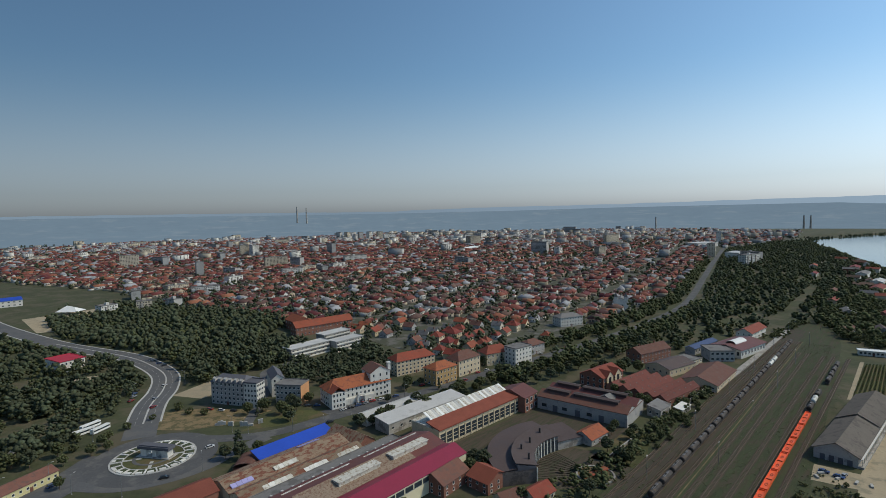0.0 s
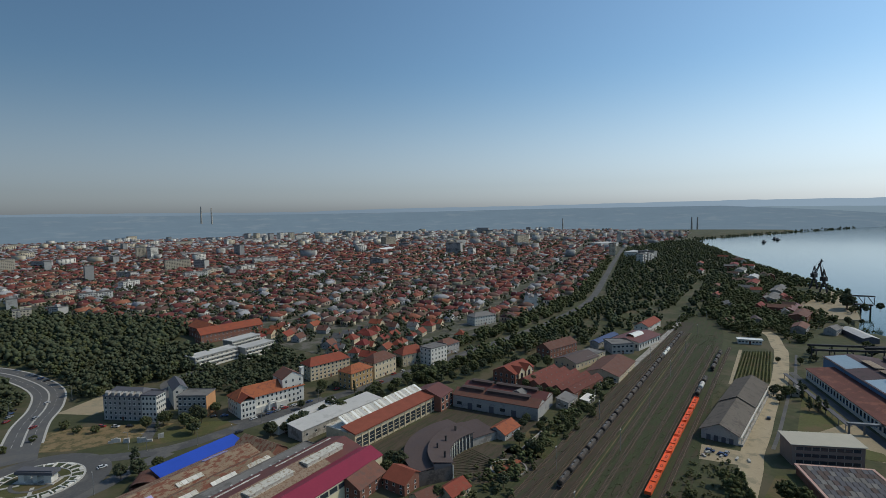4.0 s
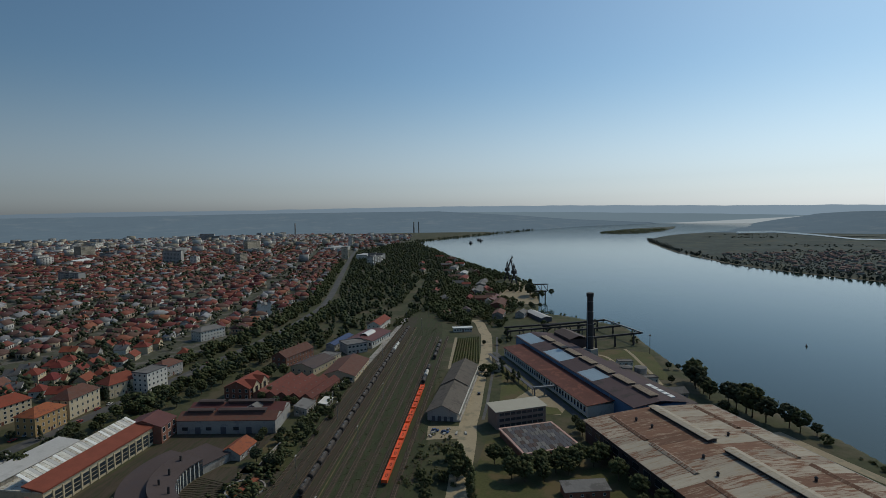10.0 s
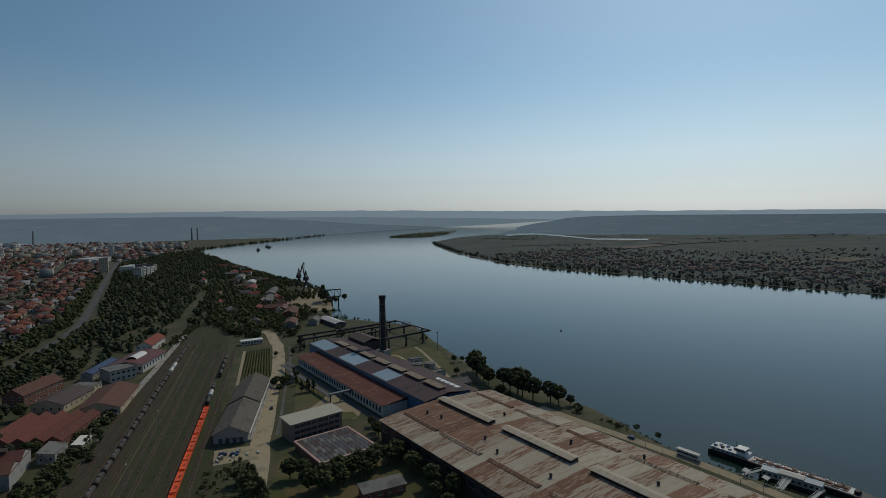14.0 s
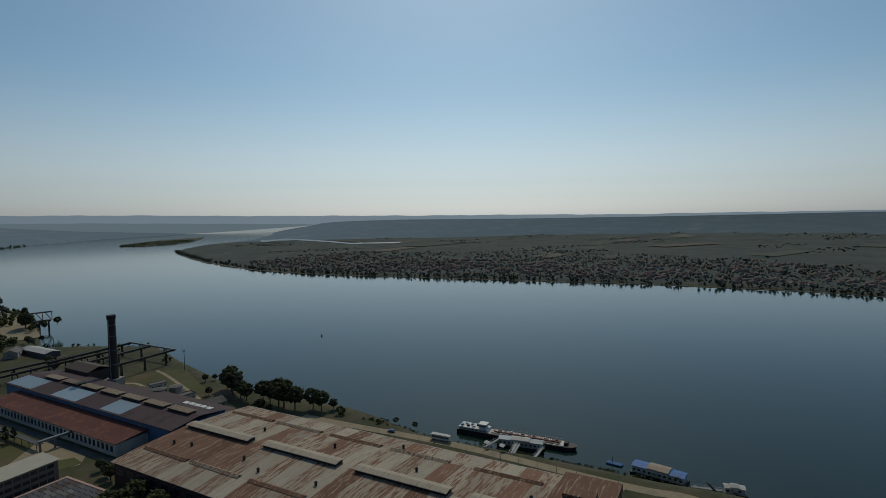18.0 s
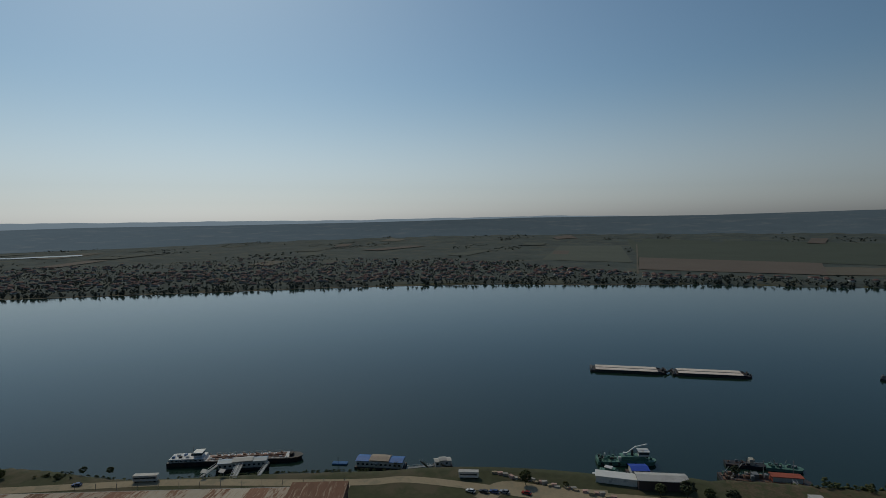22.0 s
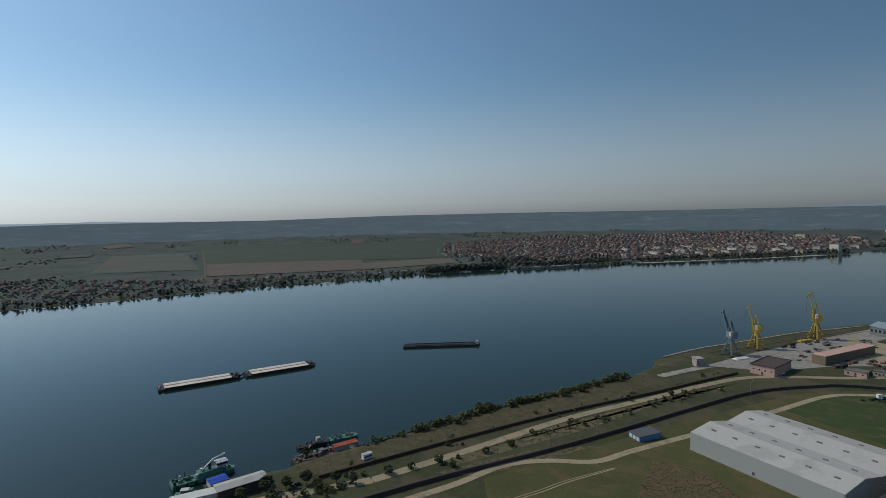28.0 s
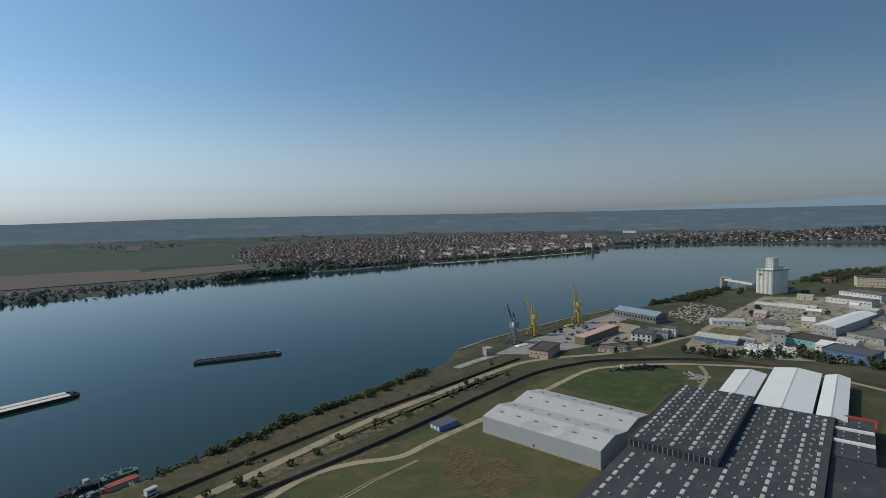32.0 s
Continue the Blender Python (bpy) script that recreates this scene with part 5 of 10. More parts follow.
# ---------------------------------------------------------------- trees of the town side
def clear(P, gap=9.0):
    for line, g in ((BOULEVARD, 8), (HILL_ROAD, 13), (LOW_ROAD, 12), (BYPASS, 6), (SIDE_LANE, 4.5)):
        P = P[away(smooth_line(line), P[:, 0], P[:, 1]) > g]
    P = P[np.hypot(P[:, 0] - RX, P[:, 1] - RY) > 33]
    for x, y, r in ((-138, 340, 26), (-103, 337, 17), (-118, 358, 16), (-55, 335, 34), (-25, 392, 26), (-310, 425, 20), (-478, 672, 45), (-640, 740, 60), (-115, 442, 16), (-105, 470, 24), (-140, 525, 45), (-165, 362, 20), (-205, 294, 12), (-193, 228, 17), (-213, 207, 16), (-270, 390, 18)):
        P = P[np.hypot(P[:, 0] - x, P[:, 1] - y) > r]
    return P


W1 = [(-520, 700), (-491, 640), (-404, 540), (-300, 470), (-240, 418), (-212, 395), (-180, 375), (-150, 400), (-118, 440), (-130, 480), (-165, 560), (-197, 626), (-260, 650), (-350, 690), (-430, 740)]
W2 = [(-700, 680), (-439, 520), (-264, 425), (-222, 380), (-212, 330), (-196, 290), (-215, 245), (-300, 250), (-560, 480)]
P = clear(np.r_[fill(W1, 2700), fill([(-210, 520), (-150, 560), (-130, 470), (-150, 410), (-200, 400)], 220)])
woods("wood", "dense dark green wood on the slope below the town", P[::2], M_LEAF2, hh=(5, 13), wide=0.95)
woods("wood", "mid green trees of the wood below the town", P[1::4], M_LEAF, hh=(3, 10), wide=1.0)
woods("wood", "pale green trees of the wood below the town", P[3::4], M_LEAF3, hh=(3, 8), wide=1.0)
P = clear(fill(W2, 2300))
P = P[(np.sin(P[:, 0] / 22) * np.sin(P[:, 1] / 27) > -0.8)]
woods("wood", "dense green wood beside the curving road", P[::2], M_LEAF2, hh=(5, 12), wide=1.0)
woods("wood", "loose green trees and scrub beside the curving road", P[1::2], M_LEAF, hh=(3, 8), wide=1.1)
for x, y, tn, L in ((-136, 299, 10, 6), (-128, 298.5, -8, 3), (-121, 297.5, 4, 8), (-112, 301, 20, 3)):
    ob = thing("ruined_wall", x, y, 0, tn, "broken pale stone wall on the lawn by the roundabout", "wall", "ruins by the road")
    for k in range(int(L / 1.5)):
        part("stone", Shape().box(k * 1.5, -0.5, -0.2, k * 1.5 + 1.4, 0.5, rng.uniform(0.8, 3.2)), M_KERB, ob)
P = np.repeat(np.c_[PX, PY], 5, 0) + rng.normal(0, 9, (len(PX) * 5, 2))
P = P[(rng.uniform(0, 1, len(P)) < np.where(np.hypot(P[:, 0], P[:, 1]) < 1100, 0.9, np.where(np.hypot(P[:, 0], P[:, 1]) < 1700, 0.42, 0.24)) * np.clip(0.75 + 0.5 * np.sin(P[:, 0] / 130) * np.sin(P[:, 1] / 170), 0.2, 1))]
RR = np.hypot(P[:, 0], P[:, 1])
woods("garden_trees", "green garden trees between the houses of the town", P[RR < 1100], M_LEAF2, FAR_BUSH, (4.5, 9.5), 1.0)
woods("garden_trees", "green garden trees in the far streets of the town", P[(RR >= 1100) & (RR < 2300)], M_LEAF2, TUFTS, (6, 11), 1.2)
P = fill(TOWN, 2600)
P = P[(np.sin(P[:, 0] / 95 + 2) * np.sin(P[:, 1] / 120) > 0.45)]
woods("park_trees", "clusters of dark trees in parks of the town", clear(P), M_LEAF2, FAR_TREES, (8, 14))
W3 = [(70, 425), (128, 462), (206, 535), (303, 650), (430, 870), (549, 1085), (700, 1380), (1000, 1640), (1120, 1660), (900, 1250), (760, 980), (640, 780), (530, 690), (420, 600), (345, 520), (300, 510), (240, 470), (195, 440), (150, 425), (100, 410)]
P = fill(W3, 3400)
P = P[(away(BOULEVARD, P[:, 0], P[:, 1]) > 9) & (away([(295, 490), (405, 620), (520, 760)], P[:, 0], P[:, 1]) > 6)]
woods("wood", "broad belt of dense green trees along the railway", P[::2], M_LEAF2, hh=(5, 12), wide=0.95)
woods("wood", "paler green trees of the belt along the railway", P[1::2], M_LEAF, hh=(4, 10), wide=1.0)
W4 = [(345, 505), (420, 590), (540, 690), (650, 780), (760, 960), (900, 1230), (1050, 1500), (1040, 1440), (880, 1150), (755, 890), (695, 750), (640, 640), (560, 560), (500, 505), (455, 470), (400, 455), (350, 455)]
P = fill(W4, 900)
woods("wood", "green trees and gardens above the river bank", P[(np.sin(P[:, 0] / 30) * np.sin(P[:, 1] / 37) > -0.45)], M_LEAF, hh=(5, 11))
W5 = [(-138, 368), (-60, 362), (-40, 402), (-50, 440), (-90, 505), (-112, 490), (-98, 440), (-128, 425)]
woods("wood", "green trees between the flats and the school", clear(np.r_[fill(W5, 260), fill([(5, 398), (60, 425), (100, 480), (60, 470), (10, 425)], 110), fill([(-160, 440), (-135, 425), (-120, 470), (-150, 500)], 80)]), M_LEAF2, hh=(5, 9))
for i, (x, y) in enumerate(clear(np.r_[along([(-92, 292), (-20, 352), (60, 425)], 26, 2.0) + (-7, 9), along([(-80, 280), (-10, 345), (62, 408)], 44, 3.2) + (9, -9), along([(-128, 318), (-85, 322)], 8, 3)])):
    if x < -52 and y < 291:
        continue
    tree("abgb"[i % 4], x, y, rng.uniform(5.5, 10))
P = np.r_[along([(40, 410), (128, 486), (208, 563), (295, 673), (420, 892), (549, 1122)], 620, 6.0) + (-9, 7), along([(30, 375), (128, 455), (208, 535), (300, 650)], 260, 5.0) + (9, -6)]
P = P[(away(smooth_line(BOULEVARD), P[:, 0], P[:, 1]) > 6.5) & (np.hypot(P[:, 0] - 60, P[:, 1] - 412) > 16)]
woods("roadside_trees", "green trees lining both sides of the boulevard", P, M_LEAF, hh=(5, 10))
for x, y, h, k in ((-108, 262, 13, "c"), (-112, 256, 8, "b"), (-104, 255, 9, "b"), (-98, 262, 7, "a"), (-123, 315, 8, "a"), (-116, 312, 7, "d"), (-95, 320, 9, "b"), (-90, 331, 8, "a"), (-100, 326, 9, "b"), (-170, 325, 6, "f"), (-178, 310, 4, "f"),
                   (-160, 318, 5, "f"), (-150, 316, 5, "f"), (-185, 296, 5, "f"), (-200, 262, 8, "a"), (-205, 250, 9, "b"), (-190, 252, 6, "g"), (-178, 268, 6, "g"), (-183, 262, 7, "a"), (-215, 232, 9, "a"), (-214, 250, 8, "g"), (-185, 274, 7, "a"),
                   (-186, 281, 6, "g"), (-225, 240, 8, "a"), (-207, 275, 7, "b"), (-214, 282, 8, "b"), (-196, 268, 5, "f"), (-176, 230, 6, "a"), (-40, 330, 6, "b"), (-30, 352, 7, "b"), (-8, 354, 8, "d"), (-4, 372, 9, "d"), (26, 398, 9, "d"), (40, 412, 10, "d")):
    tree(k, x, y, h)

# ---------------------------------------------------------------- railway yard
EX, EY = 0.658, 0.753


def rail(s, n):
    """A place in the yard: s along the tracks, n to their right."""
    return 81.3 + EX * s + EY * n, 213 + EY * s - EX * n


RA = math.degrees(math.atan2(EY, EX))
patch("ground", [rail(-150, -19), rail(330, -18), rail(420, -6), rail(470, 4), rail(420, 22), rail(330, 34), rail(60, 48), rail(-150, 46)], M_YARD, 0.04, "weedy brown green rail yard")
patch("ground", [rail(-150, -17), rail(380, -12), rail(380, 3), rail(-150, 8)], M_BALL, 0.07, "brown oily ballast under the tracks")
for n, bal in ((-14.5, 0), (-9.5, 0), (-4.7, 0), (0, 0), (5.2, 0), (10.5, 1), (16, 1), (22, 1), (28, 1), (37.5, 1)):
    ob = thing("railway_track", *rail(-140, n), 0, RA + (-0.6 if n > 20 else 0), "rusty railway track on weedy ballast", "railway track", "tracks of the yard")
    ll = 470 if n < 8 else 430
    if bal:
        part("ballast", Shape().box(0, -1.5, -0.2, ll, 1.5, 0.09), M_BALL, ob)
    for r in (-0.75, 0.75):
        part("rail", Shape().box(0, r - 0.08, 0.07, ll, r + 0.08, 0.27), M_RAIL, ob)
    tagged(part("sleepers", scatter("sleepers", [Shape().box(-0.14, -1.3, -0.05, 0.14, 1.3, 0.12)], [(k, 0, 0.02, 0, 1, 1, 1) for k in np.arange(0.5, ll, 1.3)], M_BARK), None, ob), kind="stuff")
strip("path", [rail(-140, 7.6), rail(120, 7.8), rail(330, 7)], 0.5, M_DRY, 0.1, "pale cable trench running beside the tracks", "path", False)
for k in range(13):
    x, y = rail(-20 + 34 * k, -7.2 if k % 2 else 13)
    ob = thing("mast", x, y, 0, RA, "thin grey railway lighting mast", "mast", "masts of the yard")
    part("pole", Shape().tube((0, 0, -0.2), (0, 0, 11), 0.14, 0.09, 6), M_STEEL, ob)
    part("lamp_head", Shape().box(-0.7, -0.2, 10.8, 0.7, 0.2, 11.05), M_LIGHTR, ob)

M_TANK = mat("grimy black tank", (0.05, 0.042, 0.038), 0.4, 0.4, 2, 0.7, second=(0.10, 0.07, 0.05), cover=0.3)
M_TANKW = mat("dusty white tank", (0.55, 0.54, 0.50), 0.2, 0.4, 2, 0.6)
M_ORA = mat("bright orange wagon paint", (0.78, 0.115, 0.03), 0.15, 0.3, 2, 0.55)
M_ORAD = mat("dark red brown wagon lining", (0.28, 0.05, 0.025), 0.3, 0.5, 3, 0.8)


def bogie():
    sh = Shape()
    for x in (-0.9, 0.9):
        for y in (-0.75, 0.75):
            sh.tube((x, y - 0.07, 0.48), (x, y + 0.07, 0.48), 0.46, n=10)
        sh.tube((x, -0.75, 0.48), (x, 0.75, 0.48), 0.08, n=6)
    sh.box(-1.4, -1.0, 0.4, 1.4, -0.9, 0.75).box(-1.4, 0.9, 0.4, 1.4, 1.0, 0.75)
    return sh


BOG = bogie().mesh("bogie", M_DARKS)


def tank_wagon(mt, label, name="tank_wagon"):
    ob = thing(name, 0, 0, -300, 0, label, "wagon", "wagons of the long train")
    sh = Shape()
    P = 14
    prof = [(-5.4, 0.6), (-5.2, 1.15), (-4.9, 1.35), (4.9, 1.35), (5.2, 1.15), (5.4, 0.6)]
    for (x0, r0), (x1, r1) in zip(prof, prof[1:]):
        sh.tube((x0, 0, 2.55), (x1, 0, 2.55), r0, r1, P, caps=False)
    sh.tube((-5.41, 0, 2.55), (-5.4, 0, 2.55), 0.6, 0.6, P).tube((5.4, 0, 2.55), (5.41, 0, 2.55), 0.6, 0.6, P)
    part("tank", sh, mt, ob)
    part("dome", Shape().tube((0, 0, 3.7), (0, 0, 4.3), 0.55, 0.5, 10), mt, ob)
    part("walkway", Shape().box(-3, -0.4, 3.93, 3, -0.2, 4.0).box(-3, 0.2, 3.93, 3, 0.4, 4.0), M_STEEL, ob)
    part("underframe", Shape().box(-6.1, -1.2, 0.95, 6.1, 1.2, 1.25), M_DARKS, ob)
    for x in (-4.1, 4.1):
        part("bogie", BOG, None, ob, at=pose(x, 0, 0.27))
    return ob


w_dark = tank_wagon(M_TANK, "grimy black railway tank wagon on the track")
w_white = tank_wagon(M_TANKW, "dusty white railway tank wagon on the track")
used = set()
for k in range(25):
    src = w_white if k in (18, 19) else w_dark
    m = pose(*rail(4 + 12.9 * k, 0), 0, 0, 0, RA)
    if src in used:
        copy_thing(src, m)
    else:
        src.matrix_basis = m
        used.add(src)
# orange open wagons
OX, OY = 113.0, 198.0
OA = math.degrees(math.atan2(98, 88))
OL = 21.9
wag = thing("open_wagon", 0, 0, 0, 0, "bright orange open railway wagon with two round bays", "wagon", "orange wagons")
part("body", Shape().box(-10.4, -1.4, 1.3, 10.4, -1.2, 2.7).box(-10.4, 1.2, 1.3, 10.4, 1.4, 2.7).box(-10.4, -1.2, 1.3, -10.1, 1.2, 2.7).box(10.1, -1.2, 1.3, 10.4, 1.2, 2.7).box(-10.1, -1.2, 1.3, 10.1, 1.2, 2.25), M_ORA, wag)
for x in (-5.2, 5.2):
    sh = ring(0.35, 0.6, 2.25, 2.36, 14)
    sh.v = [(x + a * 2.4, b, c) for a, b, c in sh.v]
    part("bay_rim", sh, M_ORAD, wag)
part("cross_beam", Shape().box(-0.15, -1.2, 2.25, 0.15, 1.2, 2.6), M_ORAD, wag)
part("underframe", Shape().box(-10.7, -1.2, 0.9, 10.7, 1.2, 1.3), M_DARKS, wag)
for x in (-7.5, 7.5):
    part("bogie", BOG, None, wag, at=pose(x, 0, 0.27))
for k in range(6):
    m = pose(OX + (k + 0.5) * OL * 0.668, OY + (k + 0.5) * OL * 0.744, 0, 0, 0, OA)
    if k:
        copy_thing(wag, m)
    else:
        wag.matrix_basis = m
for k in range(7):
    d = 133 + 9 + 14.5 * k + (22 if k > 2 else 0)
    m = pose(OX + d * 0.665, OY + d * 0.747 - (0 if k < 3 else 2), 0, 0, 0, OA)
    copy_thing(w_white if k == 1 else w_dark, m)

# boundary wall and platform
for a, b, h, t, mt, lab in (((128, 301), (162, 337), 3.0, 0.6, M_CONC, "weathered concrete wall beside the tracks"), ((162, 337), (196, 375), 2.6, 0.6, M_CONC, "pale concrete wall beside the tracks")):
    ob = part("wall", Shape().beam((*a, h / 2 - 0.2), (*b, h / 2 - 0.2), t, 0, h), mt, None)
    tagged(ob, lab, "wall", kind="structure")
strip("platform", [(166, 336), (230, 404), (296, 476), (318, 500)], 4.0, M_CONC, 0.9, "long pale station platform beside the tracks", "platform", False)
# a short concrete wall, drawn as a narrow raised strip
strip("path", [(75, 249), (95.5, 271.5)], 0.7, M_CONC, 1.8, "short pale concrete wall", "path", False)

# ---------------------------------------------------------------- railway works: long halls
HX, HY, HT = -79.0, 200.0, 49.0
_c, _s = math.cos(radians(HT)), math.sin(radians(HT))


def works(u, v):
    return HX + u * _c - v * _s, HY + u * _s + v * _c


def hall(name, u, v, L, D, h, label, wall, roof, kind="gable", rise=2.5, bays=0, **kw):
    return building(name, *works(u, v), HT, L, D, h, label, "hall", wall, roof, kind, rise, kw.pop("over", 0.4), kw.pop("storeys", 1), bays, kw.pop("win", (1.8, 2.2)), kw.pop("faces", "fr"), door=False, **kw)


def skylight(ob, x0, x1, y0, y1, z, mt, n=12, tilt=0.5):
    """A row of roof light panels under one thing, each a part."""
    w = (x1 - x0) / n
    for k in range(n):
        a, b = x0 + k * w + 0.06, x0 + (k + 1) * w - 0.06
        dz = 0.04 * (k % 3)
        sh = Shape().solid([(a, y0, z), (b, y0, z), (b, y1, z + tilt), (a, y1, z + tilt), (a, y0, z + 0.3 + dz), (b, y0, z + 0.3 + dz), (b, y1, z + tilt + 0.3 + dz), (a, y1, z + tilt + 0.3 + dz)],
                           [(4, 5, 6, 7), (0, 1, 5, 4), (1, 2, 6, 5), (2, 3, 7, 6), (3, 0, 4, 7)])
        part("roof_light", sh, mt[k % len(mt)] if isinstance(mt, list) else mt, ob)


M_CORR = mat("dirty pale corrugated sheet", (0.52, 0.50, 0.44), 0.35, 0.4, 3, 0.8, second=(0.30, 0.24, 0.17), cover=0.35)
M_LILAC = mat("faded lilac sheet", (0.34, 0.32, 0.55), 0.15, 0.3, 2, 0.7)
hall("works_hall", 24.8, 36, 42, 7.8, 5.8, "long works hall with bright blue metal roof", M_BRICK, M_BLUE, "mono", 2.0, 10)
o = hall("works_hall", 62.6, 11, 11, 25, 6, "brown gabled works shed with patched roof", M_BRICK, M_RUST, "gabley", 3.5, 3)
hall("works_hall", -40, 22, 38, 15, 7, "works hall with rust red sheet roof", M_BRICK, mat("rust red roof sheet", (0.20, 0.06, 0.04), 0.3, 0.2, 2), "gable", 3.0, 6)
o = hall("works_hall", 0, 17, 62, 17, 6.5, "old works hall with patched rusty roof and skylights", M_CREAM, M_RUST, "gable", 2.6, 14)
skylight(o, 2, 12, 1.2, 3.4, 7.2, [M_LILAC], 4, 0.9)
skylight(o, 22, 34, 1.2, 3.4, 7.2, [M_CORR, M_WHITE], 5, 0.9)
skylight(o, 40, 52, 10.2, 13.0, 8.9, [M_LILAC], 5, -0.9)
o = hall("works_hall", 0, 5.5, 62, 11, 6.5, "old works hall with rusty brown roof sheets", M_CREAM, M_RUST, "gable", 2.4, 14)
skylight(o, 10, 24, 1.2, 3.4, 7.1, [M_CORR, M_WHITE], 5, 0.9)
skylight(o, 30, 42, 1.0, 3.0, 7.1, [M_WHITE], 5, 0.9)
skylight(o, 48, 60, 1.0, 3.0, 7.1, [M_CORR], 5, 0.9)
o = hall("works_hall", -4, -2, 84, 7, 7.4, "narrow grey flat-roofed works gallery", M_CONC, M_GREYR, "flat", 0.4, 0)
for k in range(16):
    part("roof_vent", Shape().box(2 + k * 5, 0.6, 7.6, 2.9 + k * 5, 1.5, 8.3), M_LIGHTR, o)
o = hall("works_hall", -6, -24, 94, 22, 8.2, "large works hall with maroon roof and raised roof lights", M_CONC, M_MAROON, "gable", 3.0, 10)
skylight(o, 16, 50, 13.4, 18.5, 9.2, [M_CORR, M_WHITE, M_CORR, M_LIGHTR], 22, 0.1)
skylight(o, 58, 92, 13.4, 18.5, 9.2, [M_CORR, M_CORR, M_LIGHTR], 22, 0.1)
for x0 in (34, 64):
    part("roof_lantern", Shape().box(x0, 4.5, 9, x0 + 22, 8.5, 11.6).box(x0 - 0.4, 4.0, 11.6, x0 + 22.4, 9.0, 11.85), M_CORR, o)
part("bare_roof_panel", Shape().solid([(16, 0.6, 8.80), (74, 0.6, 8.80), (74, 10.6, 11.53), (16, 10.6, 11.53), (16, 0.6, 8.2), (74, 0.6, 8.2), (74, 10.6, 10.6), (16, 10.6, 10.6)], [(0, 1, 2, 3), (0, 4, 5, 1), (1, 5, 6, 2), (3, 2, 6, 7), (0, 3, 7, 4)]), mat("bare brown roof sheet", (0.27, 0.205, 0.15), 0.35, 0.6, 4, 0.9, second=(0.17, 0.10, 0.07), cover=0.4), o, "patch of stripped brown roof sheets")
o = hall("works_hall", 14, -38, 72, 14, 8.6, "works hall with crimson roof and pale yellow wall", mat("pale yellow sheet wall", (0.62, 0.57, 0.40), 0.15, 0.3, 2), M_CRIM, "gable", 2.8, 0)
for k in range(9):
    part("window", win_mesh(4.6, 2.2, M_STEEL), None, o, at=pose(4 + 5.2 * k, -0.012, 5.4))
ob = thing("works_shed", -101.6, 239, 0, 3, "small shed with brown barrel roof", "shed")
part("wall", Shape().box(0, 0, -0.2, 11, 12, 3.4), M_BRICK, ob)
sh = Shape()
for k in range(8):
    a0, a1 = math.pi * k / 8, math.pi * (k + 1) / 8
    p = [(5.5 - 5.9 * math.cos(a), y, 3.4 + 2.6 * math.sin(a)) for y in (-0.4, 12.4) for a in (a0, a1)]
    sh.solid(p + [(x, y, z - 0.2) for x, y, z in p], [(0, 1, 3, 2), (4, 6, 7, 5), (0, 4, 5, 1), (2, 3, 7, 6)])
part("roof", sh, M_BROWN, ob)

# hall with saw roof lights and a glazed front
o = building("works_hall", -6.5, 264, 45.5, 69, 21, 8.6, "long brick hall with white striped roof lights and red roof edge", "hall", M_CREAM, M_CORR, "flat", 0.3, 0.2, 1, 0, door=False)
part("edge_roof", Shape().solid([(-0.6, -0.8, 8.9), (69.6, -0.8, 8.9), (69.6, 9.0, 10.9), (-0.6, 9.0, 10.9), (-0.6, -0.8, 9.65), (69.6, -0.8, 9.65), (69.6, 9.0, 11.4), (-0.6, 9.0, 11.4)],
                                [(4, 5, 6, 7), (0, 3, 2, 1), (0, 1, 5, 4), (1, 2, 6, 5), (2, 3, 7, 6), (3, 0, 4, 7)]), M_RED, o, "red tiled lower roof")
skylight(o, 3, 66, 9.2, 15.0, 11.0, [M_WHITER, M_CORR, M_WHITE, M_LIGHTR, M_CORR], 36, 2.6)
for k in range(14):
    part("glazed_bay", Shape().box(0.6 + 4.8 * k, -0.1, 1.2, 4.4 + 4.8 * k, 0.05, 6.6), M_GLASS, o)
    part("pilaster", Shape().box(-0.2 + 4.8 * k, -0.35, -0.2, 0.5 + 4.8 * k, 0.05, 7.6), M_CREAM, o)
    for zz in (2.9, 4.7):
        part("glazing_bar", Shape().box(0.6 + 4.8 * k, -0.18, zz, 4.4 + 4.8 * k, -0.1, zz + 0.22), M_CREAM, o)
for x, y in ((20, 17.5), (48, 17), (60, 18)):
    part("roof_vent", Shape().box(x, y, 9.3, x + 1.6, y + 1.6, 10.8), M_DARKR, o)
building("works_hall", -34, 281, 45, 60, 12, 6, "low annex with pale sheet roof beside the long hall", "hall", M_CONC, M_LIGHTR, "mono", 1.2, 0.4, 1, 10, (1.6, 1.4), "f", door=False)
building("works_hall", -48, 293, 45, 44, 9, 5, "narrow pale roofed shed along the road trees", "shed", M_WHITE, M_LIGHTR, "gable", 1.5, 0.4, 1, 8, (1.4, 1.2), "fl", door=False)
building("works_hall", 43.3, 308, 52, 15, 20, 9, "dark red roofed brick hall joining two works halls", "hall", M_BRICK, M_MAROON, "gable", 3.5, 0.5, 2, 3, (2.6, 2.6), "fr", door=False)
o = building("works_hall", 52, 316.5, -37, 54, 28, 7.2, "wide twin-bay hall with brown red roofs and roof lanterns", "hall", M_GREYP, M_BROWN, "flat", 0.1, 0.2, 1, 0, door=False)
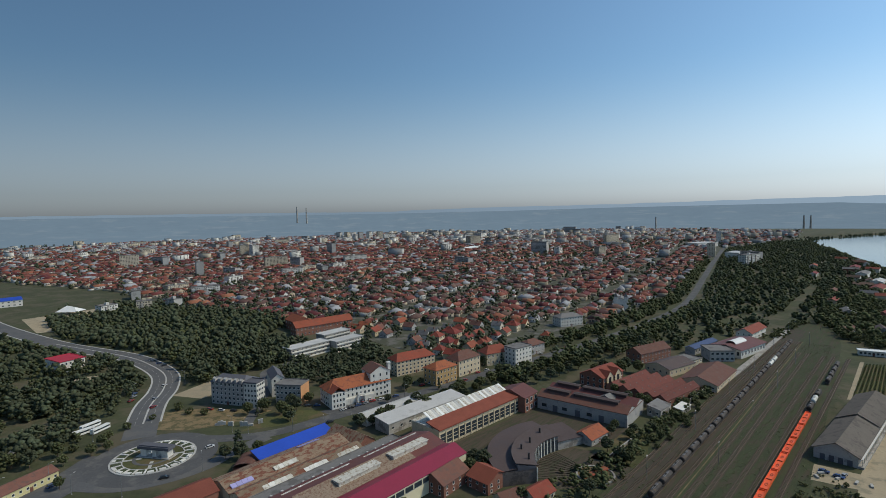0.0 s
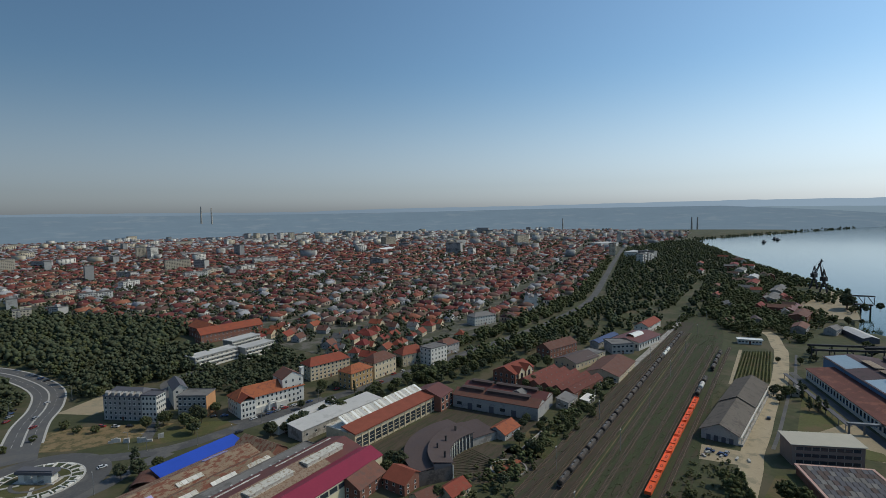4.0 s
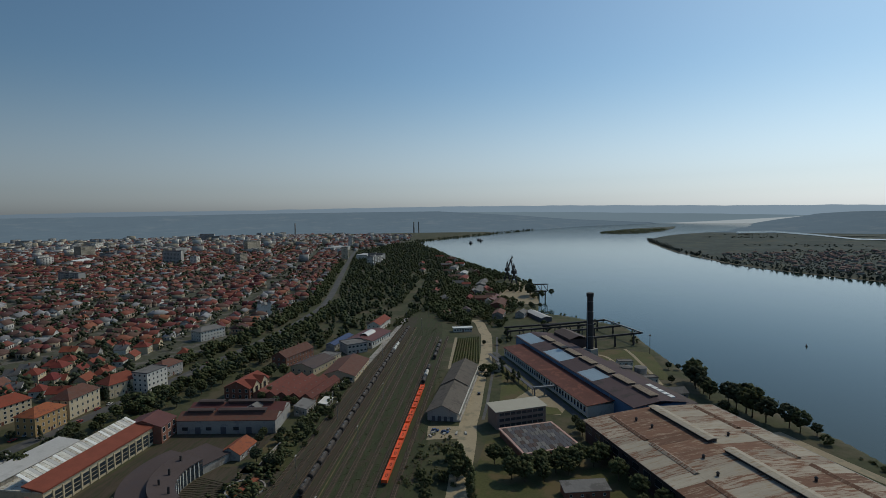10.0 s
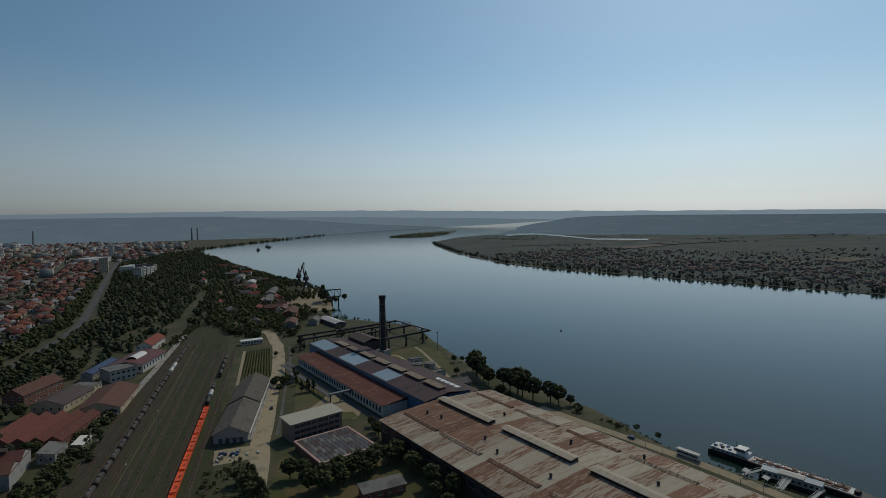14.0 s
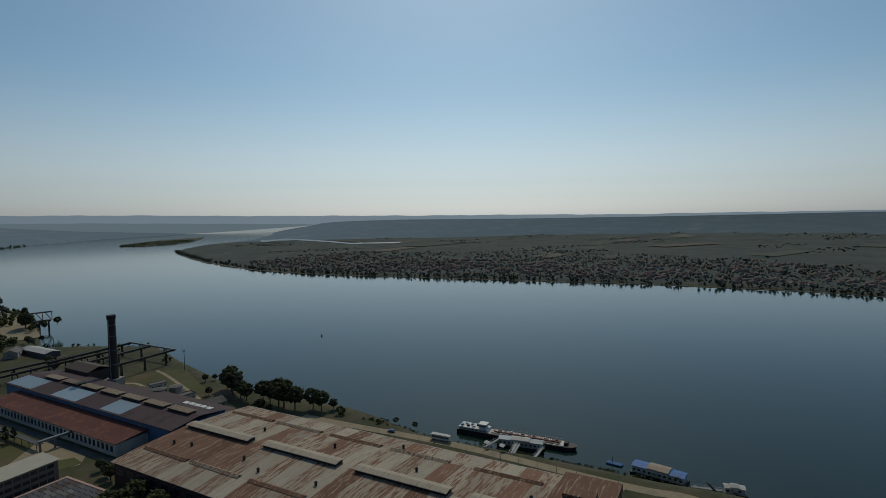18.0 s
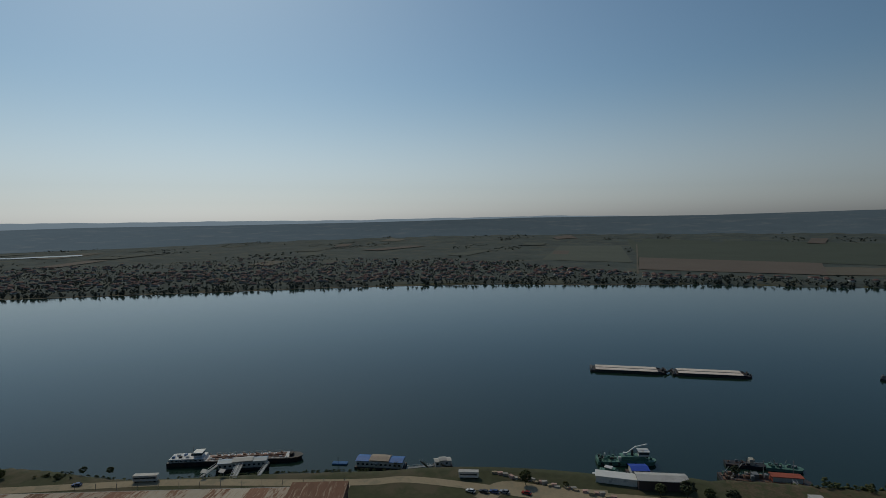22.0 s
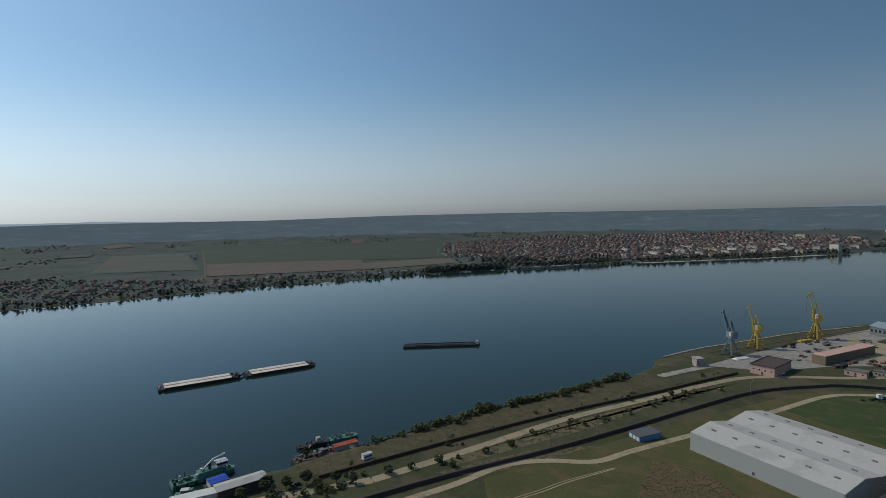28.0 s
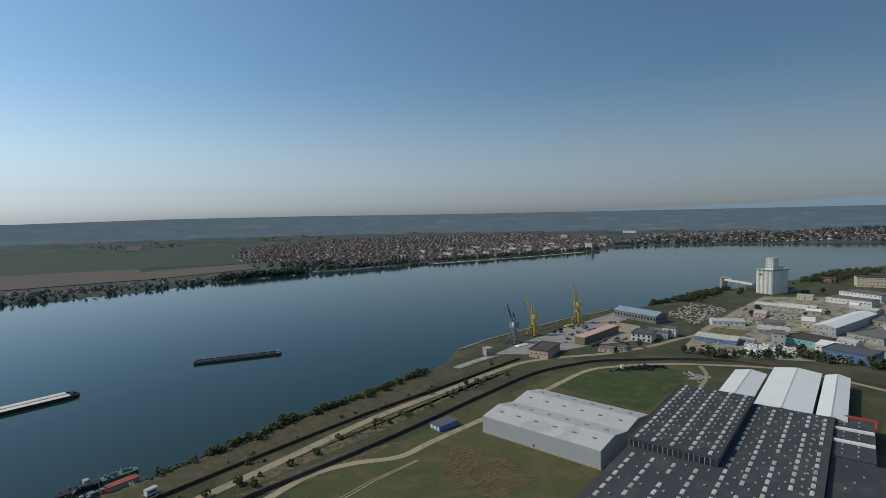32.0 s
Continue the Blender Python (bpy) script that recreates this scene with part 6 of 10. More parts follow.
for k in range(2):
    y0 = k * 14
    part("bay_roof", Shape().gable(0, y0, 7.5, 54, y0 + 14, 2.6, 0, 0.3, 0.2), M_MAROON if k else M_BROWN, o)
    for xe in (54.02, -0.02):
        part("gable_wall", Shape().solid([(xe, y0 + 0.2, 7.2), (xe, y0 + 13.8, 7.2), (xe, y0 + 7, 10.0)], [(0, 1, 2) if xe > 0 else (0, 2, 1)]), M_GREYP, o)
    for x0, x1 in ((4, 18), (21, 47)):
        part("roof_lantern", Shape().box(x0, y0 + 5.4, 9.4, x1, y0 + 8.6, 11.2).gable(x0 - 0.4, y0 + 5.0, 11.2, x1 + 0.4, y0 + 9.0, 0.5, 0, 0.1, 0.12), M_SLATE, o)
patch("ground", [(-6, 262), (42, 309), (52, 316), (96, 284), (84, 262), (70, 262), (45, 285), (18, 262), (14, 232), (0, 236)], M_BALL, 0.035, "oily brown ground between the works halls")
for k, x in enumerate((3, 10, 16, 24, 31, 38)):
    part("workshop_door" if k % 2 else "window", Shape().box(x, -0.12, 0.0 if k % 2 else 2.0, x + 3, 0.02, 3.8), M_DARKR if k % 2 else M_GLASS, o)

# engine roundhouse and turntable
TTX, TTY = 64.0, 233.5
BCX, BCY, BR = -5.7, 8.0, 41.4                # the outer wall has a centre of its own
rh = thing("roundhouse", TTX, TTY, 0, 0, "curved engine roundhouse with dark brown roof and tall doors", "roundhouse")
ANG = [radians(114 + 78 * i / 36) for i in range(37)]


def back(a):
    """Distance of the outer wall from the turntable in a direction."""
    c, q = math.cos(a) * BCX + math.sin(a) * BCY, BCX * BCX + BCY * BCY - BR * BR
    return c + math.sqrt(c * c - q)


def sector(ra, za, rb, zb, z0=None, thick=0.3, over=0.0):
    """A curved band between two radii, each a number or a function of the direction."""
    sh = Shape()
    for a0, a1 in zip(ANG, ANG[1:]):
        pts = []
        for a in (a0, a1):
            for r, z in ((ra, za), (rb, zb)):
                q = r(a) + over if callable(r) else r
                pts.append((q * math.cos(a), q * math.sin(a), z))
        low = [(x, y, (z - thick) if z0 is None else z0) for x, y, z in pts]
        f = [(0, 1, 3, 2), (1, 5, 7, 3), (0, 2, 6, 4)]
        f += [(0, 4, 5, 1)] if a0 == ANG[0] else []
        f += [(2, 3, 7, 6)] if a1 == ANG[-1] else []
        sh.solid(pts + low, f)
    return sh


weld(part("wall", sector(28.0, 6.6, back, 6.3, -0.3), mat("sooty brown plaster", (0.135, 0.115, 0.105), 0.3, 0.2, 2.0, 0.9, second=(0.09, 0.078, 0.072), cover=0.4), rh))
weld(part("inner_wall", sector(28.0, 7.4, 36.6, 9.0, 6.0), M_DARKR, rh))
weld(part("roof", sector(36.3, 7.6, back, 6.6, over=0.7), M_SLATE, rh, "dark brown outer roof"))
weld(part("upper_roof", sector(27.0, 7.9, 37.4, 10.0), M_SLATE, rh, "dark brown inner roof"))
for k in range(15):
    a = 116.5 + 5.25 * k
    part("door", Shape().box(27.72, -0.95, 0, 27.98, 0.95, 5.4), M_GLASS, rh, at=pose(0, 0, 0, 0, 0, a))
    part("pillar", Shape().box(27.5, -0.24, -0.2, 27.98, 0.24, 7.0), M_WHITE, rh, at=pose(0, 0, 0, 0, 0, a + 2.62))
for a, r in ((128, 33), (150, 31), (166, 33), (182, 30)):
    part("smoke_vent", Shape().box(r - 0.4, -0.4, 8.6, r + 0.4, 0.4, 11.4), M_DARKS, rh, at=pose(0, 0, 0, 0, 0, a))
building("yard_shed", 52.5, 259, 25, 15, 17, 4.2, "low dark roofed wing beside the roundhouse", "shed", M_CONC, M_SLATE, "mono", 1.0, 0.4, 1, 0, door=False)
patch("ground", [(40, 222), (64, 222), (84, 232), (80, 250), (60, 262), (38, 248)], M_BALL, 0.05, "oily brown ground before the roundhouse")
tt = thing("turntable", TTX, TTY, 0, 0, "rusty railway turntable in a round brick pit", "turntable")
weld(part("pit_wall", ring(7.8, 8.6, -0.4, 0.5, 40), M_CONC, tt))
part("pit_floor", Shape().tube((0, 0, -0.4), (0, 0, 0.08), 7.8, n=40), M_DRY, tt)
part("bridge", Shape().box(-7.7, -1.5, 0.3, 7.7, -1.1, 1.5, turn=35).box(-7.6, -0.3, 0.9, 7.6, 0.3, 1.2, turn=35), M_ORAD, tt)
part("bridge_deck", Shape().box(-7.7, -1.6, 1.2, 7.7, 1.6, 1.42, turn=35), mat("rusty red deck", (0.25, 0.09, 0.05), 0.3, 0.4, 3), tt)
for k in range(9):
    a = 121 + 7.8 * k
    ob = part("track", Shape().box(9.1, -0.9, 0.05, 27, -0.65, 0.22).box(9.1, 0.65, 0.05, 27, 0.9, 0.22).box(9.1, -1.2, -0.2, 27, 1.2, 0.08), M_BALL, tt, at=pose(0, 0, 0, 0, 0, a))
# red roofed houses and sheds by the yard
building("yard_house", -4, 216, 52, 18, 13, 5.5, "brick house with red brown tiled roof beside the works", "house", M_BRICK, M_BROWN, "gable", 3.5, 0.5, 2, 4, (1.2, 1.4), "frl", 3)
building("yard_house", 6, 226, -45, 12, 14, 5, "house wing with dark red tiled roof", "house", M_BRICK, M_RED, "gable", 3.2, 0.5, 2, 3, (1.2, 1.4), "fr", 3)
building("yard_house", 33, 207, 40, 12, 9, 3.6, "small house with orange tiled roof", "house", M_CREAM, M_ORANGE, "gable", 2.8, 0.5, 1, 3, (1.2, 1.4), "fr", 2)
building("yard_house", 20, 205, 30, 10, 8, 3.6, "small house with brown tiled roof", "house", M_CREAM, M_BROWN, "gable", 2.4, 0.5, 1, 3, (1.2, 1.4), "fr", 2)
building("yard_shed", 70, 262, 43, 15, 11, 3.4, "shed with orange tiled roof by the roundhouse", "shed", M_GREYP, M_ORANGE, "gable", 3.0, 0.5, 1, 3, (1.2, 1.2), "f")
o = building("works_hall", 100, 346, 42, 25, 18, 7.5, "brick hall with red roof and arched gable windows", "hall", M_BRICK, M_RED, "gable", 4, 0.5, 2, 6, (1.6, 2.0), "frl", 4)
for x in (3, 13):
    part("cross_gable", Shape().gable(0, 0, 7.6, 8, 8, 3.6, 0, 0.4, 0.2), M_RED, o, at=pose(x + 8, -1.0, 0, 0, 0, 90))
    part("gable_wall", Shape().solid([(x, -1.0, -0.2), (x + 8, -1.0, -0.2), (x + 8, -1.0, 7.6), (x, -1.0, 7.6), (x + 4, -1.0, 11.0)], [(0, 1, 2, 4, 3)]), M_CREAM, o)
    part("arched_window", Shape().box(x + 2.6, -1.1, 3.2, x + 5.4, -1.0, 7.2), M_GLASS, o)
M_SAW = mat("dark red shed tiles", (0.155, 0.047, 0.036), 0.35, 0.3, 3, 0.85, second=(0.11, 0.05, 0.042), cover=0.35)
for k in range(5):
    ax, ay = 127.9 + k * 8.4 * -math.sin(radians(39)), 311.9 + k * 8.4 * math.cos(radians(39))
    o = building("saw_shed", ax, ay, 39, 40, 8.3, 4.2, "row shed with dark red tiled gable roof", "shed", M_BRICK, M_SAW, "gable", 2.6, 0.25, 1, 5, (1.4, 1.6), "fr", 1, group="red sheds", door=False)
    for j in range(5):
        part("roof_light", Shape().box(5 + 7 * j, 2.2, 5.55, 6.2 + 7 * j, 3.0, 6.1), M_GREYR, o)
building("goods_shed", 152, 352, -42, 24, 44, 4.5, "large shed with brown tiled hipped roof", "shed", M_CREAM, M_BROWN, "gabley", 4, 0.6, 1, 5, (1.4, 1.4), "fr", 8)
building("brick_house", 145, 402, 31, 35, 14, 7.6, "brick two-storey building with brown tiled roof", "house", M_BRICK, M_BROWN, "gable", 4, 0.5, 2, 9, (1.3, 1.8), "frl", 3, 2)
building("brick_house", 142, 385, -57, 20, 30, 5.5, "pale walled building with dark brown roof", "house", M_CREAM, M_SLATE, "gabley", 3, 0.5, 1, 4, (1.3, 1.6), "fr", 6)
building("depot", 166, 380, 33, 26, 14, 6, "flat-roofed cream depot beside the station", "building", M_CREAM, M_GREYR, "flat", 0.4, 0.3, 2, 7, (1.4, 1.4), "fr", 4)
o = building("station_hall", 211, 429, -54, 24, 40, 7, "railway station with red roof and white barrel skylight", "station", M_WHITE, M_MAROON, "gabley", 2.2, 1.2, 1, 5, (2.0, 3.0), "fr", 8)
sh = Shape()
for k in range(10):
    a0, a1 = math.pi * k / 10, math.pi * (k + 1) / 10
    p = [(12 - 4 * math.cos(a), y, 8.4 + 2.6 * math.sin(a)) for y in (8, 26) for a in (a0, a1)]
    sh.solid(p + [(x, y, z - 0.15) for x, y, z in p], [(0, 1, 3, 2), (4, 6, 7, 5), (0, 4, 5, 1), (2, 3, 7, 6)])
part("barrel_skylight", sh, M_WHITER, o)
building("station_annex", 199, 405, -4, 18, 18, 8, "grey flat-roofed station annex with large windows", "station", M_GREYP, M_GREYR, "flat", 0.5, 0.5, 2, 5, (2.2, 1.8), "fr", 4)
building("station_annex", 196, 424, 40, 40, 8, 5, "long dark blue roofed canopy building at the station", "station", M_GREYP, mat("dark blue roof sheet", (0.06, 0.09, 0.18), 0.2, 0.2, 2), "gable", 1.5, 0.6, 1, 8, (1.6, 1.8), "f")
building("station_house", 264, 464, 43, 38, 13, 6.5, "long white station house with red gabled roof", "station", M_WHITE, M_RED, "gable", 3.5, 0.6, 2, 10, (1.2, 1.5), "frl", 3)
building("yard_shed", 112, 330, 10, 14, 8, 3.5, "low pale shed with white roof", "shed", M_WHITE, M_WHITER, "flat", 0.2, 0.3, 1, 3)
building("yard_shed", 118, 296, 45, 14, 8, 4.5, "old grey stone shed near the tracks", "shed", M_CONC, M_GREYR, "mono", 1.5, 0.3, 1, 3)
building("yard_shed", 132, 300, 45, 12, 5, 3, "narrow shed with torn white roof", "shed", M_CONC, M_WHITE, "mono", 0.6, 0.3, 1, 0, door=False)
building("small_tower", 92, 302, 45, 9, 8, 9, "grey plastered shed tower beside the long hall", "shed", M_GREYP, M_GREYR, "gable", 2, 0.3, 2, 2)
patch("ground", [(66, 250), (96, 284), (104, 276), (88, 236)], M_LAWN, 0.05, "overgrown green yard by the turntable")
for i, (x, y) in enumerate(np.r_[along([(98, 262), (122, 290), (150, 322)], 20, 3.0), along([(84, 250), (100, 272)], 8, 3.0)]):
    tree("fafb"[i % 4], max(x, 78), y, rng.uniform(3, 6))
for i, (x, y, h, k) in enumerate(((57, 217, 7, "b"), (80, 247, 7, "b"), (83, 243, 6, "a"), (76, 256, 8, "b"), (10, 243, 9, "b"), (14, 240, 10, "b"), (8, 236, 8, "a"), (88, 282, 6, "a"), (84, 276, 6, "b"), (92, 270, 6, "a"), (28, 212, 7, "a"),
                                   (105, 338, 7, "a"), (112, 346, 7, "b"), (108, 322, 8, "b"), (115, 320, 7, "a"), (118, 316, 7, "g"), (135, 380, 10, "a"), (128, 386, 11, "b"), (122, 378, 11, "a"), (112, 386, 10, "b"), (104, 378, 9, "a"), (150, 415, 10, "b"), (160, 425, 9, "a"), (178, 352, 5, "f"), (186, 362, 5, "f"), (192, 370, 5, "f"),
                                   (140, 318, 5, "f"), (70, 370, 9, "b"), (78, 378, 10, "a"), (60, 362, 8, "b"), (86, 385, 9, "b"), (95, 392, 10, "a"), (-12, 300, 6, "b"), (20, 335, 7, "a"), (30, 345, 8, "b"), (42, 352, 8, "a"), (50, 358, 8, "b"), (-25, 212, 6, "g"), (-20, 207, 6, "a"), (-28, 205, 5, "g"))):
    tree(k, x, y, h)
woods("thicket", "wild green bushes along the edge of the rail yard", np.r_[along([rail(20, -24), rail(110, -22), rail(190, -20)], 150, 3.0), along([rail(-60, -30), rail(20, -24)], 80, 5), along([rail(330, -16), rail(420, -4)], 50, 3)], M_LEAF, FAR_BUSH, (2, 4.5), 1.3)
M_WEED = mat("yard weeds", (0.070, 0.080, 0.036), 0.5, 0.3, 2, 0.95, by="island")
woods("weeds", "low green weeds between the railway tracks", np.r_[fill([rail(-120, 9), rail(330, 9), rail(330, 30), rail(-120, 34)], 5200), fill([rail(-120, 39), rail(200, 41), rail(200, 46), rail(-120, 50)], 700), fill([rail(-60, -18), rail(330, -14), rail(330, -2), rail(-60, -3)], 700)], M_WEED, TUFTS, (0.06, 0.24), 6.0)

# ---------------------------------------------------------------- goods shed, dirt road and vine plot
strip("road", [(100, 138), (125, 163), (150, 190), (172, 213), (184, 227), (204, 246.5), (232, 275.5), (258, 301), (277, 318), (331, 379), (344, 398), (366, 430), (372, 446)], 10, M_DIRT, 0.08, "wide pale dirt road along the goods shed")
strip("path", [(196, 228), (214, 245), (240, 271), (268, 299), (285, 314), (338, 372)], 1.8, M_ASPH, 0.10, "narrow dark path beside the dirt road", "path")
M_SHEDR = mat("weathered brown grey sheet", (0.135, 0.118, 0.102), 0.25, 0.15, 2.0, 0.9, second=(0.10, 0.088, 0.078), cover=0.35, spec=0.15)
gs = thing("goods_shed", 170.6, 247.2, 0, -47, "long goods shed with grey sheet roof and open loading side", "shed")
part("wall", wall_shape(17, 95, 5.0, 4.2, "gabley"), M_GREYP, gs, "grey plastered walls with blue tint")
sh = Shape()
for y0, y1, lift in ((-0.8, 46, 0.0), (46.05, 95.8, 0.7)):
    for s in (0, 1):
        p = [(-1.0, y0, 4.6 + lift), (8.5, y0, 9.25 + lift), (8.5, y1, 9.25 + lift), (-1.0, y1, 4.6 + lift)]
        p = [(x if s == 0 else 17 - x, y, z) for x, y, z in p]
        q = p + [(x, y, z + 0.3) for x, y, z in p]
        part("roof_slope", Shape().solid(q, [(4, 5, 6, 7), (0, 1, 5, 4), (1, 2, 6, 5), (2, 3, 7, 6), (3, 0, 4, 7), (3, 2, 1, 0)]), M_SHEDR, gs)
for k in range(22):
    part("loading_post", Shape().box(18.2, 1.5 + 4.35 * k, -0.2, 18.5, 1.85 + 4.35 * k, 4.3), M_WHITE, gs)
part("loading_deck", Shape().box(17, 0, -0.2, 19.2, 95, 1.0), M_CONC, gs)
part("eave_beam", Shape().box(18.0, 0, 4.2, 18.7, 95, 4.6), M_WHITE, gs)
for x in (2.5, 6, 9.5, 13):
    part("door", Shape().box(x, -0.1, 0, x + 2.0, 0.02, 2.8), M_DARKR, gs)
patch("ground", [(246, 324), (270, 317.5), (325, 382.5), (304, 388.5)], M_LAWN, 0.06, "grassy earth of a small vine plot")
for k in range(10):
    t = (k + 0.5) / 10
    a, b = (246 + 24 * t, 324 - 6.5 * t), (304 + 21 * t, 388.5 - 6 * t)
    ob = tagged(part("vine_row", scatter("vine_row", FAR_BUSH, np.c_[np.linspace(a[0], b[0], 56), np.linspace(a[1], b[1], 56), np.zeros(56), rng.uniform(0, 6, 56), np.full((56, 2), 1.5), rng.uniform(0.9, 1.4, 56)], M_LEAF3, True), None), "straight green row of vines", "vines", "vine rows", "stuff")
strip("path", [(241, 319), (274, 357), (307, 395)], 2.4, M_DIRT, 0.09, "pale dirt path beside the vine plot", "path")
building("pavilion", 319, 414, -29, 18.4, 6, 3.8, "low white pavilion with flat white roof and pillars", "building", M_WHITE, M_WHITER, "flat", 0.2, 0.8, 1, 7, (1.8, 1.6), "fr")
cars([(222, 262, 48), (165, 232, -40), (171, 228, 40), (205, 228, 60), (206, 224, 60), (204, 220, 60), (168, 227, -50)])
for k, (x, y) in enumerate(((163, 231), (167, 226), (172, 222), (176, 219), (159, 228))):
    ob = thing("stone_block", x, y, 0, 20 * k, "pale concrete block lying beside the shed", "block", "stone blocks")
    part("stone", Shape().box(-1.5, -0.5, -0.1, 1.5, 0.5, 0.8), M_KERB, ob)
patch("pavement", [(155, 226), (176, 212), (186, 224), (166, 240)], M_DIRT, 0.05, "pale trampled ground before the shed", "pavement")
o = building("office_block", 192.2, 212.3, -19, 30, 12.5, 10, "three-storey brick office block with pale roof", "building", mat("brown grey brick", (0.27, 0.205, 0.175), 0.2, 0.3, 3), mat("beige roof sheet", (0.40, 0.375, 0.31), 0.15, 0.2, 2), "mono", 0.6, 0.8, 3, 0, door=False)
for st in range(3):
    part("window_band", Shape().box(1.5, -0.08, 1.2 + 3.1 * st, 28.5, 0.02, 2.7 + 3.1 * st), M_GLASS, o)
    for k in range(9):
        part("mullion", Shape().box(1.4 + 3.35 * k, -0.14, 1.2 + 3.1 * st, 1.7 + 3.35 * k, 0.0, 2.7 + 3.1 * st), M_CONC, o)
gh = thing("greenhouse_shed", 177, 176.2, 0, -20.8, "low shed with dark frame roof of broken grey panes", "shed")
part("wall", Shape().box(0, 0, -0.2, 30, 31, 3.6), M_BRICK, gh)
part("roof_edge", Shape().box(-0.6, -0.6, 3.6, 30.6, 0.6, 4.4).box(-0.6, 30.4, 3.6, 30.6, 31.6, 4.4).box(-0.6, 0.6, 3.6, 0.6, 30.4, 4.4).box(29.4, 0.6, 3.6, 30.6, 30.4, 4.4), M_PINK, gh)
part("roof_base", Shape().box(0.6, 0.6, 3.6, 29.4, 30.4, 3.9), M_DARKS, gh)
pane = [Shape().solid([(0, 0, 0), (2.0, 0, 0), (2.0, 3.6, 0.7), (0, 3.6, 0.7), (0, 0, 0.1), (2, 0, 0.1), (2, 3.6, 0.8), (0, 3.6, 0.8)], [(4, 5, 6, 7), (0, 1, 5, 4), (1, 2, 6, 5), (2, 3, 7, 6), (3, 0, 4, 7)]).mesh("roof_pane", mt) for mt in (M_GREYR, M_DARKR, M_DARKR, M_SLATE)]
for i in range(12):
    for j in range(7):
        part("roof_pane", pane[rng.integers(4)], None, gh, at=pose(0.95 + 2.36 * i, 1.0 + 4.15 * j, 3.95))
building("shed", 166.5, 142, -32, 19, 7, 3.4, "low shed with weathered grey sheet roof", "shed", M_BRICK, M_GREYR, "mono", 1.0, 0.5, 1, 4, (1.2, 1.0), "f")
building("hut", 265, 288, 40, 6, 5, 4.5, "small white hut among trees on the lawn", "hut", M_WHITE, M_GREYR, "gable", 1.5, 0.3, 1, 2)
patch("lawn", [(215, 235), (240, 215), (292, 308), (296, 318)], M_LAWN, 0.05, "green lawn between the road and the mill", "lawn")
patch("pavement", [(222, 222), (236, 205), (246, 210), (262, 250), (230, 240)], M_DIRT, 0.06, "pale paved forecourt of the mill", "pavement")
patch("lawn", [(228, 212), (238, 205), (243, 214), (236, 224)], M_LAWN, 0.10, "small round green bed on the forecourt", "lawn")

# ---------------------------------------------------------------- the mill: three long parallel parts
MT = -113.0
mill = thing("mill", 299, 320, 0, MT, "long mill with red roof, blue walls and dark upper roof", "factory")
part("front_wall", Shape().box(0, 0, -0.3, 138, 17, 6.6), M_WHITE, mill)
for k in range(34):
    part("window", win_mesh(2.2, 3.2, M_BLUEW), None, mill, at=pose(2.5 + 4.0 * k, -0.012, 2.2))
part("red_roof", Shape().solid([(-0.8, -0.8, 6.7), (138.8, -0.8, 6.7), (138.8, 17, 8.4), (-0.8, 17, 8.4), (-0.8, -0.8, 7.0), (138.8, -0.8, 7.0), (138.8, 17, 8.7), (-0.8, 17, 8.7)],
                               [(4, 5, 6, 7), (0, 1, 5, 4), (1, 2, 6, 5), (3, 0, 4, 7), (0, 3, 2, 1)]), mat("brick red roof sheet", (0.15, 0.052, 0.038), 0.35, 0.1, 1.5, 0.8, second=(0.19, 0.07, 0.045), cover=0.3), mill)
part("upper_wall", Shape().box(-18, 17.05, -0.3, 158, 50, 11.3), M_BLUEW, mill, "faded blue sheet upper wall")
part("upper_roof", Shape().gable(-18, 17.05, 11.3, 158, 50, 2.2, 0, 0.8, 0.3), mat("dark maroon roofing felt", (0.075, 0.05, 0.055), 0.25, 0.06, 0.8, 0.85, second=(0.055, 0.042, 0.045), cover=0.3), mill)
M_SKYB = mat("pale blue roof sheet", (0.26, 0.35, 0.43), 0.2, 0.1, 1.0, 0.5)
for x0, x1 in ((-17, 14), (38, 66), (92, 112)):
    part("blue_panel", Shape().solid([(x0, 17.4, 11.72), (x1, 17.4, 11.72), (x1, 30, 13.36), (x0, 30, 13.36)], [(0, 1, 2, 3)]), M_SKYB, mill)
for k in range(7):
    x0 = 2 + 22 * k
    part("roof_lantern", Shape().box(x0, 31.6, 12.9, x0 + 18, 36.0, 14.6), M_SLATE, mill)
    part("lantern_roof", Shape().box(x0 - 0.4, 31.0, 14.6, x0 + 18.4, 36.6, 14.85), mat("dusty brown lantern sheet", (0.26, 0.21, 0.16), 0.3, 0.5, 3, 0.9, second=(0.18, 0.13, 0.095), cover=0.4), mill)
for k in range(5):
    part("white_light", Shape().box(128 + 5 * k, 44.5, 11.9, 132 + 5 * k, 47.5, 12.5), M_WHITER, mill)
part("far_shed", Shape().box(-12, 50.05, -0.3, 18, 66, 14).gable(-12, 50.05, 14, 18, 66, 2.5, 0, 0.4, 0.25), M_SLATE, mill)
part("annex", Shape().box(60, 50.05, -0.3, 152, 62, 7).box(59.5, 50.05, 7, 152.5, 62.5, 7.3), M_SLATE, mill)
part("pipe_bridge", Shape().box(96, -16, 5.2, 98, 0, 6.2).box(96.6, -15.5, -0.2, 97.4, -14.7, 5.2).box(96.6, -8.5, -0.2, 97.4, -7.7, 5.2), M_STEEL, mill)
for k in range(6):
    part("wall_pier", Shape().box(-17 + 30 * k, 16.85, 8.6, -16.4 + 30 * k, 17.05, 11.2), M_STEEL, mill)
